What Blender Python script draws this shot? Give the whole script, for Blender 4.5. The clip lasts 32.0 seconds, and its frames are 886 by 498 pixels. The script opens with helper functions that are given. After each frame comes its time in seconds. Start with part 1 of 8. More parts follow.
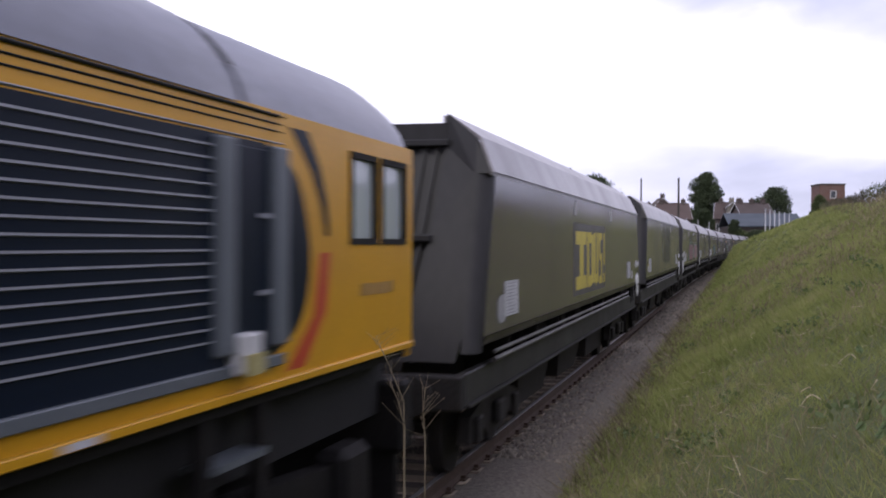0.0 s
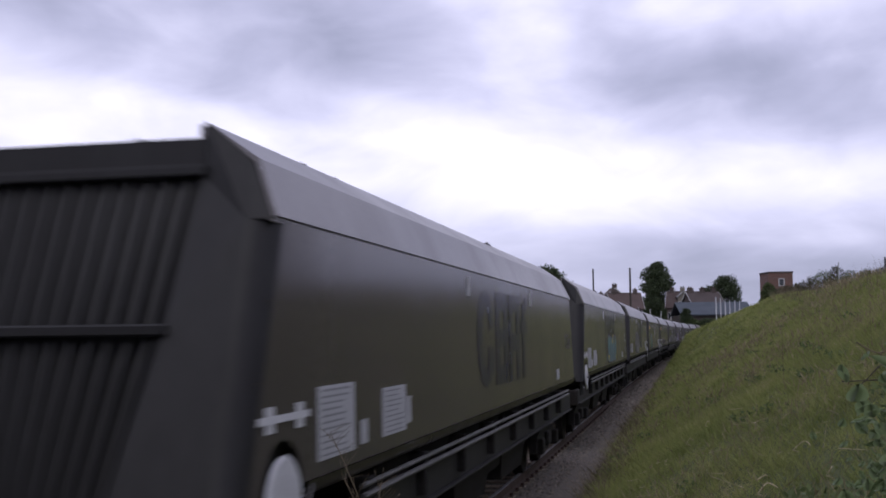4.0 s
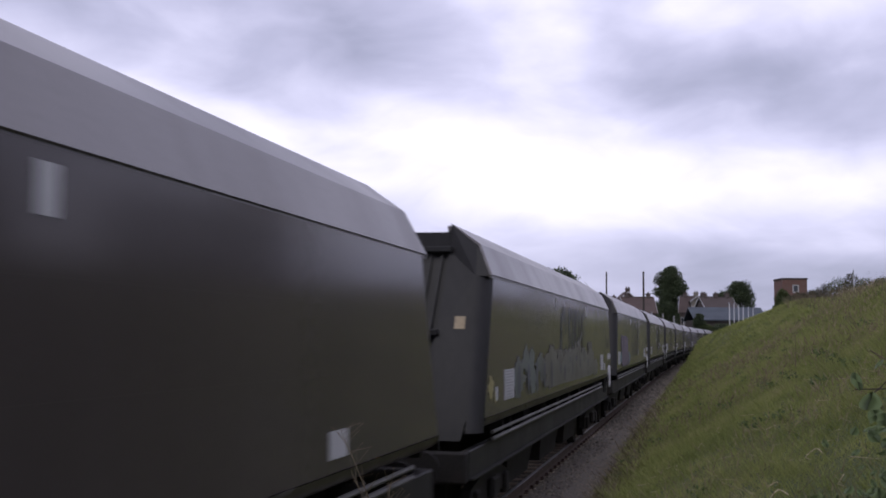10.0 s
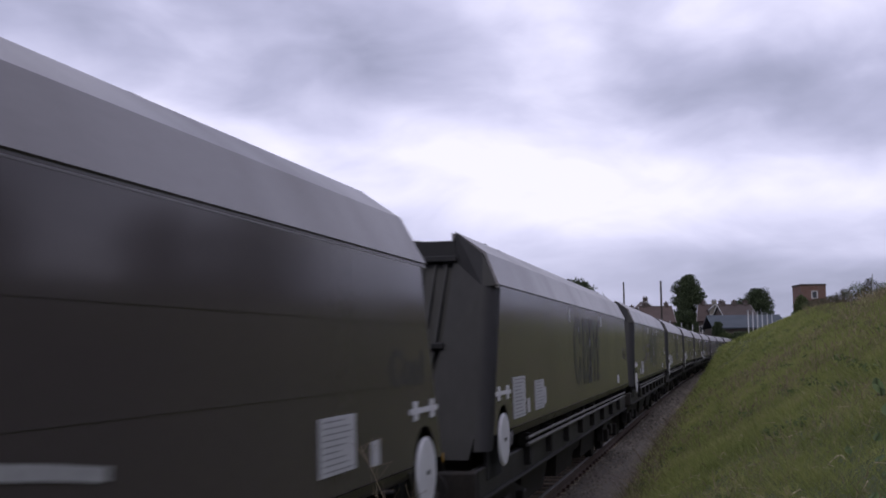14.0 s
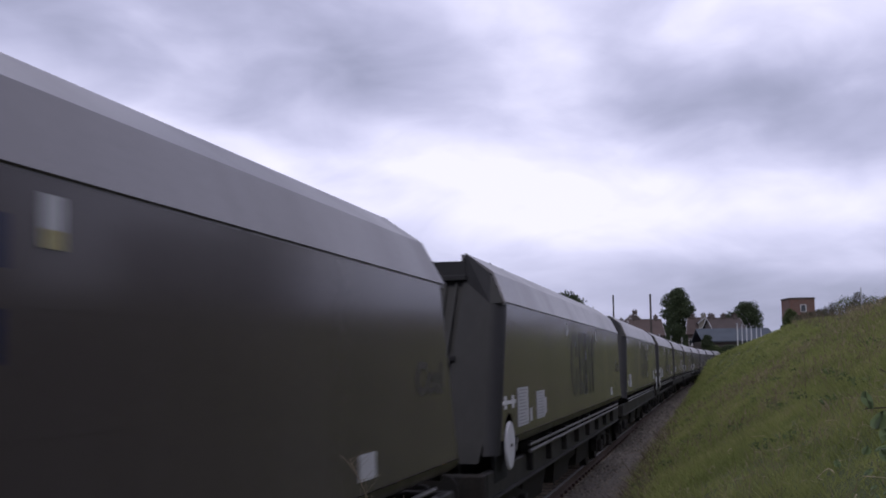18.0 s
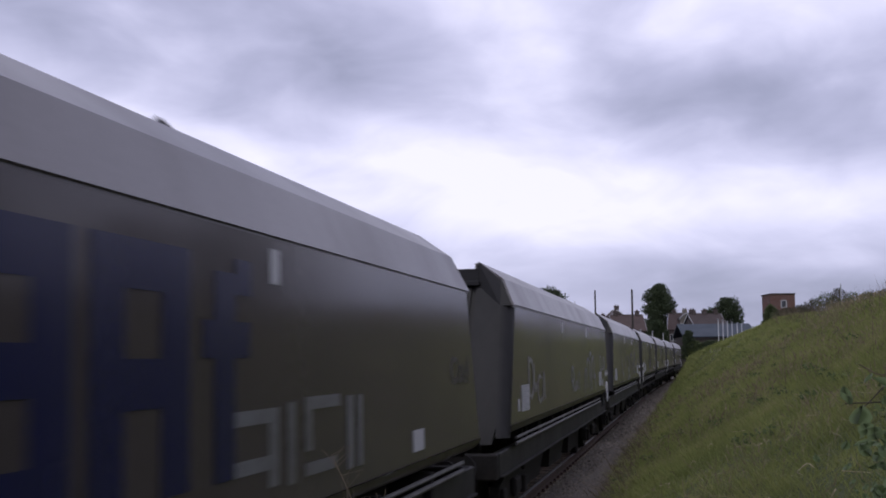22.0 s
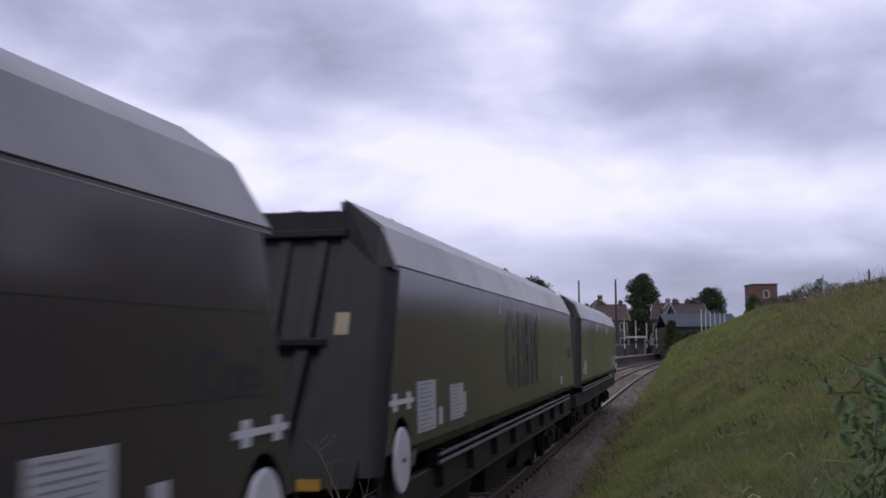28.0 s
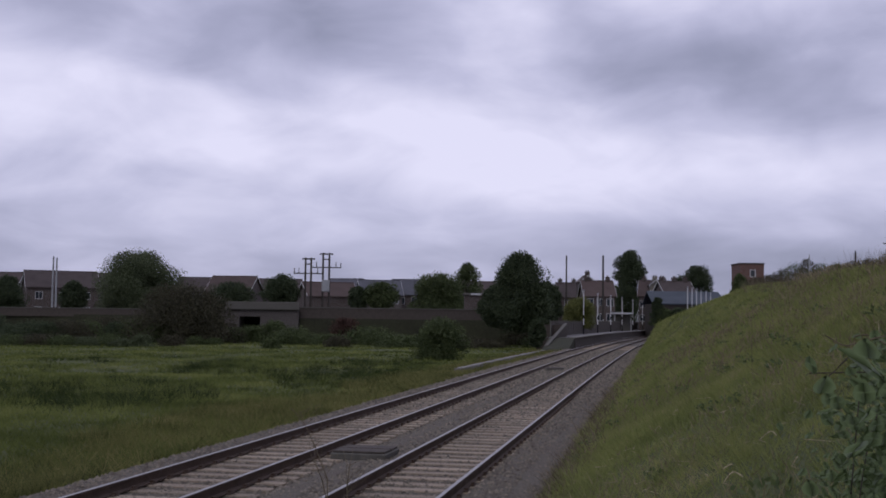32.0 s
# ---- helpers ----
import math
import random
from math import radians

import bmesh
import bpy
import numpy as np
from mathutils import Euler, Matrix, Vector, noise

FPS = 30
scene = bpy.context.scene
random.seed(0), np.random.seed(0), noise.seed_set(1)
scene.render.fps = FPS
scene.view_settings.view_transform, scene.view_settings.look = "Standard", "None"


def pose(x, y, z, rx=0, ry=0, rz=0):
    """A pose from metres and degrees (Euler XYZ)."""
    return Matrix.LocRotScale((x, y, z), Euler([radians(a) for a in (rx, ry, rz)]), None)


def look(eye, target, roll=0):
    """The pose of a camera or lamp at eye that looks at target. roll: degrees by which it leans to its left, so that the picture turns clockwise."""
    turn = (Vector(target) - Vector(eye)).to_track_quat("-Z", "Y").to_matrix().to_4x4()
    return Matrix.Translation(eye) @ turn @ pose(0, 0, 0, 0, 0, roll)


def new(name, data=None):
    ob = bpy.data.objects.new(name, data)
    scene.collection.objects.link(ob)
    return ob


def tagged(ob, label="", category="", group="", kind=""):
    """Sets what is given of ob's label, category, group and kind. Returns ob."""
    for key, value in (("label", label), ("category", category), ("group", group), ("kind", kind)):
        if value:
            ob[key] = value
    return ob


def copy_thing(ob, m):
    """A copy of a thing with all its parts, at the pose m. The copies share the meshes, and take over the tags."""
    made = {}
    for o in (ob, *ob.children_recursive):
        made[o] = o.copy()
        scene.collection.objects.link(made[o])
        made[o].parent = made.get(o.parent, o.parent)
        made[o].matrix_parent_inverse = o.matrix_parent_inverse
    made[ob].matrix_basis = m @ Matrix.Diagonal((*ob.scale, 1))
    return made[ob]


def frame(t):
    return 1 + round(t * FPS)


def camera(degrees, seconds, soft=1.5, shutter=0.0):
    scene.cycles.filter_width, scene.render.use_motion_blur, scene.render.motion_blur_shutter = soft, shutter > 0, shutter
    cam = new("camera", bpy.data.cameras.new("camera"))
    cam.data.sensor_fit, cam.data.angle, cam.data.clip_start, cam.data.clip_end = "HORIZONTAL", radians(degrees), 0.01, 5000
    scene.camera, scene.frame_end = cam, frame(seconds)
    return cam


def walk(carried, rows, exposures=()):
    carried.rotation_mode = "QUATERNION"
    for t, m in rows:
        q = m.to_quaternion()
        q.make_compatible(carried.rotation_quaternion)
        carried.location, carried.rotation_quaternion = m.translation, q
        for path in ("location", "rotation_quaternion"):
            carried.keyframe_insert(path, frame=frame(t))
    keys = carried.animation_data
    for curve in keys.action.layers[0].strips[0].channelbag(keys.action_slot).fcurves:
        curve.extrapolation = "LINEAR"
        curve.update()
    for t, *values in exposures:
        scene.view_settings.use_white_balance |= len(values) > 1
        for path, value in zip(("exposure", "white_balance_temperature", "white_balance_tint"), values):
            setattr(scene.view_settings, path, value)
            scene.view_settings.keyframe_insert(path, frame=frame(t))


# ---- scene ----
cam = camera(43.0, 32.0, soft=1.75, shutter=0.3)
EYE = (0.0, 0.0, 2.41)
# seconds, then tilt, roll and yaw in degrees
TURNS = [
    (0.0, 89.71, -0.26, 3.27),
    (0.5, 91.54, -1.12, 2.01),
    (1.0, 92.77, 0.51, 1.81),
    (1.5, 92.86, -0.61, 0.91),
    (2.0, 92.62, 0.37, 1.08),
    (2.5, 94.26, 0.38, 0.93),
    (3.0, 94.65, 1.01, 1.00),
    (3.5, 94.39, 0.72, 0.95),
    (5.5, 95.23, 0.54, 0.93),
    (6.0, 95.63, 1.16, 1.05),
    (6.5, 95.55, 0.91, 1.08),
    (7.0, 95.34, 0.76, 0.88),
    (7.5, 95.30, 0.22, 1.12),
    (8.0, 94.41, 0.04, 1.25),
    (8.5, 94.59, -0.04, 1.30),
    (9.0, 94.96, -0.20, 1.31),
    (9.5, 94.77, -0.33, 1.52),
    (10.0, 94.46, -0.37, 1.55),
    (10.5, 94.70, -0.81, 1.53),
    (11.0, 94.15, -1.16, 1.51),
    (11.5, 94.64, -1.00, 1.44),
    (12.0, 94.39, -0.73, 1.53),
    (12.5, 94.45, -0.91, 1.44),
    (13.0, 95.05, -0.99, 1.60),
    (13.5, 95.13, 0.16, 2.02),
    (15.5, 95.98, 1.34, 2.74),
    (16.0, 96.89, 1.28, 2.23),
    (16.5, 96.52, 1.34, 2.24),
    (17.0, 96.14, 0.72, 2.20),
    (17.5, 94.72, 0.02, 1.98),
    (18.0, 95.79, 0.68, 1.94),
    (18.5, 95.80, 0.76, 1.94),
    (19.0, 95.57, 0.60, 1.22),
    (19.5, 95.42, 0.53, 1.04),
    (20.0, 95.58, 0.73, 1.05),
    (20.5, 95.55, 0.64, 1.06),
    (21.0, 95.84, 0.75, 1.06),
    (21.5, 95.86, 0.71, 1.07),
    (22.0, 95.53, 0.62, 1.03),
    (22.5, 95.79, 1.02, 1.04),
    (23.0, 95.01, 0.74, 0.25),
    (23.5, 95.74, 0.68, 0.24),
    (24.0, 94.88, 0.49, 0.23),
    (24.5, 95.33, 0.67, 0.24),
    (25.0, 95.40, 0.48, 0.23),
    (25.5, 94.89, -0.17, 0.18),
    (27.5, 95.11, 0.42, 0.21),
    (28.0, 94.98, 0.49, 0.21),
    (28.5, 95.11, 0.43, 0.04),
    (29.0, 95.21, 0.39, 0.03),
    (29.5, 94.93, 0.06, 0.01),
    (30.0, 94.95, 0.21, 0.03),
    (30.5, 94.77, 0.06, 0.02),
    (31.0, 94.65, -0.20, 0.00),
    (31.5, 94.30, -0.52, -0.30),
    (32.0, 93.58, -0.71, -0.47),
]
EXPOSURES = [(0.0, 0.82, 6800, 10), (1.0, 0.98, 7000, 10), (1.9, 0.88, 6950, 10), (2.4, 0.56, 6800, 10), (3.0, 0.33, 6650, 10), (6.0, 0.0, 6500, 10), (8.0, 0.06, 6550, 10), (9.5, 0.18, 6650, 10), (12.5, 0.17, 6650, 10), (15.5, -0.14, 6500, 10), (17.0, -0.10, 6500, 10), (18.0, 0.0, 6500, 10), (21.0, -0.03, 6500, 10), (23.0, 0.04, 6500, 10), (25.0, -0.02, 6500, 10), (28.0, -0.04, 6500, 10), (30.5, 0.0, 6500, 10), (31.0, -0.03, 6500, 10), (31.5, -0.22, 6500, 10), (32.0, -0.32, 6500, 10)]
walk(cam, [(t, pose(*EYE, rx, ry, rz)) for t, rx, ry, rz in TURNS], EXPOSURES)

# ---- world and sun ----
world = bpy.data.worlds.new("overcast_sky")
scene.world = world
world.use_nodes = True
wn, wl = world.node_tree.nodes, world.node_tree.links
wn.clear()


def wnode(kind, **sets):
    n = wn.new(kind)
    for key, value in sets.items():
        n.inputs[key].default_value = value
    return n


SUN_UP, SUN_TURN = 48.0, 200.0
w_out = wn.new("ShaderNodeOutputWorld")
w_bg = wnode("ShaderNodeBackground", Strength=0.9)
w_sky = wn.new("ShaderNodeTexSky")
w_sky.sky_type, w_sky.sun_disc = "NISHITA", False
w_sky.sun_elevation, w_sky.sun_rotation = radians(SUN_UP), radians(SUN_TURN)
w_dim = wn.new("ShaderNodeMix")
w_dim.data_type, w_dim.blend_type = "RGBA", "MULTIPLY"
w_dim.inputs[0].default_value, w_dim.inputs[7].default_value = 1.0, (0.09, 0.09, 0.09, 1)
wl.new(w_sky.outputs[0], w_dim.inputs[6])
w_co = wn.new("ShaderNodeTexCoord")
w_xyz = wn.new("ShaderNodeSeparateXYZ")
wl.new(w_co.outputs["Generated"], w_xyz.inputs[0])


def wmath(op, a, b=None, clamp=False):
    n = wn.new("ShaderNodeMath")
    n.operation, n.use_clamp = op, clamp
    for i, v in enumerate((a, b)):
        if v is None:
            continue
        if isinstance(v, (int, float)):
            n.inputs[i].default_value = v
        else:
            wl.new(v, n.inputs[i])
    return n.outputs[0]


# the cloud deck closes up towards the horizon
w_billow = wn.new("ShaderNodeCombineXYZ")
wl.new(w_xyz.outputs[0], w_billow.inputs[0])
wl.new(w_xyz.outputs[1], w_billow.inputs[1])
wl.new(wmath("POWER", wmath("MAXIMUM", w_xyz.outputs[2], 0.0), 0.75), w_billow.inputs[2])


def wnoise(scale, detail, rough, shift, warp=0.0):
    """Billows that lie flat: squeezed in height and leaning a little to one side."""
    m = wn.new("ShaderNodeMapping")
    m.inputs["Location"].default_value = shift
    m.inputs["Scale"].default_value = (1.0, 1.0, 1.9)
    m.inputs["Rotation"].default_value = (0, radians(9), 0)
    wl.new(w_billow.outputs[0], m.inputs[0])
    n = wnode("ShaderNodeTexNoise", Scale=scale, Detail=detail, Roughness=rough, Distortion=warp)
    wl.new(m.outputs[0], n.inputs["Vector"])
    return n.outputs["Fac"]


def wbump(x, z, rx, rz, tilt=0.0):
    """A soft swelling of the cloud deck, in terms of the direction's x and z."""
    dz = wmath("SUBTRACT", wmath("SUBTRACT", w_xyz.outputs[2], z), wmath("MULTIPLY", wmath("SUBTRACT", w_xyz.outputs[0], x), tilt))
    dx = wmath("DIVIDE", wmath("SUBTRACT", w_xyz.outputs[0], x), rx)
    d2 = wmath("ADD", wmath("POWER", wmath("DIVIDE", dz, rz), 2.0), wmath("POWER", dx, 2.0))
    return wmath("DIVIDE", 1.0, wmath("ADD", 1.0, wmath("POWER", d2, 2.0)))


w_big = wnoise(4.2, 5.0, 0.50, (1.7, 4.3, 0.9), 0.35)
w_small = wnoise(9.0, 5.0, 0.48, (0.3, 7.7, 2.0), 0.5)
w_mix = wmath("ADD", wmath("ADD", wmath("MULTIPLY", w_big, 0.40), wmath("MULTIPLY", w_small, 0.30)), 0.152)
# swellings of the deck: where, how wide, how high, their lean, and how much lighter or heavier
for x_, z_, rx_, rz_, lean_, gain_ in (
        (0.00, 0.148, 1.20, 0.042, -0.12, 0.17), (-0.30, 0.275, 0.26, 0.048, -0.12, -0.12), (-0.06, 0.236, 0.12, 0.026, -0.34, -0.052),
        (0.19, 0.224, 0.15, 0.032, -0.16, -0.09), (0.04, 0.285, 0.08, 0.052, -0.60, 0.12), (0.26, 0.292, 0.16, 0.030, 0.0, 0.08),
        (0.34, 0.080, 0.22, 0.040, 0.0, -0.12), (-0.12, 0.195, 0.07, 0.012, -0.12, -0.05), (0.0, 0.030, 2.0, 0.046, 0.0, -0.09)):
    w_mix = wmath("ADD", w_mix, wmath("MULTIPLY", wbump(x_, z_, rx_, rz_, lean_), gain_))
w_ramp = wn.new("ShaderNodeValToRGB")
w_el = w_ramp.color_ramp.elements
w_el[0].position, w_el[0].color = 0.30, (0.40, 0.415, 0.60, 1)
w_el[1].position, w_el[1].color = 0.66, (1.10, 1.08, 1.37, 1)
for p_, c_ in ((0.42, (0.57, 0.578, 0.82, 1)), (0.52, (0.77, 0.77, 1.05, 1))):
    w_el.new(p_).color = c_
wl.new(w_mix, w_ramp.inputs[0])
w_cloud = w_ramp
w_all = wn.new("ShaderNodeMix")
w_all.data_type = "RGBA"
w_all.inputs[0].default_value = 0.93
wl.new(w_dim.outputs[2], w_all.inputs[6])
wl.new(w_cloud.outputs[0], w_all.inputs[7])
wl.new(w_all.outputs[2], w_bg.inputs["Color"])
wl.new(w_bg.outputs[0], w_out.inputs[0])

sun = new("sun", bpy.data.lights.new("sun", "SUN"))
sun.data.energy, sun.data.angle, sun.data.color = 0.6, radians(20), (1.0, 0.97, 0.92)
sun.matrix_world = look((0, 0, 60), (60 * math.sin(radians(SUN_TURN)) * -1, 60 * math.cos(radians(SUN_TURN)) * -1, 60 - 60 * math.tan(radians(SUN_UP))))


# ---- materials ----
def mat(name, colour, rough=0.7, metal=0.0, vary=0.25, stain=0.25, grain=30.0, patch=1.2, bump=0.15, tint=None, spec=0.4, coords="Object", stretch=(1, 1, 1), own=0.0, wave=0.0):
    """A surface: base colour, patches at two scales, fine relief. tint: the colour of the stains. own: how far one object differs from the next."""
    m = bpy.data.materials.new(name)
    m.use_nodes = True
    nt = m.node_tree
    b = nt.nodes["Principled BSDF"]
    b.inputs["Metallic"].default_value, b.inputs["Specular IOR Level"].default_value = metal, spec
    tc, mp = nt.nodes.new("ShaderNodeTexCoord"), nt.nodes.new("ShaderNodeMapping")
    mp.inputs["Scale"].default_value = stretch
    nt.links.new(tc.outputs[coords], mp.inputs[0])

    def noise_(scale, detail=4.0):
        n = nt.nodes.new("ShaderNodeTexNoise")
        n.inputs["Scale"].default_value, n.inputs["Detail"].default_value = scale, detail
        nt.links.new(mp.outputs[0], n.inputs["Vector"])
        return n.outputs["Fac"]

    fine, large = noise_(grain), noise_(patch)
    tint = tint or [c * 0.45 for c in colour]
    mix1 = nt.nodes.new("ShaderNodeMix")
    mix1.data_type = "RGBA"
    r1 = nt.nodes.new("ShaderNodeMapRange")
    r1.inputs[1].default_value, r1.inputs[2].default_value, r1.inputs[4].default_value = 0.42, 0.72, stain
    nt.links.new(large, r1.inputs[0])
    nt.links.new(r1.outputs[0], mix1.inputs[0])
    mix1.inputs[6].default_value, mix1.inputs[7].default_value = (*colour, 1), (*tint, 1)
    hsv = nt.nodes.new("ShaderNodeHueSaturation")
    r2 = nt.nodes.new("ShaderNodeMapRange")
    r2.inputs[1].default_value, r2.inputs[2].default_value = 0.25, 0.75
    r2.inputs[3].default_value, r2.inputs[4].default_value = 1 - vary, 1 + vary
    nt.links.new(fine, r2.inputs[0])
    value = r2.outputs[0]
    if own:
        oi = nt.nodes.new("ShaderNodeNewGeometry") if own < 0 else nt.nodes.new("ShaderNodeObjectInfo")
        r3 = nt.nodes.new("ShaderNodeMapRange")
        r3.inputs[3].default_value, r3.inputs[4].default_value = 1 - abs(own), 1 + abs(own)
        nt.links.new(oi.outputs["Random Per Island" if own < 0 else "Random"], r3.inputs[0])
        mu = nt.nodes.new("ShaderNodeMath")
        mu.operation = "MULTIPLY"
        nt.links.new(value, mu.inputs[0])
        nt.links.new(r3.outputs[0], mu.inputs[1])
        value = mu.outputs[0]
    nt.links.new(value, hsv.inputs["Value"])
    nt.links.new(mix1.outputs[2], hsv.inputs["Color"])
    nt.links.new(hsv.outputs[0], b.inputs["Base Color"])
    rr = nt.nodes.new("ShaderNodeMapRange")
    rr.inputs[3].default_value, rr.inputs[4].default_value = max(rough - 0.1, 0.03), min(rough + 0.12, 1)
    nt.links.new(large, rr.inputs[0])
    nt.links.new(rr.outputs[0], b.inputs["Roughness"])
    if bump:
        bp = nt.nodes.new("ShaderNodeBump")
        bp.inputs["Strength"].default_value, bp.inputs["Distance"].default_value = bump, 0.02
        nt.links.new(fine, bp.inputs["Height"])
        nt.links.new(bp.outputs[0], b.inputs["Normal"])
        if wave:
            bp2 = nt.nodes.new("ShaderNodeBump")
            bp2.inputs["Strength"].default_value, bp2.inputs["Distance"].default_value = 1.0, wave
            nt.links.new(noise_(0.55, 1.5), bp2.inputs["Height"])
            nt.links.new(bp2.outputs[0], bp.inputs["Normal"])
    return m


def leafy(name, dark, light, rough=0.65, dry=None, dry_share=0.0, grain=0.35, own=0.55, thin=0.3, withered=None):
    """Foliage: every island takes a shade of its own between dark and light, some are dry."""
    m = bpy.data.materials.new(name)
    m.use_nodes = True
    nt = m.node_tree
    b = nt.nodes["Principled BSDF"]
    b.inputs["Roughness"].default_value, b.inputs["Specular IOR Level"].default_value = rough, 0.2
    g = nt.nodes.new("ShaderNodeNewGeometry")
    tc = nt.nodes.new("ShaderNodeTexCoord")
    n = nt.nodes.new("ShaderNodeTexNoise")
    n.inputs["Scale"].default_value, n.inputs["Detail"].default_value, n.inputs["Roughness"].default_value = grain, 5.0, 0.62
    nt.links.new(tc.outputs["Object"], n.inputs["Vector"])
    ad = nt.nodes.new("ShaderNodeMath")
    ad.operation = "MULTIPLY_ADD"
    ad.inputs[1].default_value, ad.inputs[2].default_value = own, (0.45 - own * 0.5 - 0.25) if own > 0.4 else (0.45 - own * 0.5 - 0.70)
    nt.links.new(g.outputs["Random Per Island"], ad.inputs[0])
    ad2 = nt.nodes.new("ShaderNodeMath")
    ad2.operation = "MULTIPLY_ADD"
    ad2.inputs[1].default_value = 0.5 if own > 0.4 else 1.4
    nt.links.new(n.outputs["Fac"], ad2.inputs[0])
    nt.links.new(ad.outputs[0], ad2.inputs[2])
    r = nt.nodes.new("ShaderNodeValToRGB")
    el = r.color_ramp.elements
    el[0].position, el[0].color = 0.15, (*dark, 1)
    el[1].position, el[1].color = 0.62 if dry else 0.75, (*light, 1)
    if dry:
        e = el.new(0.98 - dry_share)
        e.color = (*dry, 1)
    nt.links.new(ad2.outputs[0], r.inputs[0])
    shade = r.outputs[0]
    if withered:
        # withered patches a stride across
        n2, mr, mx = nt.nodes.new("ShaderNodeTexNoise"), nt.nodes.new("ShaderNodeMapRange"), nt.nodes.new("ShaderNodeMix")
        n2.inputs["Scale"].default_value, n2.inputs["Detail"].default_value, n2.inputs["Roughness"].default_value = 1.1, 6.0, 0.7
        nt.links.new(tc.outputs["Object"], n2.inputs["Vector"])
        mr.inputs[1].default_value, mr.inputs[2].default_value, mr.inputs[4].default_value = 0.52, 0.72, 0.6
        nt.links.new(n2.outputs["Fac"], mr.inputs[0])
        mx.data_type = "RGBA"
        nt.links.new(mr.outputs[0], mx.inputs[0])
        nt.links.new(shade, mx.inputs[6])
        mx.inputs[7].default_value = (*withered, 1)
        shade = mx.outputs[2]
    nt.links.new(shade, b.inputs["Base Color"])
    if thin:
        # light passes through the blade
        tr, ms = nt.nodes.new("ShaderNodeBsdfTranslucent"), nt.nodes.new("ShaderNodeMixShader")
        nt.links.new(shade, tr.inputs["Color"])
        ms.inputs[0].default_value = thin
        nt.links.new(b.outputs[0], ms.inputs[1])
        nt.links.new(tr.outputs[0], ms.inputs[2])
        nt.links.new(ms.outputs[0], nt.nodes["Material Output"].inputs["Surface"])
    return m


M_BODY = mat("weathered_wagon_paint", (0.054, 0.0455, 0.0455), 0.145, 0.0, 0.12, 0.7, 45, 0.6, 0.02, (0.036, 0.030, 0.028), 0.30, own=0.1, wave=0.012, stretch=(1, 1, 0.3))
# road dust lightens the paint where it is seen along its face
for key, value in (("Sheen Weight", 0.10), ("Sheen Roughness", 0.4), ("Sheen Tint", (0.75, 0.66, 0.60, 1))):
    M_BODY.node_tree.nodes["Principled BSDF"].inputs[key].default_value = value
M_SMEAR = mat("pale_worn_smear", (0.13, 0.125, 0.115), 0.7, 0, 0.2, 0.5, 30, 3.0)
M_SOLE = mat("dusty_solebar", (0.020, 0.0185, 0.017), 0.6, 0.0, 0.3, 0.5, 30, 1.5, 0.1, (0.022, 0.019, 0.017), 0.35)
M_SHADED = mat("shaded_skirt_and_groove", (0.038, 0.033, 0.028), 0.30, 0.0, 0.15, 0.6, 20, 2.0, 0.03, (0.028, 0.024, 0.019), 0.4)
# top sheets have a lighter base colour than the sides
M_TOP = mat("pale_weathered_wagon_top", (0.14, 0.13, 0.13), 0.33, 0.0, 0.14, 0.7, 40, 0.9, 0.05, (0.085, 0.076, 0.072), 0.5, own=0.1, wave=0.03, stretch=(1, 1, 0.4))
# the ends have a darker base colour than the sides
M_END = mat("dark_wagon_end", (0.022, 0.0215, 0.022), 0.5, 0.0, 0.14, 0.6, 12, 0.9, 0.04, (0.013, 0.012, 0.012), 0.20, stretch=(1, 1, 0.3))
M_FRAME = mat("grimy_underframe", (0.018, 0.0165, 0.015), 0.75, 0.1, 0.3, 0.5, 35, 2.5, 0.15, (0.032, 0.025, 0.019), 0.25)
M_PIPE = mat("worn_steel_pipe", (0.11, 0.106, 0.10), 0.5, 0.4, 0.2, 0.4, 60, 3)
M_BLACK = mat("black_paint_and_shade", (0.012, 0.012, 0.012), 0.9, 0, 0.2, 0.2)
M_WHITE = mat("dirty_white_paint", (0.62, 0.62, 0.62), 0.55, 0, 0.1, 0.35, 50, 3.0, 0.03, (0.36, 0.35, 0.34))
M_PLATE = mat("white_data_panel", (0.46, 0.46, 0.46), 0.6, 0, 0.1, 0.3, 60, 4.0, 0.02, (0.36, 0.36, 0.35))
M_INK = mat("dark_panel_print", (0.27, 0.27, 0.27), 0.7, 0, 0.2, 0.3, 60, 4)
M_TAN = mat("tan_label", (0.32, 0.26, 0.17), 0.7, 0, 0.15, 0.3, 50, 5)
M_AMBER = mat("amber_label", (0.45, 0.25, 0.035), 0.6, 0, 0.15, 0.3, 50, 5)
M_NAVY = mat("navy_marking", (0.006, 0.008, 0.044), 0.24, 0, 0.15, 0.4, 40, 1.4, 0.03, (0.012, 0.013, 0.036), 0.26, wave=0.016, stretch=(1, 1, 0.3))
M_OCHRE = mat("faded_yellow_label", (0.34, 0.30, 0.13), 0.6, 0, 0.15, 0.3, 50, 5)
M_TOP2 = mat("paler_wagon_top", (0.20, 0.19, 0.185), 0.33, 0.0, 0.14, 0.7, 40, 0.9, 0.05, (0.12, 0.11, 0.105), 0.5, own=0.1, wave=0.03, stretch=(1, 1, 0.4))
M_COAL = mat("coal", (0.012, 0.012, 0.013), 0.55, 0, 0.4, 0.3, 14, 3, 0.9)
M_RAIL = mat("rusty_rail_side", (0.07, 0.045, 0.032), 0.8, 0.1, 0.25, 0.4, 30, 3, 0.1)
M_RAILTOP = mat("polished_rail_head", (0.34, 0.33, 0.32), 0.42, 0.9, 0.08, 0.15, 50, 4, 0.02)
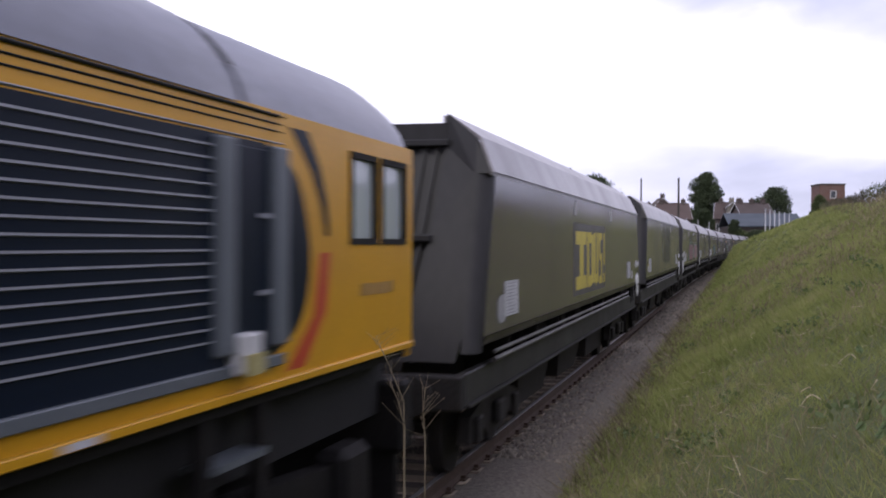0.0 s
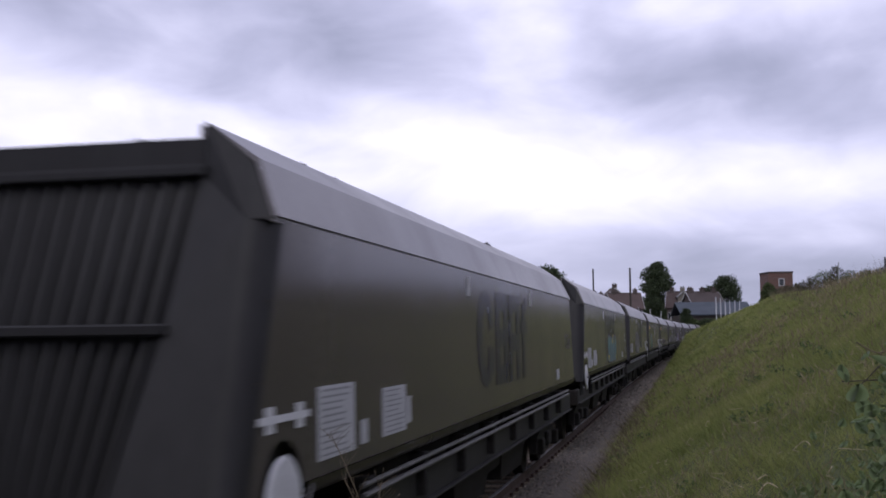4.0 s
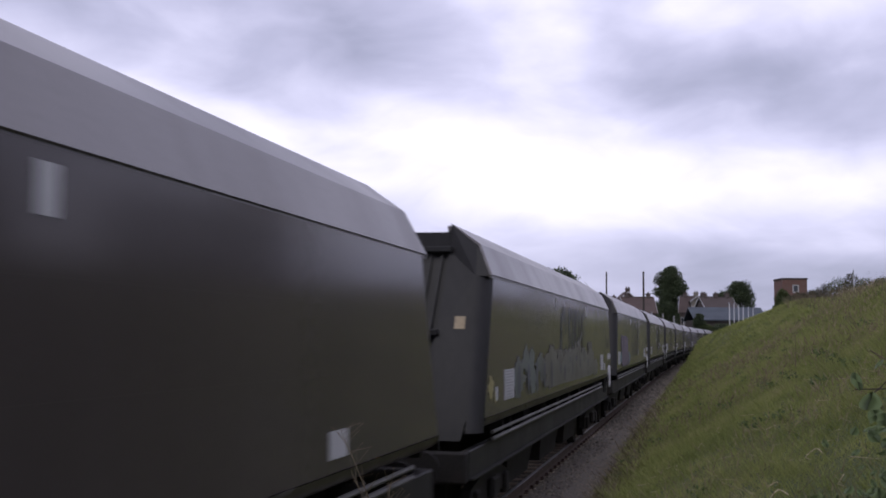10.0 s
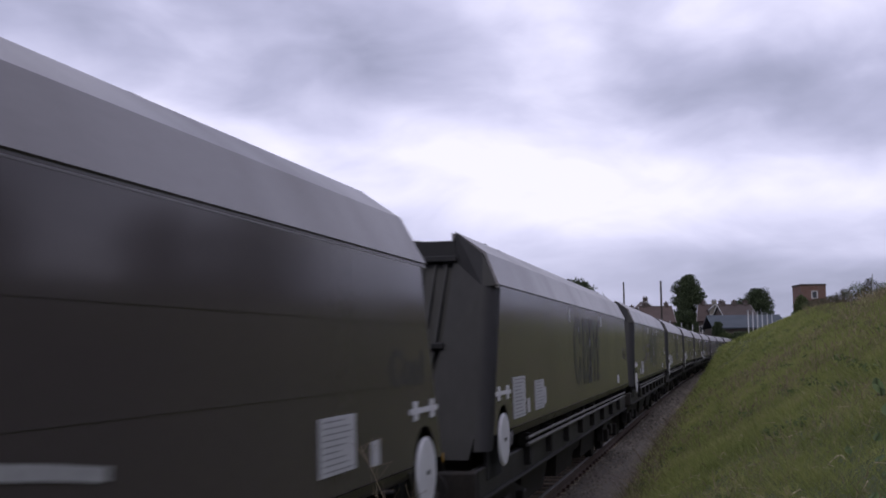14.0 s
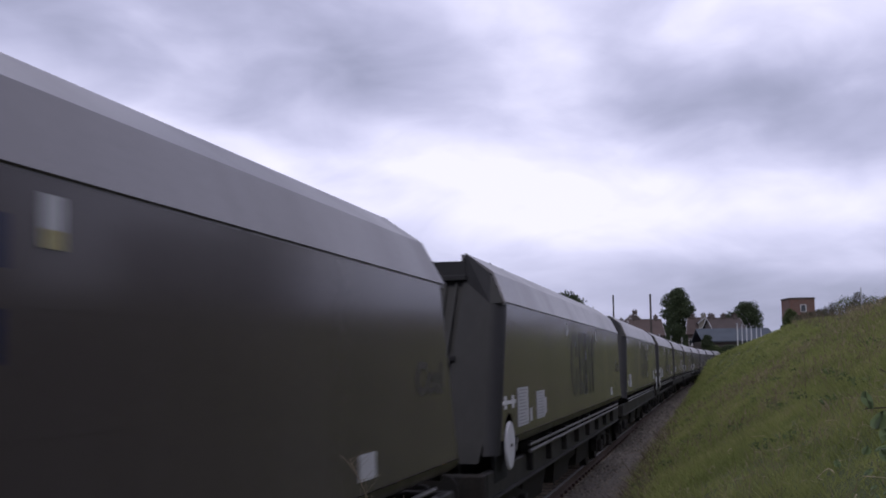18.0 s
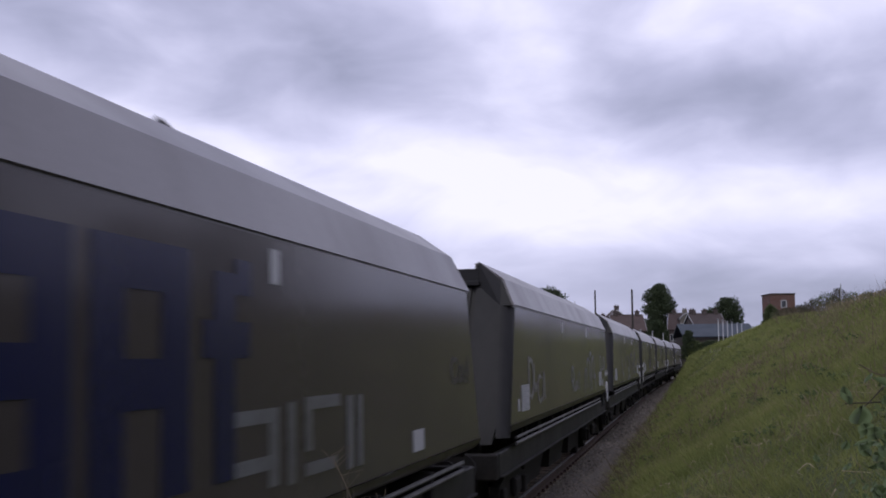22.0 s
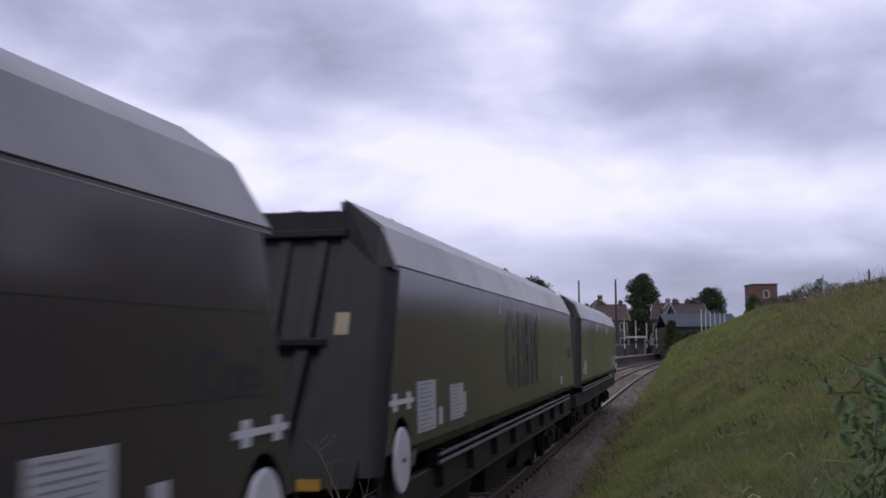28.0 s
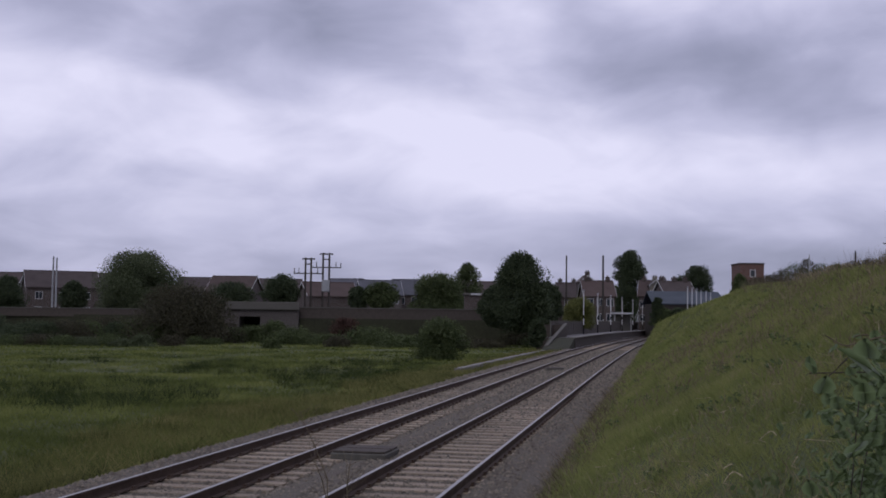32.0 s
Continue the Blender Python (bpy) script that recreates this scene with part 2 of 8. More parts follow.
M_SLEEPER = mat("weathered_sleeper", (0.27, 0.22, 0.165), 0.9, 0, 0.2, 0.45, 25, 2.5, 0.3, (0.19, 0.148, 0.112), own=0.25)
M_BALLAST = mat("ballast_bed", (0.098, 0.085, 0.067), 0.95, 0, 0.5, 0.4, 22, 0.5, 0.9, (0.10, 0.075, 0.06))
M_STONE = mat("ballast_stone", (0.142, 0.123, 0.096), 0.95, 0, 0.25, 0.3, 18, 3, 0.3, (0.12, 0.09, 0.07), own=-0.45)
M_SOIL = mat("grassy_soil", (0.070, 0.082, 0.024), 1.0, 0, 0.35, 0.8, 9, 0.12, 0.6, (0.040, 0.052, 0.014))
M_BANKSIDE = mat("dark_overgrown_bank", (0.034, 0.036, 0.018), 1.0, 0, 0.4, 0.6, 6, 0.3, 0.6, (0.022, 0.022, 0.014))
M_GRASS = leafy("bank_grass", (0.120, 0.152, 0.044), (0.295, 0.318, 0.108), 0.9, (0.36, 0.315, 0.170), 0.25, grain=0.75, own=0.24, thin=0.5, withered=(0.255, 0.220, 0.125))
M_FIELD = leafy("field_grass", (0.030, 0.050, 0.011), (0.200, 0.228, 0.066), 0.85, (0.32, 0.29, 0.13), 0.10, grain=0.19, own=0.16, thin=0.5)
M_WILLOW = leafy("grey_willow_leaf", (0.048, 0.064, 0.031), (0.125, 0.150, 0.078))
M_VERGE = leafy("straw_verge_grass", (0.048, 0.060, 0.016), (0.225, 0.220, 0.080), 0.9, (0.34, 0.27, 0.13), 0.12, grain=0.55, own=0.3, thin=0.5)
M_RUSH = leafy("dark_rush", (0.020, 0.032, 0.010), (0.060, 0.080, 0.026), 0.85, grain=0.3, own=0.2, thin=0.4)
M_LEAF = leafy("dark_tree_leaf", (0.030, 0.044, 0.024), (0.080, 0.102, 0.050))
M_LEAF2 = leafy("mid_tree_leaf", (0.040, 0.056, 0.023), (0.105, 0.132, 0.052))
M_LEAF3 = leafy("yellow_green_leaf", (0.085, 0.094, 0.028), (0.185, 0.195, 0.062))
M_LEAF4 = leafy("brown_hedge_leaf", (0.034, 0.033, 0.021), (0.085, 0.080, 0.046))
M_LEAF5 = leafy("russet_leaf", (0.045, 0.028, 0.022), (0.11, 0.06, 0.045))
M_BRAMBLE = leafy("bramble_leaf", (0.046, 0.078, 0.030), (0.140, 0.190, 0.078), 0.55)
M_WISP = leafy("withered_seed_grass", (0.15, 0.125, 0.075), (0.33, 0.28, 0.17), 0.9, grain=0.8, thin=0.4)
M_STRAW = mat("bleached_straw", (0.40, 0.34, 0.22), 0.9, 0, 0.3, 0.3, 30, 5, 0.1, own=-0.3)
M_WEED = leafy("broad_weed_leaf", (0.06, 0.085, 0.032), (0.15, 0.19, 0.075), 0.6)
M_BARK = mat("bark", (0.055, 0.045, 0.035), 0.95, 0, 0.4, 0.4, 20, 2, 0.5)
M_STALK = mat("dead_stalk", (0.15, 0.12, 0.08), 0.9, 0, 0.3, 0.4, 30, 5, 0.2)


# ---- helpers of the build ----
def thing(name, label, category, group="", kind="", at=None):
    ob = new(name)
    ob.empty_display_size = 0.3
    tagged(ob, label, category, group, kind)
    if at is not None:
        ob.matrix_basis = at
    return ob


def part(name, bm, material, parent=None, label=""):
    me = bpy.data.meshes.new(name)
    bm.to_mesh(me)
    bm.free()
    for m in material if isinstance(material, (list, tuple)) else [material]:
        me.materials.append(m)
    ob = new(name, me)
    if parent is not None:
        ob.parent = parent
    if label:
        ob["label"] = label
    return ob


def share(name, me, parent, m=None, label=""):
    ob = new(name, me)
    ob.parent = parent
    if m is not None:
        ob.matrix_basis = m
    if label:
        ob["label"] = label
    return ob


def mesh_of(name, verts, faces, material, smooth=False):
    me = bpy.data.meshes.new(name)
    me.from_pydata([tuple(v) for v in verts], [], faces)
    for m in material if isinstance(material, (list, tuple)) else [material]:
        me.materials.append(m)
    if smooth:
        me.shade_smooth()
    me.update()
    return me


def box(bm, x0, x1, y0, y1, z0, z1, bevel=0.0, m=None):
    v = bmesh.ops.create_cube(bm, size=1)["verts"]
    for q in v:
        q.co = Vector(((x0 + x1) / 2 + q.co.x * (x1 - x0), (y0 + y1) / 2 + q.co.y * (y1 - y0), (z0 + z1) / 2 + q.co.z * (z1 - z0)))
    if bevel:
        es = {e for q in v for e in q.link_edges}
        r = bmesh.ops.bevel(bm, geom=list(es), offset=bevel, segments=1, affect="EDGES")
        v = list({q for f in r["faces"] for q in f.verts} | {q for q in v if q.is_valid})
    if m is not None:
        bmesh.ops.transform(bm, matrix=m, verts=[q for q in v if q.is_valid])
    return bm


def boxes(*rows, bevel=0.0):
    bm = bmesh.new()
    for r in rows:
        box(bm, *r, bevel=bevel)
    return bm


def rod(bm, a, b, r, r2=None, n=8):
    a, b = Vector(a), Vector(b)
    d = b - a
    v = bmesh.ops.create_cone(bm, cap_ends=True, segments=n, radius1=r, radius2=r if r2 is None else r2, depth=d.length)["verts"]
    bmesh.ops.transform(bm, matrix=Matrix.Translation((a + b) / 2) @ d.to_track_quat("Z", "Y").to_matrix().to_4x4(), verts=v)
    return bm


def slab(outline, depth, axis_point=None):
    """A plate from an outline of points in space, thickened by the vector depth."""
    bm = bmesh.new()
    vs = [bm.verts.new(p) for p in outline]
    f = bm.faces.new(vs)
    r = bmesh.ops.extrude_face_region(bm, geom=[f])
    bmesh.ops.translate(bm, verts=[g for g in r["geom"] if isinstance(g, bmesh.types.BMVert)], vec=depth)
    bmesh.ops.recalc_face_normals(bm, faces=bm.faces)
    return bm


# ---- the line of the near track: its plan and the way along it ----
GAUGE, SPACING, BEND_END, LAST_BEND = 0.7525, 3.30, 160.0, 280.0
A0, A1, A2, A3 = -3.808, 0.2033, -6.3e-5, 9.69e-7


def lean(y):
    if y <= 0:
        return A1
    q = min(y, BEND_END)
    k = 2 * A2 + 6 * A3 * BEND_END
    return A1 + 2 * A2 * q + 3 * A3 * q * q + (k * (min(y, LAST_BEND) - BEND_END) if y > BEND_END else 0.0)


GRID_Y = np.arange(-700.0, 1600.0, 0.5)
SLOPES = np.array([lean(q) for q in GRID_Y])
GRID_X = np.cumsum(SLOPES) * 0.5
GRID_X += A0 - np.interp(0.0, GRID_Y, GRID_X)
GRID_S = np.cumsum(np.sqrt(1 + SLOPES ** 2)) * 0.5
GRID_S -= np.interp(0.0, GRID_Y, GRID_S)


def line_x(y):
    return float(np.interp(y, GRID_Y, GRID_X))


def on_line(s, off=0.0):
    """x, y and the turn in degrees of a point s metres along the near track and off metres to its side."""
    y = float(np.interp(s, GRID_S, GRID_Y))
    k = float(np.interp(s, GRID_S, SLOPES))
    h = math.hypot(1, k)
    return line_x(y) + off / h, y - off * k / h, -math.degrees(math.atan(k))


def side_of(x, y):
    """How far a point lies to the side of the near track."""
    k = float(np.interp(y, GRID_Y, SLOPES))
    return (x - line_x(y)) / math.hypot(1, k)


def height(o, y):
    """The ground's height at o metres beside the near track."""
    if o > 1.8:
        top = float(np.interp(y, (20, 38, 60, 95, 120, 150), (3.54, 3.75, 4.15, 4.2, 4.2, 0.6)))
        far = min(max((y - 40) / 45, 0), 1)
        steep = 0.62 + 0.34 * far + 0.75 * min(max((y - 62) / 24, 0), 1)
        rise = min((o - 1.8) * steep, 2.26 + (o - 2.7) * 0.42 + 1.6 * max(0, 0.35 - far), top + 0.35) - 0.32
        if o > 9.2:
            rise += min((o - 9.2) * 0.03, 1.5)
        soft = noise.noise((o * 0.35, y * 0.2, 0.3)) * 0.14 + noise.noise((o * 1.3, y * 0.9, 4.0)) * 0.04
        return rise + soft * min((o - 1.8) * 0.5, 1.0)
    if o > -5.6:
        return -0.42
    d = -5.6 - o
    base = -0.42 - min(d * 0.12, 0.30)
    lift = 0.0
    if d > 60:
        lift = min((d - 60) * 0.02, 3.5)
    return base + lift + noise.noise((o * 0.12, y * 0.12, 8.0)) * 0.22 * min(d * 0.3, 1)


# ---- ground ----
def build_ground():
    offs = [-1500, -900, -600, -400, -300, -240, -200, -170, -145, -125, -110] + list(np.arange(-98, -20, 6.0)) + list(np.arange(-20, -5.5, 1.2)) + [-5.6, -4.5, -2, 0, 1.75]
    offs += list(np.arange(1.9, 10.0, 0.3)) + [10.6, 11.5, 13, 16, 20, 30, 50, 90, 160, 300, 600, 1200]
    ys = [-600, -400, -250, -150, -80, -40, -20, -10] + list(np.arange(-5, 60, 0.8)) + list(np.arange(60, 140, 3.0)) + list(np.arange(140, 320, 12.0)) + [340, 400, 500, 700, 1000, 1500]
    verts, faces = [], []
    for y in ys:
        for o in offs:
            k = float(np.interp(y, GRID_Y, SLOPES))
            h = math.hypot(1, k)
            x = line_x(y) + o * h if abs(o) < 25 else line_x(min(y, 280)) + o * h
            verts.append((x, y, height(o, y)))
    w = len(offs)
    for j in range(len(ys) - 1):
        for i in range(w - 1):
            a = j * w + i
            faces.append((a, a + 1, a + w + 1, a + w))
    ob = new("ground", mesh_of("ground", verts, faces, M_SOIL, True))
    tagged(ob, "rough grassy ground with a steep railway bank", "ground", kind="structure")


build_ground()


def sweep(profile, off, s0, s1, step, z=0.0):
    """A bar of constant section along the track."""
    verts, faces = [], []
    n = len(profile)
    ss = np.arange(s0, s1 + 0.01, step)
    for s in ss:
        for px, pz in profile:
            x, y, _ = on_line(s, off + px)
            verts.append((x, y, z + pz))
    for j in range(len(ss) - 1):
        for i in range(n):
            a, b = j * n + i, j * n + (i + 1) % n
            faces.append((a, b, b + n, a + n))
    faces += [tuple(range(n))[::-1], tuple(range((len(ss) - 1) * n, len(ss) * n))]
    return verts, faces


def build_tracks():
    bed = [(-2.15, -0.24), (-1.9, -0.19), (-1.35, -0.163), (-0.93, -0.163), (-0.88, -0.2), (0.88, -0.2), (0.93, -0.163), (1.4, -0.165), (1.85, -0.2), (2.2, -0.36), (2.2, -0.55), (-2.15, -0.55)]
    for i, (off, label) in enumerate(((0.0, "straight railway track with worn rails on grey ballast"), (-SPACING, "railway track with rusty rails on grey ballast"))):
        t = thing("railway_track", label, "railway track", "double track", "structure")
        prof = bed if i == 0 else [(-2.4, -0.5), (-1.9, -0.2), (1.15, -0.205), (1.15, -0.55), (-2.4, -0.55)]
        ob = share("ballast_bed", mesh_of("ballast_bed", *sweep(prof, off, -60, 330, 3.0), M_BALLAST), t)
        foot = [(-0.07, -0.17), (0.07, -0.17), (0.07, -0.155), (0.012, -0.135), (0.012, -0.05), (0.034, -0.04), (0.036, -0.004), (-0.036, -0.004), (-0.034, -0.04), (-0.012, -0.05), (-0.012, -0.135), (-0.07, -0.155)]
        head_ = [(-0.031, -0.004), (0.031, -0.004), (0.026, 0.0), (-0.026, 0.0)]
        for side in (-GAUGE, GAUGE):
            r = share("rail", mesh_of("rail", *sweep(foot, off + side, -60, 330, 1.5), M_RAIL), t)
            share("rail_head", mesh_of("rail_head", *sweep(head_, off + side, -60, 330, 1.5), M_RAILTOP), r, None, "shiny running surface")


build_tracks()


# ---- hopper wagons ----
PITCH, MID, HALF_WAIST, HALF_FOOT, WAIST, FOOT = 19.46, 8.30, 8.20, 8.79, 3.10, 1.53
ROUND, WHEEL_Y = 0.17, -8.08
KNEE, CROWN = (1.215, 3.46), (0.90, 3.72)
END_SLOPE = (HALF_FOOT - HALF_WAIST) / (WAIST - FOOT)


def end_y(z):
    if z <= WAIST:
        return HALF_FOOT - (max(z, 1.3) - FOOT) * END_SLOPE
    return HALF_WAIST - min((z - WAIST) * 0.7, 0.16)


def side_x(z):
    """The side's distance from the middle: it leans out a little towards the foot."""
    return 1.407 - 0.014 * (z - FOOT) / (WAIST - FOOT)


def decal(parent, name, material, y, z, w, h, turn=0.0, lift=0.008, label="", side=1):
    """A thin plate on the wagon's side, its middle at y, z."""
    bm = bmesh.new()
    t = math.radians(turn)
    pts = []
    for a, b in ((-w / 2, -h / 2), (w / 2, -h / 2), (w / 2, h / 2), (-w / 2, h / 2)):
        yy, zz = y + a * math.cos(t) - b * math.sin(t), z + a * math.sin(t) + b * math.cos(t)
        pts.append((side * (side_x(zz) + lift), yy, zz))
    f = bm.faces.new([bm.verts.new(p) for p in pts])
    r = bmesh.ops.extrude_face_region(bm, geom=[f])
    bmesh.ops.translate(bm, verts=[g for g in r["geom"] if isinstance(g, bmesh.types.BMVert)], vec=(-side * (lift - 0.001), 0, 0))
    bmesh.ops.recalc_face_normals(bm, faces=bm.faces)
    return part(name, bm, material, parent, label)


def panel(parent, y, z, w, h, lines, label, side):
    p = decal(parent, "data_panel", M_PLATE, y, z, w, h, 0, 0.010, label, side)
    bm = bmesh.new()
    for i in range(lines):
        zz = z + h / 2 - (i + 0.7) * h / (lines + 0.4)
        ww = w * random.uniform(0.45, 0.85)
        x = side * (side_x(zz) + 0.012)
        y0 = -w * 0.43 if side > 0 else w * 0.43 - ww
        vs = [bm.verts.new((x, y + y0 + a, zz + b)) for a, b in ((0, -h * 0.016), (ww, -h * 0.016), (ww, h * 0.016), (0, h * 0.016))]
        bm.faces.new(vs)
    q = part("panel_print", bm, M_INK, p)
    q["kind"] = "stuff"


def build_wagon(wide_ribs):
    w = thing("hopper_wagon", "dirty dark grey bogie coal hopper wagon on the rails", "railway wagon", "train of coal hopper wagons")
    for sd in (1, -1):
        # side sheet with the round cut-outs for the brake wheel
        pts = []
        cy, cz, cr = WHEEL_Y, 1.46, 0.36
        up = FOOT - cz
        a0 = math.asin(up / cr)
        pts.append((-HALF_FOOT + ROUND, FOOT))
        for i in range(9):
            a = math.pi - a0 + (2 * a0 - math.pi) * i / 8
            pts.append((cy + cr * math.cos(a), cz + cr * math.sin(a)))
        pts += [(HALF_FOOT - ROUND, FOOT), (HALF_WAIST - ROUND, WAIST), (-HALF_WAIST + ROUND, WAIST)]
        part("body_side", slab([(sd * side_x(z), y, z) for y, z in pts], (-sd * 0.012, 0, 0)), M_BODY, w)
        # two seams where the sheets overlap
        bm = bmesh.new()
        for z in (2.16, 2.62):
            e = end_y(z) - 0.05
            box(bm, sd * side_x(z) - 0.004, sd * side_x(z) + 0.0015, -e, e, z - 0.003, z + 0.003)
        part("sheet_seam", bm, M_BODY, w)
        # the side rolls under towards the discharge doors
        roll = [(1.421, FOOT), (1.412, 1.49), (1.385, 1.45), (1.34, 1.42), (1.27, 1.40), (1.12, 1.385), (1.12, 1.36)]
        ends = [(WHEEL_Y + 0.40 + 0.5 * (1.42 - x), HALF_FOOT - ROUND - 0.6 * (1.42 - x)) for x, _ in roll]
        verts = [(sd * x, e[k], z) for k in (0, 1) for (x, z), e in zip(roll, ends)]
        m_ = len(roll)
        faces = [(j, j + 1, m_ + j + 1, m_ + j) if sd < 0 else (m_ + j, m_ + j + 1, j + 1, j) for j in range(m_ - 1)]
        # the dark ground reflected in the roll is put into the colour
        share("rolled_skirt", mesh_of("rolled_skirt", verts, faces, M_SHADED, True), w)
        for y in (-5.3, -3.4, 4.6):
            bm = bmesh.new()
            vs = [bm.verts.new(p) for p in ((sd * 1.402, y, 1.470), (sd * 1.402, y + 0.22, 1.470), (sd * 1.426, y + 0.34, 1.535), (sd * 1.426, y + 0.12, 1.535))]
            bm.faces.new(vs if sd > 0 else vs[::-1])
            part("skirt_mark", bm, M_SMEAR, w, "pale worn dash")
        # sloping top sheets above the waist
        bm = bmesh.new()
        for (xa, za), (xb, zb) in (((1.379, WAIST + 0.005), KNEE), (KNEE, (0.885, 3.692))):
            ya, yb = end_y(za) - 0.02, end_y(zb) - 0.02
            vs = [bm.verts.new(p) for p in ((sd * xa, -ya, za), (sd * xa, ya, za), (sd * xb, yb, zb), (sd * xb, -yb, zb))]
            bm.faces.new(vs)
        bmesh.ops.remove_doubles(bm, verts=bm.verts, dist=0.001)
        bmesh.ops.solidify(bm, geom=bm.faces[:], thickness=-0.03 * sd)
        bmesh.ops.recalc_face_normals(bm, faces=bm.faces)
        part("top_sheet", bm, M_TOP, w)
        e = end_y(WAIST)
        # the groove's shade is put into a darker colour
        part("waist_groove", boxes((sd * 1.372 - 0.02, sd * 1.372 + 0.02, -e, e, WAIST - 0.002, WAIST + 0.010)), M_SHADED, w)
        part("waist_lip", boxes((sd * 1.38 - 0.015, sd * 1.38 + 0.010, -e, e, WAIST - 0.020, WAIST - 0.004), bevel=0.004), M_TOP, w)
        # dented rim along the open top
        verts, faces = [], []
        for j in range(41):
            y = -8.0 + 16.0 * j / 40
            dent = 0.022 * noise.noise((y * 0.9, sd, 3.0)) + 0.010 * noise.noise((y * 3.1, sd, 5.0))
            for x, z in ((0.889, 3.682), (0.882, 3.703), (0.845, 3.703), (0.845, 3.60)):
                verts.append((sd * x, y, z + dent))
        for j in range(40):
            for k in range(4):
                q = (j * 4 + k, j * 4 + (k + 1) % 4, j * 4 + 4 + (k + 1) % 4, j * 4 + 4 + k)
                faces.append(q[::-1] if sd > 0 else q)
        faces += [(0, 1, 2, 3), (163, 162, 161, 160)]
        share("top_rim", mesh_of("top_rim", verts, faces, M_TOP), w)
    for en in (-1, 1):
        # end: corner plates, head plate, recessed ribbed sheet
        for sd in (1, -1):
            zs = [1.3, FOOT, WAIST, WAIST + 0.004, KNEE[1], CROWN[1]]
            xs = [1.36 - ROUND, side_x(FOOT) - ROUND, side_x(WAIST) - ROUND, side_x(WAIST) - 0.01, KNEE[0] - 0.01, CROWN[0]]
            out = [(sd * x, en * end_y(z), z) for x, z in zip(xs, zs)] + [(sd * 0.885, en * end_y(3.62), 3.62), (sd * 0.88, en * end_y(3.40), 3.40), (sd * 0.82, en * end_y(2.46), 2.46), (sd * 0.62, en * end_y(1.3), 1.3)]
            # rounded upright corner between end and side
            verts, faces = [], []
            for z in (1.38, FOOT, 2.16, WAIST):
                for k in range(7):
                    a = math.pi / 2 * k / 6
                    verts.append((sd * (side_x(z) - ROUND + ROUND * math.cos(a)), en * (end_y(z) - ROUND + ROUND * math.sin(a)), z))
            for j in range(3):
                for k in range(6):
                    q = (j * 7 + k, j * 7 + k + 1, j * 7 + k + 8, j * 7 + k + 7)
                    faces.append(q if sd * en > 0 else q[::-1])
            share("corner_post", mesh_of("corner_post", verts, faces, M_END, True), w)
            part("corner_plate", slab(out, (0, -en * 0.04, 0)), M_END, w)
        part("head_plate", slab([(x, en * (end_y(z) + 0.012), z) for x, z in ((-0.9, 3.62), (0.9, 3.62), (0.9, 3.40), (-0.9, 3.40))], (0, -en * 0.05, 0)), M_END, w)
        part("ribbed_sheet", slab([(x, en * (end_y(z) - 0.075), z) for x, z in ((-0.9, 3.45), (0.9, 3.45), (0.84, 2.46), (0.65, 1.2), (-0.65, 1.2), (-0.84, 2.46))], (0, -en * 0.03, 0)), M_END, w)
        for lo, hi, xl, xh in ((2.5, 3.42, 0.79, 0.86), (1.22, 2.42, 0.60, 0.79)):
            n = 5 if wide_ribs else 13
            rw = 0.075 if wide_ribs else 0.022
            for i in range(n):
                f = -1 + 2 * (i + 0.5) / n
                bm = bmesh.new()
                a = [(f * xl + q * rw, en * (end_y(lo) - 0.075 + d), lo) for q, d in ((-1, 0), (-0.7, 0.05), (0.7, 0.05), (1, 0))]
                b = [(f * xh + q * rw, en * (end_y(hi) - 0.075 + d), hi) for q, d in ((-1, 0), (-0.7, 0.05), (0.7, 0.05), (1, 0))]
                va, vb = [bm.verts.new(p) for p in a], [bm.verts.new(p) for p in b]
                for k in range(3):
                    bm.faces.new((va[k], va[k + 1], vb[k + 1], vb[k]))
                bm.faces.new(vb)
                bm.faces.new(va)
                bmesh.ops.recalc_face_normals(bm, faces=bm.faces)
                part("rib", bm, M_END, w)
        for z, hw in ((3.42, 0.92), (2.46, 0.85)):
            part("end_beam", boxes((-hw, hw, en * end_y(z) - 0.05, en * end_y(z) + 0.06, z - 0.035, z + 0.035), bevel=0.012), M_END, w)
        part("headstock", boxes((-1.28, 1.28, en * 8.92 - 0.09, en * 8.92 + 0.09, 0.86, 1.19), bevel=0.02), M_FRAME, w)
        part("amber_plate", boxes((0.74, 0.94, en * (end_y(1.3) + 0.01) - 0.008, en * (end_y(1.3) + 0.01) + 0.008, 1.28, 1.37)), M_AMBER, w, "amber marker plate")
        part("small_white_plate", boxes((0.56, 0.68, en * (end_y(1.3) + 0.01) - 0.008, en * (end_y(1.3) + 0.01) + 0.008, 1.28, 1.37)), M_PLATE, w, "small white plate")
        for sd in (1, -1):
            bm = rod(bmesh.new(), (sd * 0.87, en * 8.98, 1.03), (sd * 0.87, en * 9.24, 1.03), 0.075, n=10)
            rod(bm, (sd * 0.87, en * 9.22, 1.03), (sd * 0.87, en * 9.27, 1.03), 0.19, n=16)
            part("buffer", bm, M_FRAME, w)
        part("coupler", boxes((-0.12, 0.12, en * 9.2 - 0.22, en * 9.2 + 0.22, 0.86, 1.08), bevel=0.03), M_FRAME, w)
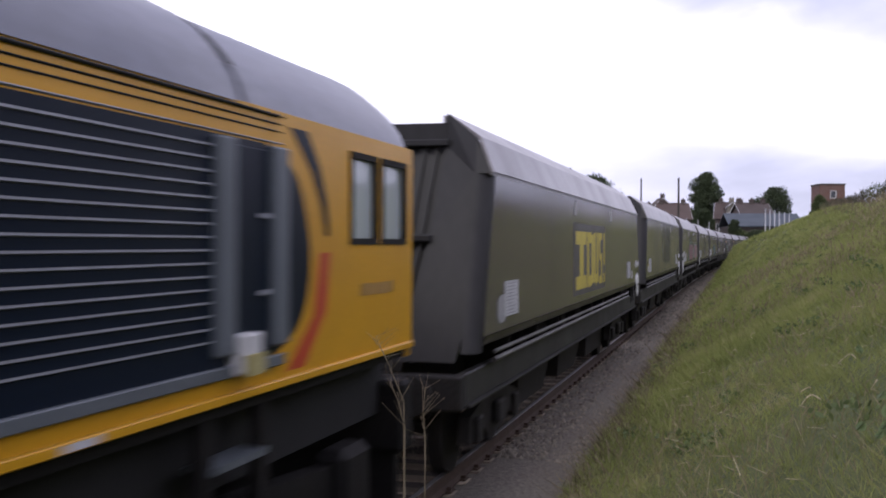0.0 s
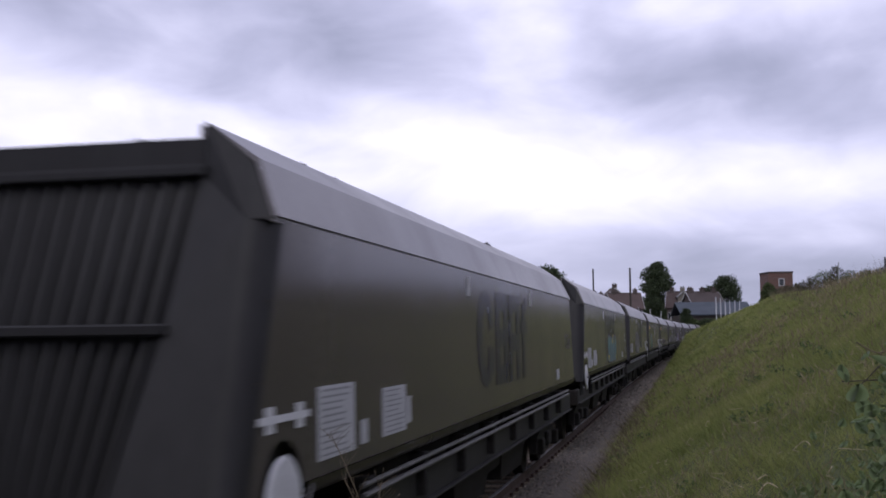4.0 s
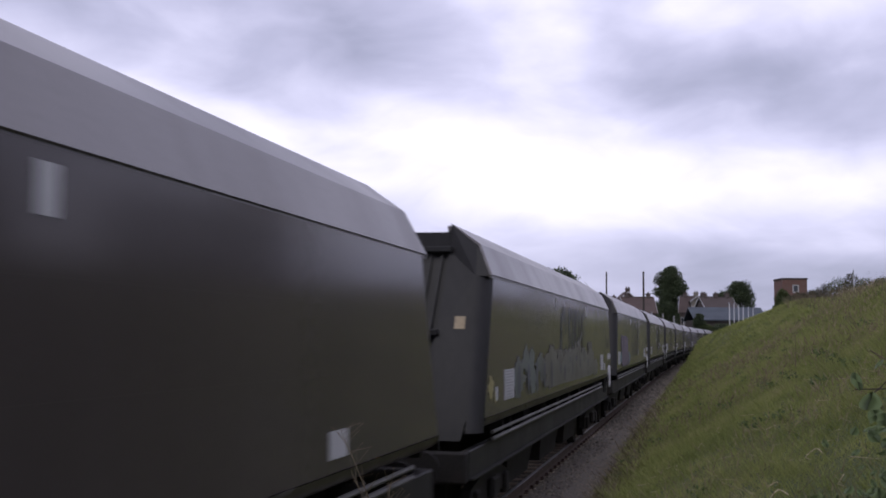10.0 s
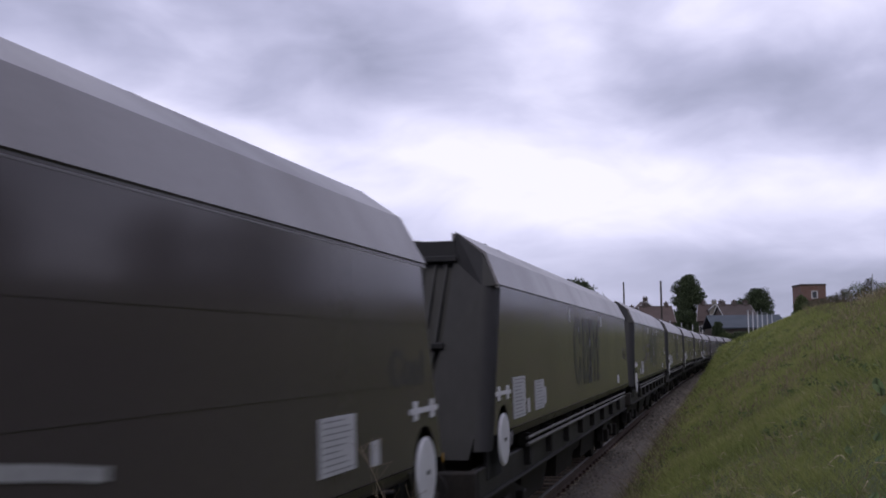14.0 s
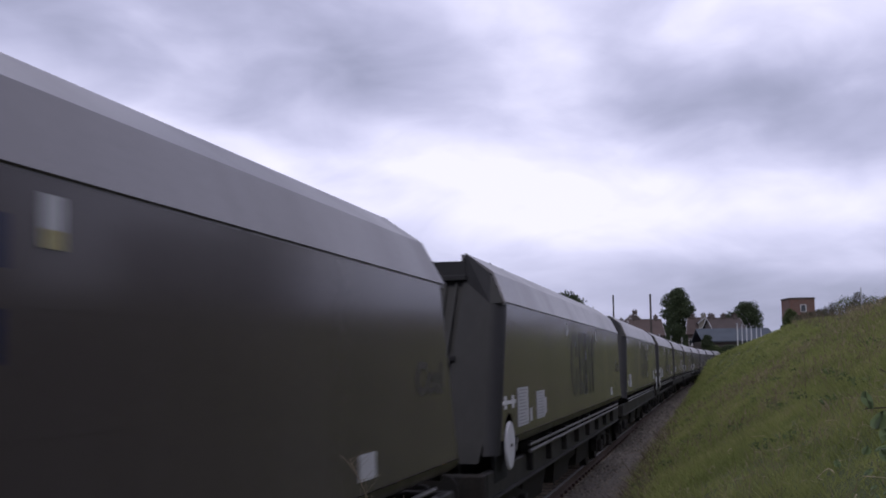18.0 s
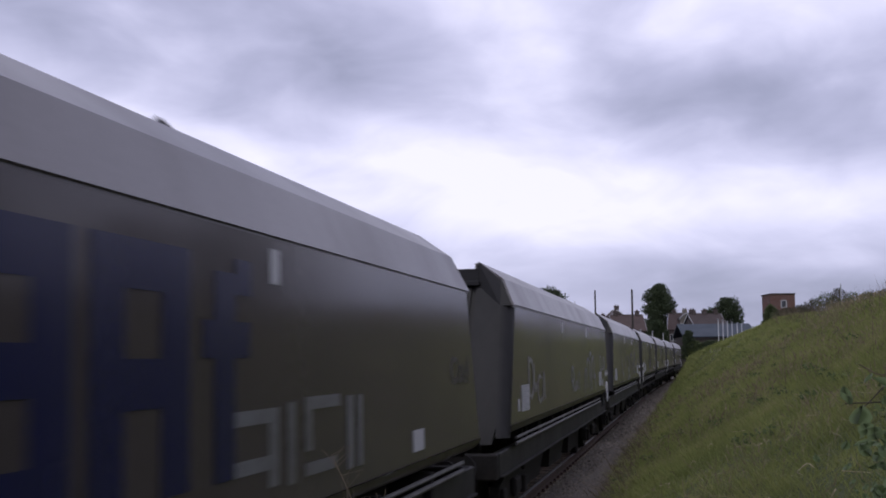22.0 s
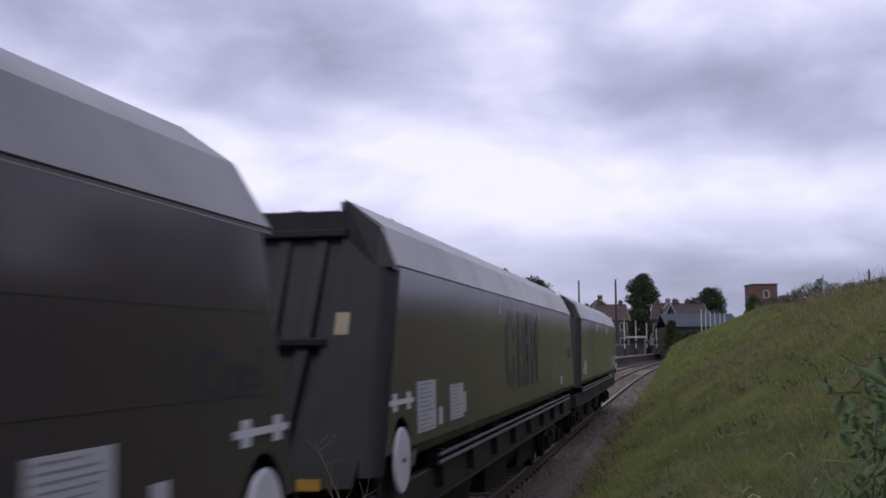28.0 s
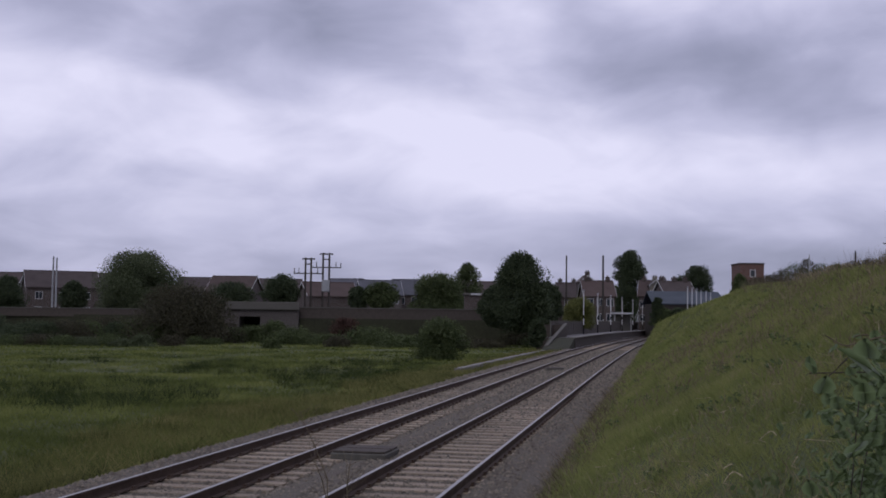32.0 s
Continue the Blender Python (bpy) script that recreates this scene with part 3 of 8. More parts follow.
    for sd in (1, -1):
        part("solebar", boxes((sd * 1.24 - 0.05, sd * 1.24 + 0.05, -8.85, 8.85, 0.90, 1.20), bevel=0.015), M_SOLE, w)
        part("solebar_flange", boxes((sd * 1.27 - 0.07, sd * 1.27 + 0.07, -8.85, 8.85, 0.885, 0.905)), M_SOLE, w)
        for z, r in ((1.325, 0.022), (1.245, 0.026)):
            part("brake_pipe", rod(bmesh.new(), (sd * 1.36, -6.3, z), (sd * 1.36, 7.9, z), r), M_PIPE, w)
        for y in (-6.1, -4.3, -2.5, -0.7, 1.1, 2.9, 4.7, 6.5):
            part("pipe_bracket", boxes((sd * 1.22 - 0.02, sd * 1.22 + 0.15, y - 0.05, y + 0.05, 0.98, 1.37), bevel=0.008), M_FRAME, w)
        # brake wheel in its recess
        # a flat black sheet stands for the shade in the recess
        part("wheel_recess", boxes((sd * 1.28 - 0.02, sd * 1.28 + 0.02, WHEEL_Y - 0.39, WHEEL_Y + 0.39, 1.05, 1.86)), M_BLACK, w)
        bm = rod(bmesh.new(), (sd * 1.395, WHEEL_Y, 1.45), (sd * 1.425, WHEEL_Y, 1.45), 0.285, 0.275, 28)
        bmesh.ops.bevel(bm, geom=[e for e in bm.edges if e.is_manifold and e.calc_face_angle(0) > 0.8], offset=0.01, segments=2, affect="EDGES")
        hw = part("brake_wheel", bm, M_WHITE, w, "white painted hand brake disc")
        part("hub", rod(bmesh.new(), (sd * 1.42, WHEEL_Y, 1.45), (sd * 1.44, WHEEL_Y, 1.45), 0.02, n=8), M_FRAME, hw)
        part("crank_handle", rod(bmesh.new(), (sd * 1.41, WHEEL_Y + 0.38, 1.36), (sd * 1.41, WHEEL_Y + 0.49, 1.50), 0.018), M_PIPE, w)
        # jacking mark over the wheel: a bar with two crosses
        for y in (WHEEL_Y - 0.22, WHEEL_Y + 0.28):
            decal(w, "jacking_cross", M_WHITE, y, 1.945, 0.12, 0.15, 0, 0.008, "", sd)
        decal(w, "jacking_bar", M_WHITE, WHEEL_Y + 0.03, 1.945, 0.84, 0.042, 0, 0.009, "", sd)
        if sd == 1:
            panel(w, -7.07, 1.86, 0.78, 0.47, 11, "white data panel with dark print", sd)
            decal(w, "small_panel", M_PLATE, -6.43, 1.73, 0.16, 0.17, 0, 0.008, "", sd)
            panel(w, -5.57, 1.83, 0.70, 0.37, 9, "white data panel with dark print", sd)
            decal(w, "oval_plate", M_PLATE, -5.10, 1.80, 0.12, 0.22, 0, 0.008, "", sd)
            decal(w, "small_panel", M_PLATE, 5.80, 1.71, 0.36, 0.18, 0, 0.008, "", sd)
        else:
            decal(w, "small_panel", M_PLATE, -6.75, 1.72, 0.18, 0.17, 0, 0.008, "", sd)
            panel(w, -5.98, 1.84, 0.66, 0.35, 9, "white data panel with dark print", sd)
            panel(w, 7.27, 1.84, 0.68, 0.36, 10, "large white data panel, worn", sd)
            decal(w, "small_panel", M_PLATE, 7.9, 1.76, 0.13, 0.16, 0, 0.008, "", sd)
        for y in (-2.4, 2.4):
            decal(w, "white_mark", M_PLATE, y, 2.94, 0.13, 0.20, 0, 0.008, "", sd)
    part("centre_beam", boxes((-0.3, 0.3, -8.8, 8.8, 0.75, 1.1)), M_FRAME, w)
    for y in (-3.4, 0.0, 3.4):
        bm = bmesh.new()
        top = [(-1.1, y - 1.70, 1.6), (1.1, y - 1.70, 1.6), (1.1, y + 1.70, 1.6), (-1.1, y + 1.70, 1.6)]
        low = [(-0.92, y - 1.0, 0.27), (0.92, y - 1.0, 0.27), (0.92, y + 1.0, 0.27), (-0.92, y + 1.0, 0.27)]
        va, vb = [bm.verts.new(p) for p in top], [bm.verts.new(p) for p in low]
        for k in range(4):
            bm.faces.new((va[k], va[(k + 1) % 4], vb[(k + 1) % 4], vb[k]))
        bm.faces.new(vb)
        bmesh.ops.recalc_face_normals(bm, faces=bm.faces)
        part("discharge_chute", bm, M_FRAME, w)
    part("brake_cylinder", rod(bmesh.new(), (0.85, -5.1, 0.8), (0.85, -4.3, 0.8), 0.16, n=12), M_FRAME, w)
    part("air_reservoir", rod(bmesh.new(), (0.75, 1.2, 0.62), (0.75, 2.4, 0.62), 0.2, n=12), M_FRAME, w)
    # coal in the open top
    bm = bmesh.new()
    bmesh.ops.create_grid(bm, x_segments=12, y_segments=70, size=1)
    for v in bm.verts:
        x, y = v.co.x * 0.88, v.co.y * 8.0
        v.co = Vector((x, y, 3.55 + 0.22 * (1 - (x / 0.88) ** 2) * (0.6 + 0.4 * math.cos(y * 1.3)) + 0.06 * noise.noise((x * 3, y * 3, 1))))
    rg = random.Random(77)
    for i in range(44):
        x, y, r = rg.choice((-1, 1)) * rg.uniform(0.6, 0.82), rg.choice((-5.2, -1.0, 2.2, 4.6)) + rg.gauss(0, 0.8), rg.uniform(0.06, 0.13)
        v = bmesh.ops.create_icosphere(bm, subdivisions=1, radius=r, matrix=Matrix.Translation((x, y, 3.62 + r * 0.5)))["verts"]
        for q in v:
            q.co += Vector((rg.uniform(-0.3, 0.3), rg.uniform(-0.3, 0.3), rg.uniform(-0.3, 0.3))) * r
    part("coal_load", bm, M_COAL, w)
    for y in (-6.5, 6.5):
        b = part("bogie", boxes((-0.25, 0.25, y - 0.95, y + 0.95, 0.5, 0.72)), M_FRAME, w)
        for sd in (1, -1):
            bm = slab([(sd * 1.08, y + a, z) for a, z in ((-1.35, 0.36), (-1.25, 0.62), (-0.75, 0.72), (-0.3, 0.86), (0.3, 0.86), (0.75, 0.72), (1.25, 0.62), (1.35, 0.36), (1.0, 0.34), (0.65, 0.44), (0.35, 0.30), (-0.35, 0.30), (-0.65, 0.44), (-1.0, 0.34))], (-sd * 0.12, 0, 0))
            part("side_frame", bm, M_FRAME, b)
            for a in (-1.0, 1.0):
                part("axle_box", boxes((sd * 1.08 - 0.06, sd * 1.08 + 0.10, y + a - 0.13, y + a + 0.13, 0.33, 0.60), bevel=0.02), M_FRAME, b)
            part("spring_nest", boxes((sd * 1.12 - 0.05, sd * 1.12 + 0.04, y - 0.22, y + 0.22, 0.40, 0.66), bevel=0.03), M_FRAME, b)
        for a in (-1.0, 1.0):
            bm = rod(bmesh.new(), (-0.72, 0, 0), (0.72, 0, 0), 0.08)
            for sd in (1, -1):
                rod(bm, (sd * 0.70, 0, 0), (sd * 0.82, 0, 0), 0.46, n=24)
                rod(bm, (sd * 0.67, 0, 0), (sd * 0.70, 0, 0), 0.485, n=24)
                box(bm, sd * 0.82, sd * 0.828, -0.3, 0.3, -0.03, 0.03)
            ws = part("wheelset", bm, M_FRAME, b)
            ws.matrix_basis = Matrix.Translation((0, y + a, 0.46))
    return w


# which end leads with the brake wheel: F front, R rear
ENDS = "RRFFFRRFRRRFFFFRFRRFRFR"
RUN = (-230.3, -229.05, 8.2, -5.0, 0.55, 1.39)


def nose(t, n):
    """How far along the line the front waist of wagon n is at t seconds."""
    q = (t - 16) / 16
    late = float(np.interp(t, (0, 1, 2, 3.2, 5, 6, 7, 8, 9, 10, 11, 12, 13, 14, 17, 18.6, 19, 21, 24, 25, 26, 28, 29, 30, 31), (0.33, -0.10, 0.15, 0.28, 0.40, 0.58, 0.52, 0.36, 0.30, 0.48, 0.28, 0.34, 0.12, 0.05, -0.06, 0.0, 0.08, 0.05, 0.10, 0.24, 0.22, 0.42, 0.36, 0.42, 0.30)))
    return sum(c * q ** k for k, c in enumerate(RUN)) + PITCH * n + late


def riding(s_mid, base, back):
    """The pose of a vehicle whose bogies sit base metres either side of s_mid."""
    xa, ya, _ = on_line(s_mid - base)
    xb, yb, _ = on_line(s_mid + base)
    turn = -math.degrees(math.atan2(xb - xa, yb - ya))
    return pose((xa + xb) / 2, (ya + yb) / 2, 0, 0, 0, turn + (180 if back else 0))


wagon_fine, wagon_wide = build_wagon(False), build_wagon(True)
WAGONS = []
spare = {False: wagon_fine, True: wagon_wide}
for n, e in enumerate(ENDS):
    wide = n in (2, 6, 13, 21)
    at = riding(nose(0, n) + MID, 6.5, e == "R")
    if spare[wide] is not None:
        ob, spare[wide] = spare[wide], None
        ob.matrix_basis = at
        WAGONS.append(ob)
    else:
        WAGONS.append(copy_thing(wagon_fine if not wide else wagon_wide, at))
for n in (7, 13, 21):
    part("label_plate", slab([(x, -(end_y(z) + 0.006), z) for x, z in ((0.91, 2.52), (1.03, 2.52), (1.03, 2.71), (0.91, 2.71))], (0, 0.005, 0)), M_PLATE if n == 7 else M_TAN, WAGONS[n], "pale label plate" if n == 7 else "tan label plate")
for n, m_ in ((8, M_TAN), (16, M_RAIL), (19, M_RAIL), (5, M_RAIL)):
    e = 1 if ENDS[n] == "R" else -1
    part("label_plate", slab([(-e * x, e * (end_y(z) + 0.006), z) for x, z in ((1.02, 2.50), (1.14, 2.50), (1.14, 2.64), (1.02, 2.64))], (0, -e * 0.005, 0)), m_, WAGONS[n], "small worn label plate")
# the last wagons have paler tops
paler = {}
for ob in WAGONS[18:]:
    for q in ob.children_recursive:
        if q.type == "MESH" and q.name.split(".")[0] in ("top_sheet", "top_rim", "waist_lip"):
            if q.data.name not in paler:
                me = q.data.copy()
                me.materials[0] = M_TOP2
                paler[q.data.name] = me
            q.data = paler[q.data.name]


# ---- locomotive ----
M_LFRAME = mat("oily_black_loco_frame", (0.0075, 0.0070, 0.0070), 0.7, 0.0, 0.4, 0.5, 30, 2.5, 0.15, (0.016, 0.013, 0.011), 0.15)
M_YELLOW = mat("amber_yellow_loco_paint", (0.52, 0.265, 0.012), 0.38, 0, 0.10, 0.4, 40, 1.0, 0.03, (0.36, 0.18, 0.015), 0.28)
M_BLUE = mat("dark_blue_loco_paint", (0.0026, 0.0068, 0.0165), 0.4, 0, 0.1, 0.3, 40, 1.2, 0.03, (0.006, 0.011, 0.021), 0.10)
M_LROOF = mat("dusty_grey_loco_roof", (0.058, 0.064, 0.092), 0.34, 0, 0.22, 0.8, 14, 1.6, 0.08, (0.15, 0.155, 0.18), 0.6, stretch=(1, 0.5, 1))
M_LGREY = mat("grey_loco_trim", (0.1008, 0.1147, 0.1280), 0.5, 0.1, 0.1, 0.3, 50, 2.0)
M_SLAT = mat("louvre_slat_edge", (0.26, 0.27, 0.30), 0.5, 0.2, 0.1, 0.3, 50, 3.0)
M_SCUFF = mat("faded_brown_print", (0.30, 0.165, 0.03), 0.6, 0, 0.2, 0.4, 40, 4)
M_RED = mat("red_stripe_paint", (0.42, 0.045, 0.02), 0.4, 0, 0.1, 0.2, 40, 2)
M_CABGLASS = bpy.data.materials.new("cab_glass")
M_CABGLASS.use_nodes = True
g_ = M_CABGLASS.node_tree.nodes["Principled BSDF"]
g_.inputs["Base Color"].default_value, g_.inputs["Roughness"].default_value = (0.50, 0.55, 0.54, 1), 0.06
g_.inputs["Transmission Weight"].default_value = 0.25


def curved(points, steps):
    """A smooth line through the points, by Catmull and Rom's rule."""
    out = []
    p = [points[0]] + list(points) + [points[-1]]
    for i in range(1, len(p) - 2):
        for k in range(steps):
            t = k / steps
            q = []
            for a in range(len(points[0])):
                m0, m1 = (p[i + 1][a] - p[i - 1][a]) / 2, (p[i + 2][a] - p[i][a]) / 2
                q.append((2 * t ** 3 - 3 * t * t + 1) * p[i][a] + (t ** 3 - 2 * t * t + t) * m0 + (-2 * t ** 3 + 3 * t * t) * p[i + 1][a] + (t ** 3 - t * t) * m1)
            out.append(tuple(q))
    return out + [tuple(points[-1])]


def build_loco():
    lo = thing("locomotive", "amber yellow and dark blue diesel locomotive hauling the train", "locomotive")
    length, hw = 21.0, 1.32
    for sd in (1, -1):
        # yellow side sheet, with the cab windows cut through
        for y0, y1, z0, z1 in ((-length + 1.6, -1.42, 1.65, 3.12), (-1.42, -0.18, 1.65, 2.40), (-1.42, -0.18, 3.0, 3.12), (-0.86, -0.78, 2.40, 3.0), (-0.18, 0.0, 1.65, 3.12)):
            part("side_sheet", boxes((sd * (hw - 0.03) - 0.03, sd * (hw - 0.03) + 0.03, y0, y1, z0, z1)), M_YELLOW, lo)
        for y0, y1 in ((-1.42, -0.86), (-0.78, -0.18)):
            fr = bmesh.new()
            for a, b, c, d in ((y0, y1, 2.40, 2.44), (y0, y1, 2.96, 3.0), (y0, y0 + 0.045, 2.44, 2.96), (y1 - 0.045, y1, 2.44, 2.96)):
                box(fr, sd * hw - 0.02, sd * hw + 0.012, a, b, c, d)
            wf = part("cab_window", fr, M_LFRAME, lo)
            part("pane", boxes((sd * (hw - 0.03) - 0.005, sd * (hw - 0.03) + 0.005, y0 + 0.04, y1 - 0.04, 2.43, 2.97)), M_CABGLASS, wf)
        # blue field whose rear edge is a bow
        bow = curved([(-2.75, 2.93), (-2.35, 2.80), (-2.15, 2.5), (-2.12, 2.2), (-2.3, 1.94), (-2.7, 1.79)], 5)
        out = [(-length + 2.5, 1.79), (-length + 2.5, 2.93)] + bow
        part("blue_field", slab([(sd * (hw + 0.005), y, z) for y, z in out], (-sd * 0.004, 0, 0)), M_BLUE, lo, "dark blue painted field")
        # swoosh stripes on the cab side
        for name, m, pts in (("red_stripe", M_RED, [(-1.95, 2.35), (-1.78, 2.35), (-1.85, 2.0), (-2.2, 1.70), (-2.45, 1.70), (-2.05, 1.98)]), ("dark_stripe", M_BLUE, [(-2.42, 3.05), (-2.16, 3.05), (-1.96, 2.86), (-1.84, 2.66), (-1.79, 2.45), (-1.86, 2.45), (-1.95, 2.64), (-2.10, 2.82)])):
            part(name, slab([(sd * (hw + 0.004), y, z) for y, z in pts], (-sd * 0.003, 0, 0)), m, lo)
        part("side_marking", boxes((sd * (hw + 0.003) - 0.002, sd * (hw + 0.003) + 0.002, -1.2, -0.5, 2.06, 2.14)), M_SCUFF, lo, "faded maker's marking as a bar")
        # cantrail and sill ledges
        for z0, z1, pr, m in ((3.085, 3.10, 0.02, M_BLACK), (3.045, 3.055, 0.010, M_BLUE), (3.005, 3.014, 0.010, M_BLUE), (2.94, 2.95, 0.012, M_SLAT), (1.625, 1.67, 0.03, M_YELLOW), (1.75, 1.81, 0.035, M_LGREY)):
            e = -2.55 if z0 > 1.7 else -0.05
            part("ledge", boxes((sd * hw - 0.02, sd * hw + pr, -length + 2.0, e, z0, z1), bevel=0.006), m, lo)
        # radiator louvres
        for i in range(16):
            z = 1.93 + i * 0.062
            bm = slab([(sd * (hw + 0.006), -3.42, z), (sd * (hw + 0.006), -9.2, z), (sd * (hw + 0.020), -9.2, z + 0.004), (sd * (hw + 0.020), -3.42, z + 0.004)], (0, 0, 0.010))
            part("louvre_slat", bm, M_SLAT, lo)
        for y in (-3.28, -2.62):
            part("door_pillar", boxes((sd * hw - 0.01, sd * hw + 0.05, y - 0.09, y + 0.09, 1.86, 2.92), bevel=0.012), M_LGREY, lo)
        part("side_door", boxes((sd * hw - 0.01, sd * hw + 0.012, -3.18, -2.72, 1.84, 2.9), bevel=0.01), M_BLUE, lo)
        for z in (2.15, 2.55):
            part("door_handle", boxes((sd * hw + 0.01, sd * hw + 0.03, -2.86, -2.74, z - 0.012, z + 0.012)), M_SLAT, lo)
        part("white_box", boxes((sd * hw - 0.02, sd * hw + 0.10, -3.2, -3.0, 1.76, 1.96), bevel=0.01), M_PLATE, lo, "small white equipment box")
        part("amber_box", boxes((sd * (hw + 0.105) - 0.012, sd * (hw + 0.105) + 0.012, -3.20, -3.00, 1.757, 1.86)), M_OCHRE, lo, "amber lower half of the box")
        # steps below the door
        for y in (-3.3, -2.62):
            part("step_hanger", boxes((sd * hw - 0.12, sd * hw - 0.06, y - 0.06, y + 0.06, 0.55, 1.62)), M_LFRAME, lo)
        for z in (0.58, 0.92, 1.28):
            part("step", boxes((sd * hw - 0.20, sd * hw - 0.02, -3.26, -2.66, z, z + 0.035)), M_LGREY, lo)
    # roof: curved sheets, a raised band where the cab roof begins
    prof = curved([(1.33, 3.11), (1.24, 3.32), (1.0, 3.55), (0.5, 3.75), (0, 3.80), (-0.5, 3.75), (-1.0, 3.55), (-1.24, 3.32), (-1.33, 3.11)], 3)
    for name, y0, y1, k in (("hood_roof", -length + 2.2, -3.12, 1.0), ("cab_roof", -2.96, 0.0, 0.98)):
        bm = bmesh.new()
        rows = [(y0, k), ((y0 + y1) / 2, k), (y1 - 0.45, k), (y1, 0.955 if name == "cab_roof" else k)]
        vs = [[bm.verts.new((x * q, y, 3.11 + (z - 3.11) * (q if q > 0.96 else 0.86))) for x, z in prof] for y, q in rows]
        for a, b in zip(vs, vs[1:]):
            for i in range(len(prof) - 1):
                bm.faces.new((a[i], a[i + 1], b[i + 1], b[i]))
        bmesh.ops.recalc_face_normals(bm, faces=bm.faces)
        ob = part(name, bm, M_LROOF, lo)
        ob.data.shade_smooth()
    bm = bmesh.new()
    vs = [[bm.verts.new((x * 0.97, y, 3.11 + (z - 3.11) * 0.97)) for x, z in prof] for y in (-3.16, -2.90)]
    for i in range(len(prof) - 1):
        bm.faces.new((vs[0][i], vs[0][i + 1], vs[1][i + 1], vs[1][i]))
    part("roof_seam", bm, M_LROOF, lo)
    # black strips over the seam paint the notch's shade
    for side in (slice(3, 10), slice(len(prof) - 10, len(prof) - 3)):
        bm = bmesh.new()
        vs = [[bm.verts.new((x * 0.988, y, 3.11 + (z - 3.11) * 0.988)) for x, z in prof[side]] for y in (-3.13, -2.95)]
        for a in range(len(vs[0]) - 1):
            bm.faces.new((vs[0][a], vs[0][a + 1], vs[1][a + 1], vs[1][a]))
        part("roof_notch", bm, M_BLACK, lo, "black strip as the shade of a notch between the roof sheets")
    # rear wall with windows, floor, inner dark
    part("rear_wall", boxes((-1.30, 1.30, -0.04, 0.02, 1.55, 2.45), (-1.30, 1.30, -0.04, 0.02, 3.0, 3.12), (-1.3, -1.12, -0.04, 0.02, 2.45, 3.0), (1.12, 1.3, -0.04, 0.02, 2.45, 3.0), (-0.08, 0.08, -0.04, 0.02, 2.45, 3.0)), M_YELLOW, lo)
    for sd in (1, -1):
        part("rear_pane", boxes((sd * 0.6 - 0.52, sd * 0.6 + 0.52, -0.02, -0.008, 2.45, 3.0)), M_CABGLASS, lo)
    part("cab_bulkhead", boxes((-1.27, 1.27, -2.1, -2.05, 1.65, 3.1)), M_LGREY, lo)
    part("cab_floor", boxes((-1.27, 1.27, -length + 2, -0.05, 1.55, 1.68)), M_LFRAME, lo)
    part("driver_desk", boxes((-1.0, 1.0, -0.6, -0.1, 1.7, 2.3), bevel=0.05), M_LFRAME, lo)
    part("underframe", boxes((-1.05, 1.05, -length + 0.4, 0.1, 1.1, 1.56)), M_BLACK, lo)
    part("fuel_tank", boxes((-1.2, 1.2, -13.5, -7.8, 0.35, 1.15), bevel=0.12), M_BLACK, lo)
    for sd in (1, -1):
        part("sill_sticker", boxes((sd * (hw + 0.031) - 0.001, sd * (hw + 0.031) + 0.001, -4.62, -4.38, 1.632, 1.662)), M_PLATE, lo, "small pale sticker")
    part("front_cab", boxes((-1.31, 1.31, -length, -length + 1.7, 1.55, 3.3), bevel=0.15), M_YELLOW, lo)
    part("buffer_beam", boxes((-1.25, 1.25, 0.0, 0.28, 0.8, 1.35), bevel=0.03), M_LFRAME, lo)
    part("obstacle_deflector", boxes((-1.15, 1.15, 0.12, 0.22, 0.25, 0.8)), M_LFRAME, lo)
    part("coupler", boxes((-0.13, 0.13, 0.28, 0.95, 0.86, 1.1), bevel=0.03), M_LFRAME, lo)
    for sd in (1, -1):
        bm = rod(bmesh.new(), (sd * 0.87, 0.28, 1.05), (sd * 0.87, 0.72, 1.05), 0.09, n=10)
        rod(bm, (sd * 0.87, 0.70, 1.05), (sd * 0.87, 0.76, 1.05), 0.22, n=16)
        part("buffer", bm, M_LFRAME, lo)
    for y in (-3.9, -length + 3.9):
        b = part("bogie", boxes((-0.6, 0.6, y - 2.3, y + 2.3, 0.55, 0.95)), M_LFRAME, lo)
        for sd in (1, -1):
            part("side_frame", slab([(sd * 1.18, y + a, z) for a, z in ((-2.7, 0.55), (-2.6, 0.95), (-1.2, 1.05), (1.2, 1.05), (2.6, 0.95), (2.7, 0.55), (2.2, 0.42), (1.5, 0.6), (0.5, 0.42), (-0.5, 0.42), (-1.5, 0.6), (-2.2, 0.42))], (-sd * 0.14, 0, 0)), M_LFRAME, b)
            for a in (-2.0, 0, 2.0):
                part("axle_box", boxes((sd * 1.18 - 0.05, sd * 1.18 + 0.12, y + a - 0.18, y + a + 0.18, 0.36, 0.74), bevel=0.03), M_LFRAME, b)
            part("sand_box", boxes((sd * 1.15 - 0.12, sd * 1.15 + 0.12, y + 2.55, y + 3.1, 0.5, 1.05), bevel=0.06), M_LFRAME, b)
        for a in (-2.0, 0, 2.0):
            bm = rod(bmesh.new(), (-0.72, 0, 0), (0.72, 0, 0), 0.09)
            for sd in (1, -1):
                rod(bm, (sd * 0.69, 0, 0), (sd * 0.82, 0, 0), 0.53, n=24)
            ws = part("wheelset", bm, M_LFRAME, b)
            ws.matrix_basis = Matrix.Translation((0, y + a, 0.53))
    return lo


loco = build_loco()
LOCO_GAP = 2.14


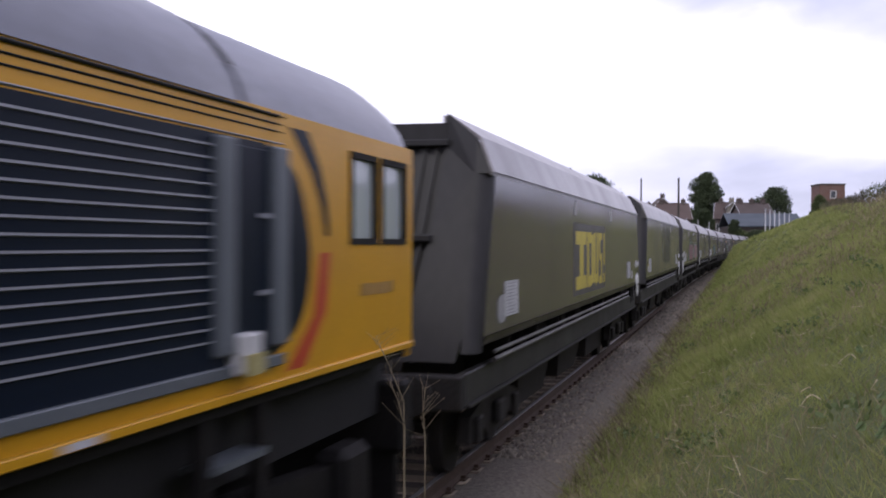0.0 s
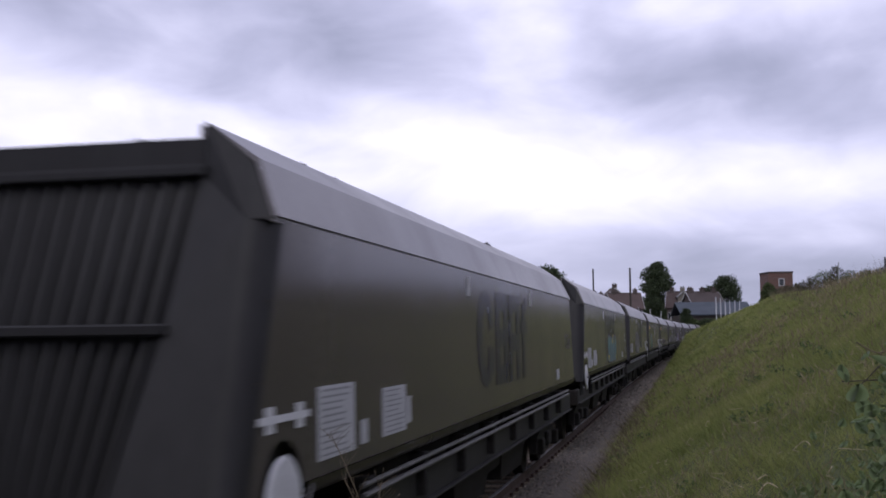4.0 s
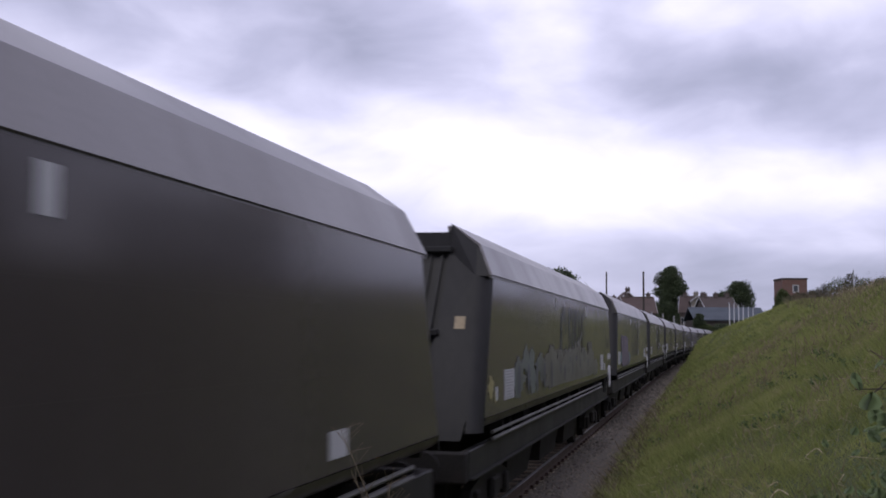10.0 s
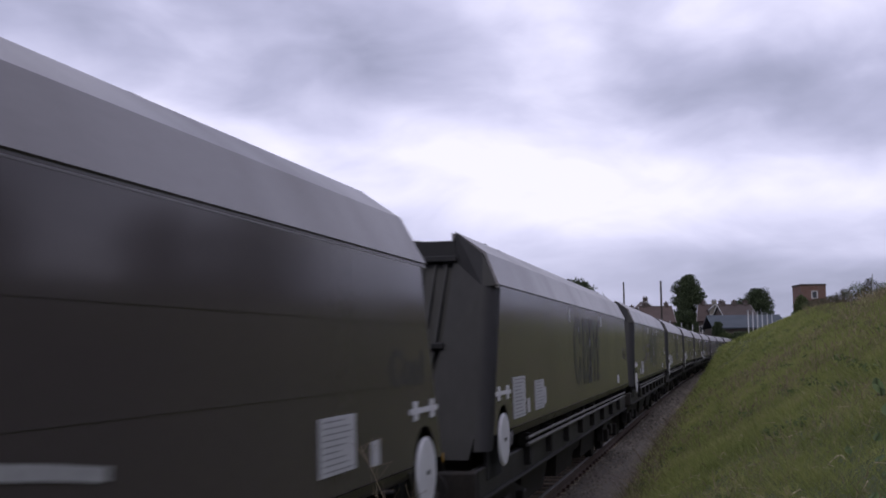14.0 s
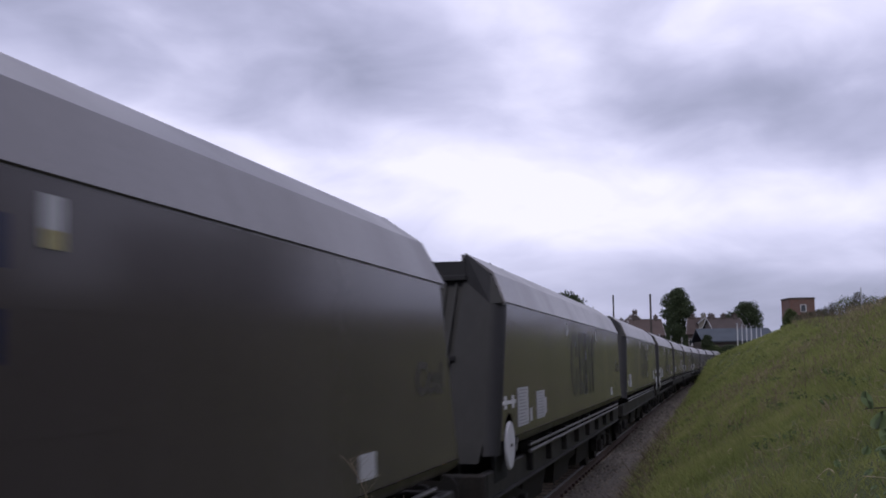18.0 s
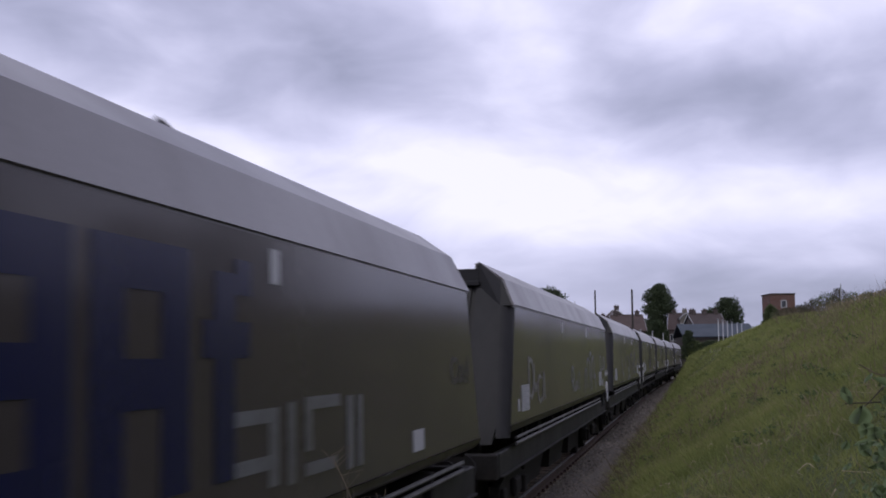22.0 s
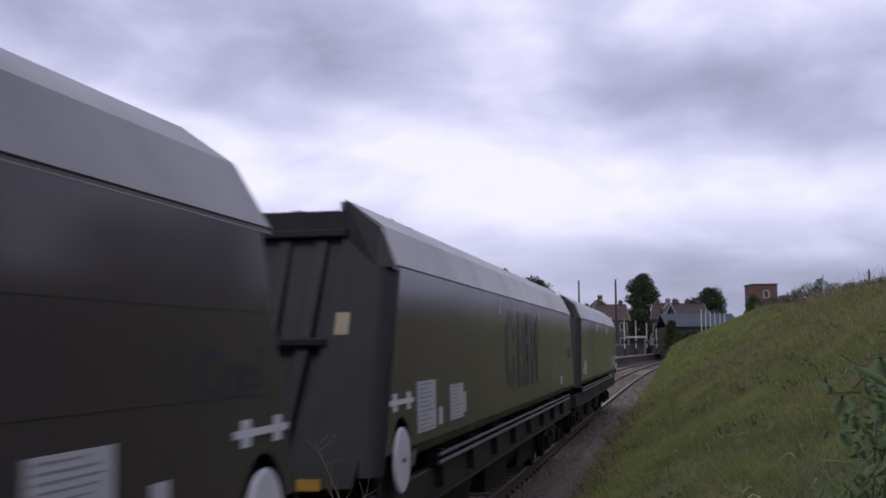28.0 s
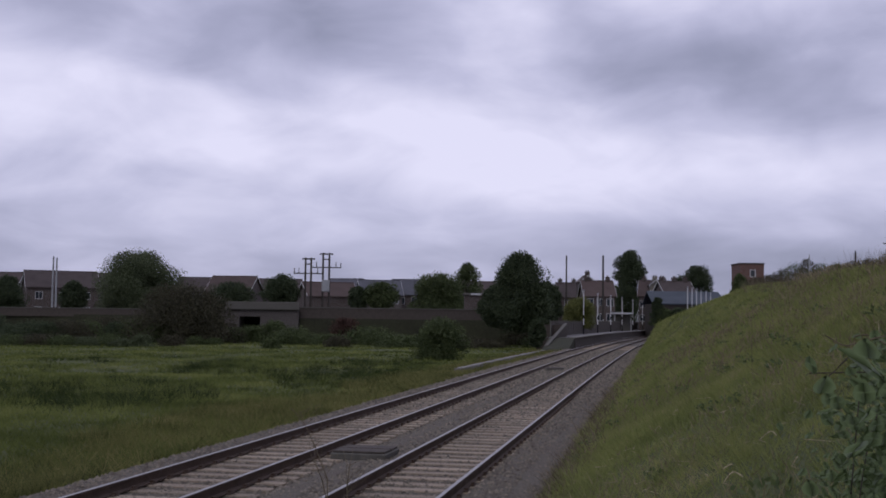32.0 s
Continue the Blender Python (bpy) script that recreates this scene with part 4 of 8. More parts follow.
def loco_at(t):
    s = nose(t, 0) - LOCO_GAP - 0.3 * max(0.0, 1 - t)
    xa, ya, _ = on_line(s - 17.0)
    xb, yb, turn = on_line(s)
    turn = -math.degrees(math.atan2(xb - xa, yb - ya))
    return pose(xb, yb, 0, 0, 0, turn)


loco.matrix_basis = loco_at(0)


# ---- foliage ----
def leaf_cloud(rng, centres, sizes, count, leaf, flat=0.0):
    """Verts and faces of small leaf cards scattered through overlapping clumps."""
    c = centres[rng.integers(0, len(centres), count)]
    k = rng.integers(0, len(centres), count)
    c, r = centres[k], sizes[k]
    d = rng.normal(size=(count, 3))
    d /= np.linalg.norm(d, axis=1)[:, None]
    p = c + d * r * (rng.uniform(0.35, 1.08, count) ** 0.6)[:, None]
    a = rng.normal(size=(count, 3))
    a[:, 2] *= 1 - flat
    a /= np.linalg.norm(a, axis=1)[:, None]
    b = np.cross(a, rng.normal(size=(count, 3)))
    b /= np.linalg.norm(b, axis=1)[:, None]
    s = leaf * rng.uniform(0.55, 1.45, count)[:, None]
    verts = np.stack([p - a * s, p + b * s * 0.55, p + a * s, p - b * s * 0.55], 1).reshape(-1, 3)
    return verts


def quads_mesh(name, verts, material):
    me = bpy.data.meshes.new(name)
    n = len(verts) // 4
    me.vertices.add(len(verts))
    me.vertices.foreach_set("co", np.asarray(verts, dtype=np.float32).ravel())
    me.loops.add(n * 4)
    me.loops.foreach_set("vertex_index", np.arange(n * 4, dtype=np.int32))
    me.polygons.add(n)
    me.polygons.foreach_set("loop_start", np.arange(0, n * 4, 4, dtype=np.int32))
    me.update(calc_edges=True)
    me.materials.append(material)
    return me


def tris_mesh(name, verts, material):
    me = bpy.data.meshes.new(name)
    n = len(verts) // 3
    me.vertices.add(len(verts))
    me.vertices.foreach_set("co", np.asarray(verts, dtype=np.float32).ravel())
    me.loops.add(n * 3)
    me.loops.foreach_set("vertex_index", np.arange(n * 3, dtype=np.int32))
    me.polygons.add(n)
    me.polygons.foreach_set("loop_start", np.arange(0, n * 3, 3, dtype=np.int32))
    me.update(calc_edges=True)
    me.materials.append(material)
    return me


def tree(name, label, x, y, z, tall, wide, seed, material, shape="round", leaves=3500, leaf=0.30, low=0.12, group=""):
    rng = np.random.default_rng(seed)
    t = thing(name, label, "tree" if "tree" in name or name in ("willow", "conifer") else "bush", group, at=pose(x, y, z))
    bm = bmesh.new()
    rad = max(0.06, tall * 0.028)
    rod(bm, (0, 0, -0.3), (0.05 * rad, 0, tall * 0.45), rad, rad * 0.65, 9)
    rod(bm, (0.05 * rad, 0, tall * 0.43), (0, 0.1 * rad, tall * 0.85), rad * 0.65, rad * 0.15, 7)
    part("trunk", bm, M_BARK, t)
    for i in range(3 if "bush" in name else 6):
        a, h = rng.uniform(0, 6.28), rng.uniform(0.22, 0.62)
        ln = wide * rng.uniform(0.28, 0.42) * (0.5 if shape == "cone" else 0.8)
        part("limb", rod(bmesh.new(), (0, 0, tall * h), (ln * math.cos(a), ln * math.sin(a), tall * h + ln * 0.8), rad * 0.35, rad * 0.08, 6), M_BARK, t)
    n = 170
    cs, rs = [], []
    while len(cs) < n:
        u = rng.uniform(-1, 1, 3)
        h = (u[2] + 1) / 2
        if shape == "cone":
            reach = max(0.05, (1 - h) ** 0.62) * (0.55 + 0.45 * min(1, h * 6))
        elif shape == "dome":
            reach = math.sqrt(max(0.0, 1 - (0.9 * h) ** 2.2))
        elif shape == "bullet":
            reach = (1 - h ** 3.2) ** 0.5 * 0.96
        elif shape == "egg":
            reach = math.sin(math.pi * min(1, 0.16 + h * 0.84)) ** 0.55
        else:
            reach = math.sqrt(max(0.02, 1 - (2 * h - 1) ** 2))
        if math.hypot(u[0], u[1]) > 1:
            continue
        lump = 1 + 0.36 * noise.noise((u[0] * 2 + seed, u[1] * 2, h * 3)) + 0.18 * noise.noise((u[0] * 5, u[1] * 5 + seed, h * 7))
        cs.append((u[0] * wide * 0.42 * reach * lump, u[1] * wide * 0.42 * reach * lump, tall * (low + (0.94 - low) * h)))
        rs.append(wide * rng.uniform(0.10, 0.165))
    rs = np.array(rs)[:, None] * np.array([[1.0, 1.0, 0.85]])
    share("crown", quads_mesh("crown", leaf_cloud(rng, np.array(cs), rs, int(leaves * 5.4), leaf * 0.42), material), t)
    return t


def seen(px, py, far):
    """A place far metres ahead, by its bearing from the view at the end of the walk."""
    return (px - 784) / 1990 * far, far, 2.41 + (603 - py) / 1990 * far


def tree_at(name, label, px, top, half, base, far, seed, material, shape="round", leaves=3500, leaf=0.3, low=0.1, group="trees behind the field"):
    x, y, z1 = seen(px, top, far)
    z0 = seen(px, base, far)[2]
    return tree(name, label, x, y, z0, (z1 - z0) * 1.02, half * 2 / 1990 * far * 1.08, seed, material, shape, leaves, leaf, low, group)


tree_at("willow", "wide spreading willow tree with grey-green drooping crown", 262, 499, 80, 600, 170, 3, M_WILLOW, "dome", 14000, 0.26, 0.05)
tree_at("bush", "large dark brown-green bush at the edge of the field", 340, 560, 92, 645, 130, 4, M_LEAF4, "dome", 7000, 0.26, 0.0, "field bushes")
tree_at("tree", "small dark tree beside the houses", 32, 538, 34, 605, 165, 5, M_LEAF, "egg", 2600)
tree_at("tree", "small dark tree beside the houses", 148, 546, 26, 600, 168, 6, M_LEAF, "egg", 2200)
tree_at("tree", "small dark tree beside the houses", 428, 546, 40, 592, 172, 7, M_LEAF, "round", 2600)
tree_at("tree", "dark round tree behind the parapet", 515, 530, 33, 590, 166, 8, M_LEAF, "round", 3200)
tree_at("tree", "small green tree before slate roofs", 690, 541, 34, 590, 168, 9, M_LEAF2, "round", 2400)
tree_at("tree", "small green tree before slate roofs", 650, 549, 20, 590, 168, 10, M_LEAF, "round", 1600)
tree_at("tree", "broad mixed tree clump behind the wall", 790, 527, 48, 592, 166, 11, M_LEAF2, "dome", 4200)
tree_at("tree", "open feathery tree with pale leaves", 842, 504, 30, 590, 176, 12, M_LEAF2, "egg", 2200, 0.28)
tree_at("tree", "tall dense dark tree near the platform", 938, 491, 72, 612, 128, 13, M_LEAF, "cone", 12000, 0.26, 0.02)
tree_at("tree", "dense dark tree near the platform", 984, 538, 28, 608, 134, 14, M_LEAF, "round", 4500, 0.26, 0.02)
tree_at("tree", "dense dark tree near the platform", 890, 545, 28, 612, 130, 15, M_LEAF, "round", 3000, 0.26, 0.02)
tree_at("bush", "rounded yellow-green bush behind the platform", 1040, 566, 33, 612, 145, 16, M_LEAF3, "dome", 4500, 0.2, 0.0, "platform bushes")
tree_at("conifer", "tall dark conifer with a rounded top", 1131, 478, 36, 606, 292, 17, M_LEAF, "bullet", 11000, 0.40, 0.0)
tree_at("tree", "dark round tree behind the station", 1253, 505, 30, 575, 214, 18, M_LEAF, "dome", 3600, 0.3, 0.02)
tree_at("tree", "dark round tree behind the station", 1225, 522, 24, 575, 216, 19, M_LEAF, "dome", 2400, 0.3, 0.02)
tree_at("bush", "green bush against the brick tower", 1326, 516, 15, 560, 138, 20, M_LEAF2, "egg", 1800, 0.2, 0.0, "crest bushes")
tree_at("bush", "straggling dark green bush in the field", 797, 606, 50, 686, 86, 21, M_LEAF2, "round", 4200, 0.17, 0.02, "field bushes")
tree_at("bush", "small dark bush at the platform ramp", 968, 600, 16, 648, 100, 22, M_LEAF, "round", 1800, 0.16, 0.0, "field bushes")
tree_at("bush", "low dark bush in the field", 170, 652, 24, 668, 118, 23, M_LEAF4, "dome", 900, 0.16, 0.0, "field bushes")

tree_at("bush", "russet bush below the wall", 628, 604, 30, 650, 140, 24, M_LEAF5, "dome", 2200, 0.2, 0.0, "field bushes")
tree_at("bush", "low green scrub before the underpass", 430, 626, 34, 656, 134, 25, M_LEAF2, "dome", 1500, 0.2, 0.0, "field bushes")
tree_at("bush", "low green scrub before the underpass", 462, 621, 30, 656, 135, 27, M_LEAF2, "dome", 1500, 0.2, 0.0, "field bushes")
tree_at("bush", "low green scrub before the underpass", 500, 612, 30, 656, 136, 26, M_LEAF2, "dome", 1500, 0.2, 0.0, "field bushes")

# low scrub between field and wall, and the hedge on the bank's crest
for i in range(34):
    random.seed(40 + i)
    px = -60 + i * 33 + random.uniform(-9, 9)
    if 310 < px < 380 or 395 < px < 500 or px > 990:
        continue
    if px > 520 and i % 2:
        continue
    low_ = 14 if px > 500 else 0
    tree_at("bush", "low dark scrub bush below the wall", px, random.uniform(608, 634) + low_, random.uniform(30, 58), random.uniform(648, 654), random.uniform(126, 138), 60 + i, random.choice((M_LEAF, M_LEAF4, M_LEAF2, M_LEAF2)), "dome", 1500, 0.22, 0.0, "scrub below the wall")
for i in range(26):
    random.seed(300 + i)
    px = -40 + i * 36 + random.uniform(-14, 14)
    if px > 420 and i % 3:
        continue
    tree_at("bush", "low bramble mound at the edge of the field", px, random.uniform(638, 648), random.uniform(18, 40), random.uniform(652, 660), random.uniform(112, 122), 330 + i, random.choice((M_LEAF2, M_LEAF2, M_LEAF4, M_WILLOW)), "dome", 700, 0.16, 0.0, "scrub below the wall")
for i, (px, top, half, far) in enumerate(((1400, 508, 16, 46), (1425, 497, 18, 44), (1447, 488, 14, 42), (1470, 498, 18, 40), (1500, 497, 18, 38), (1528, 494, 18, 36), (1556, 489, 20, 34), (1590, 484, 26, 33), (1640, 478, 34, 31), (1380, 521, 14, 50), (1355, 533, 12, 56), (1340, 537, 10, 60))):
    x, y, z1 = seen(px, top, far)
    z0 = height(side_of(x, y), y)
    tree("bush", "thorny hedge bush on the crest of the bank", x, y, z0, max(z1 - z0, 0.5), half * 2.4 / 1990 * far + 0.3, 120 + i, random.choice((M_LEAF4, M_LEAF2, M_LEAF2)), "round", 420, 0.06, 0.0, "hedge on the bank")

# taller thorn bushes on the crest beside the standing place
for i, (x, y, tall, wide) in enumerate(((11.4, 24.6, 2.6, 2.5), (12.2, 26.6, 3.0, 2.6), (10.6, 22.0, 2.2, 2.2), (8.9, 17.2, 1.7, 1.6), (9.2, 13.2, 1.7, 2.0), (8.6, 10.6, 2.3, 2.2), (8.4, 7.6, 1.8, 2.0), (8.0, 3.0, 2.2, 2.4), (8.2, -2.0, 2.5, 2.6), (7.4, -8.0, 2.4, 3.0))):
    tree("bush", "thorny hedge bush on the crest of the bank", x, y, height(side_of(x, y), y), tall, wide, 170 + i, M_LEAF4 if i % 2 else M_LEAF, "round", 1500, 0.09, 0.0, "hedge on the bank")


# ---- brick, houses ----
def bricky(name, colour, mortar=(0.14, 0.13, 0.12), scale=1.0):
    m = mat(name, colour, 0.9, 0, 0.2, 0.35, 14, 0.8, 0.15)
    nt = m.node_tree
    b = nt.nodes.new("ShaderNodeTexBrick")
    b.inputs["Scale"].default_value = scale
    b.inputs["Brick Width"].default_value, b.inputs["Row Height"].default_value, b.inputs["Mortar Size"].default_value = 0.225, 0.075, 0.008
    for key, f in (("Color1", 1.1), ("Color2", 0.8)):
        b.inputs[key].default_value = (*[c * f for c in colour], 1)
    b.inputs["Mortar"].default_value = (*mortar, 1)
    tc = nt.nodes.new("ShaderNodeTexCoord")
    sp, cb, ad = nt.nodes.new("ShaderNodeSeparateXYZ"), nt.nodes.new("ShaderNodeCombineXYZ"), nt.nodes.new("ShaderNodeMath")
    nt.links.new(tc.outputs["Object"], sp.inputs[0])
    nt.links.new(sp.outputs[0], ad.inputs[0])
    nt.links.new(sp.outputs[1], ad.inputs[1])
    nt.links.new(ad.outputs[0], cb.inputs[0])
    nt.links.new(sp.outputs[2], cb.inputs[1])
    nt.links.new(cb.outputs[0], b.inputs["Vector"])
    hsv = next(n for n in nt.nodes if n.type == "HUE_SAT")
    nt.links.new(b.outputs["Color"], hsv.inputs["Color"])
    return m


M_BRICK = bricky("red_brick", (0.064, 0.046, 0.041))
M_BRICK2 = bricky("brown_brick", (0.068, 0.057, 0.053))
M_TOWER = bricky("dark_red_brick", (0.135, 0.062, 0.046))
M_TILE = mat("brown_roof_tile", (0.058, 0.045, 0.042), 0.85, 0, 0.2, 0.3, 12, 0.6, 0.3, own=0.15)
M_TILE2 = mat("red_roof_tile", (0.070, 0.049, 0.043), 0.85, 0, 0.2, 0.3, 12, 0.6, 0.3, own=0.15)
M_SLATE = mat("grey_slate", (0.072, 0.074, 0.088), 0.7, 0, 0.2, 0.3, 12, 0.6, 0.2, own=0.15)
M_CREAM = mat("cream_render", (0.20, 0.185, 0.15), 0.8, 0, 0.1, 0.3, 20, 1.0)
M_TRIM = mat("white_trim", (0.42, 0.42, 0.42), 0.6, 0, 0.08, 0.2, 30, 2)
M_GLASS = mat("house_window_glass", (0.03, 0.035, 0.04), 0.12, 0, 0.1, 0.1, 8, 1, 0.0, spec=0.6)
M_CONC = mat("weathered_concrete", (0.096, 0.091, 0.080), 0.92, 0, 0.2, 0.45, 10, 0.5, 0.3, (0.09, 0.085, 0.07))
M_PAVE = mat("platform_surface", (0.10, 0.095, 0.095), 0.92, 0, 0.2, 0.3, 14, 0.5, 0.2)
M_COPE = mat("pale_platform_coping", (0.20, 0.19, 0.175), 0.9, 0, 0.15, 0.35, 20, 0.8, 0.2)
M_WALLSTONE = mat("old_parapet_stone", (0.062, 0.051, 0.043), 0.95, 0, 0.25, 0.45, 6, 0.3, 0.4, (0.055, 0.047, 0.04))
M_POLE = mat("dark_wooden_pole", (0.045, 0.038, 0.032), 0.9, 0, 0.25, 0.3, 20, 2)
M_STEEL = mat("galvanised_steel", (0.32, 0.33, 0.34), 0.5, 0.5, 0.1, 0.3, 30, 2)
M_BLUEROOF = mat("blue_grey_metal_roof", (0.058, 0.070, 0.085), 0.85, 0.0, 0.12, 0.35, 15, 0.4, 0.1)


def house(name, label, x, y, z, w, d, eave, ridge, turn, wall_m, roof_m, gable=True, chimneys=1, floors=2, bays=3, group="houses beyond the field"):
    """A gabled house: w along its front, d deep, heights over z."""
    h = thing(name, label, "house", group, at=pose(x, y, z, 0, 0, turn))
    hw, hd = w / 2, d / 2
    bm = slab([(-hw, -hd, -1.0), (-hw, hd, -1.0), (-hw, hd, eave), (-hw, 0, ridge), (-hw, -hd, eave)], (w, 0, 0))
    part("wall", bm, wall_m, h)
    over = 0.3
    k = (ridge - eave) / hd
    for sy in (-1, 1):
        out = [(-hw - over, sy * (hd + over), eave - k * over + 0.05), (hw + over, sy * (hd + over), eave - k * over + 0.05), (hw + over, 0, ridge + 0.06), (-hw - over, 0, ridge + 0.06)]
        part("roof", slab(out, (0, 0, 0.14)), roof_m, h)
    part("ridge_tiles", boxes((-hw - over, hw + over, -0.12, 0.12, ridge + 0.13, ridge + 0.26), bevel=0.03), roof_m, h)
    for i in range(chimneys):
        cx = -hw + 0.7 + i * (w - 1.4) / max(chimneys - 1, 1)
        c = part("chimney", boxes((cx - 0.35, cx + 0.35, -0.4, 0.4, ridge - 0.6, ridge + 0.8), (cx - 0.41, cx + 0.41, -0.46, 0.46, ridge + 0.68, ridge + 0.82)), wall_m, h)
        for q in (-0.2, 0.2):
            part("chimney_pot", rod(bmesh.new(), (cx, q, ridge + 0.8), (cx, q, ridge + 1.1), 0.11, 0.09, 8), M_TILE2, c)
    for f in range(floors):
        for b in range(bays):
            wx = -hw + (b + 0.5) * w / bays
            wz = 0.9 + f * 2.6
            if wz + 1.3 > eave + 0.1:
                continue
            fr = part("window", boxes((wx - 0.62, wx + 0.62, -hd - 0.04, -hd + 0.05, wz - 0.05, wz + 0.04), (wx - 0.62, wx + 0.62, -hd - 0.04, -hd + 0.05, wz + 1.18, wz + 1.26), (wx - 0.62, wx - 0.54, -hd - 0.04, -hd + 0.05, wz, wz + 1.2), (wx + 0.54, wx + 0.62, -hd - 0.04, -hd + 0.05, wz, wz + 1.2), (wx - 0.04, wx + 0.04, -hd - 0.04, -hd + 0.05, wz, wz + 1.2)), M_TRIM, h)
            part("pane", boxes((wx - 0.56, wx + 0.56, -hd - 0.012, -hd + 0.02, wz + 0.02, wz + 1.2)), M_GLASS, fr)
    for sx in (-1, 1):
        if gable:
            for sy in (-1, 1):
                out = [(sx * (hw + 0.31), sy * (hd + over), eave - k * over - 0.02), (sx * (hw + 0.31), 0, ridge - 0.02), (sx * (hw + 0.31), 0, ridge + 0.2), (sx * (hw + 0.31), sy * (hd + over), eave - k * over + 0.2)]
                part("bargeboard", slab(out, (sx * 0.04, 0, 0)), M_TRIM, h)
    return h


def house_at(label, px0, px1, ridge, far, turn, wall_m, roof_m, d=8.0, name="house", **more):
    x0, y, z1 = seen(px0, ridge, far)
    x1 = seen(px1, ridge, far)[0]
    z = 1.6
    return house(name, label, (x0 + x1) / 2, y, z, x1 - x0, d, (z1 - z) * 0.66, z1 - z, turn, wall_m, roof_m, **more)


house_at("brown brick house with brown tiled roof", -40, 56, 531, 205, 4, M_BRICK2, M_TILE, chimneys=0)
house_at("red brick house with tiled roof and white trimmed gable", 66, 184, 528, 200, 24, M_BRICK, M_TILE, d=9, chimneys=0)
house_at("brick house with brown tiled roof", 180, 300, 531, 215, 0, M_BRICK2, M_TILE, chimneys=0)
house_at("brick house with brown tiled roof", 336, 394, 536, 205, 0, M_BRICK2, M_TILE, chimneys=0)
house_at("brick house with red-brown tiled roof", 394, 470, 533, 200, -8, M_BRICK, M_TILE2, chimneys=0)
house_at("brick house with brown tiled roof", 462, 548, 537, 212, 5, M_BRICK2, M_TILE, chimneys=0)
house_at("red brick house with red tiled roof", 552, 640, 542, 190, 20, M_BRICK, M_TILE2, chimneys=0)
house_at("house with dark grey slate roof", 602, 658, 535, 215, -12, M_BRICK2, M_SLATE, chimneys=0)
house_at("house with grey slate roof and pale walls", 652, 722, 537, 205, 10, M_BRICK2, M_SLATE, chimneys=0)
house_at("house with grey slate roof", 712, 780, 535, 210, 6, M_BRICK, M_SLATE, chimneys=0)
house_at("house with brown roof behind trees", 800, 900, 537, 220, 0, M_BRICK2, M_TILE, chimneys=0)
house_at("red brick terraced house with tall chimneys", 1000, 1062, 537, 225, 8, M_BRICK, M_TILE, chimneys=3, group="terrace by the station")
house_at("red brick terraced house with a chimney stack", 1046, 1098, 533, 200, 0, M_BRICK, M_TILE2, chimneys=2, group="terrace by the station")
house_at("red brick terraced house with a chimney stack", 1150, 1192, 531, 215, -15, M_BRICK, M_TILE2, chimneys=2, group="terrace by the station")
house_at("red brick terraced house with bay windows and chimneys", 1182, 1236, 532, 205, 8, M_BRICK, M_TILE, chimneys=3, group="terrace by the station")


def gable_house(label, px0, px1, ridge, far, wall_m, roof_m, chimneys, rows):
    """A house with its gable to the railway and a pair of windows in every storey of it."""
    x0, y, z1 = seen(px0, ridge, far)
    x1 = seen(px1, ridge, far)[0]
    wide, z = x1 - x0, 1.6
    h = house("house", label, (x0 + x1) / 2, y + 4.0, z, 8.0, wide, (z1 - z) - wide * 0.42, z1 - z, 90, wall_m, roof_m, chimneys=chimneys, bays=2, group="terrace by the station")
    for zz in rows:
        zz = z1 - z - zz
        for q in (-0.24 * wide, 0.24 * wide):
            fr = part("window", boxes((-4.05, -3.95, q - 0.6, q + 0.6, zz, zz + 0.12), (-4.05, -3.95, q - 0.6, q + 0.6, zz + 1.3, zz + 1.42), (-4.05, -3.95, q - 0.6, q - 0.48, zz, zz + 1.3), (-4.05, -3.95, q + 0.48, q + 0.6, zz, zz + 1.3)), M_TRIM, h)
            part("pane", boxes((-4.02, -3.97, q - 0.5, q + 0.5, zz + 0.1, zz + 1.32)), M_GLASS, fr)


gable_house("red brick gabled house with white windows and a chimney", 1045, 1067, 523, 208, M_BRICK, M_TILE2, 1, (3.0, 5.6))
gable_house("cream rendered gabled house with white windows", 1167, 1185, 530, 212, M_CREAM, M_TILE, 1, (3.2,))


# ---- road embankment, wall and little bridge ----
def bar_between(name, label, px0, px1, top, bottom, far0, far1, thick, material, category, cope=None, kind=""):
    x0, y0, z1 = seen(px0, top, far0)
    x1, y1, z1b = seen(px1, top, far1)
    z0, z0b = seen(px0, bottom, far0)[2], seen(px1, bottom, far1)[2]
    d = Vector((x1 - x0, y1 - y0, 0))
    nrm = Vector((-d.y, d.x, 0)).normalized() * thick
    w = thing(name, label, category, kind=kind)
    part("wall_face", slab([(x0, y0, z0), (x1, y1, z0b), (x1, y1, z1b), (x0, y0, z1)], nrm), material, w)
    if cope:
        e = nrm.normalized() * 0.08
        part("coping", slab([(x0 - e.x, y0 - e.y, z1), (x1 - e.x, y1 - e.y, z1b), (x1 - e.x, y1 - e.y, z1b + 0.12), (x0 - e.x, y0 - e.y, z1 + 0.12)], nrm + 2 * e), cope, w)
    return w


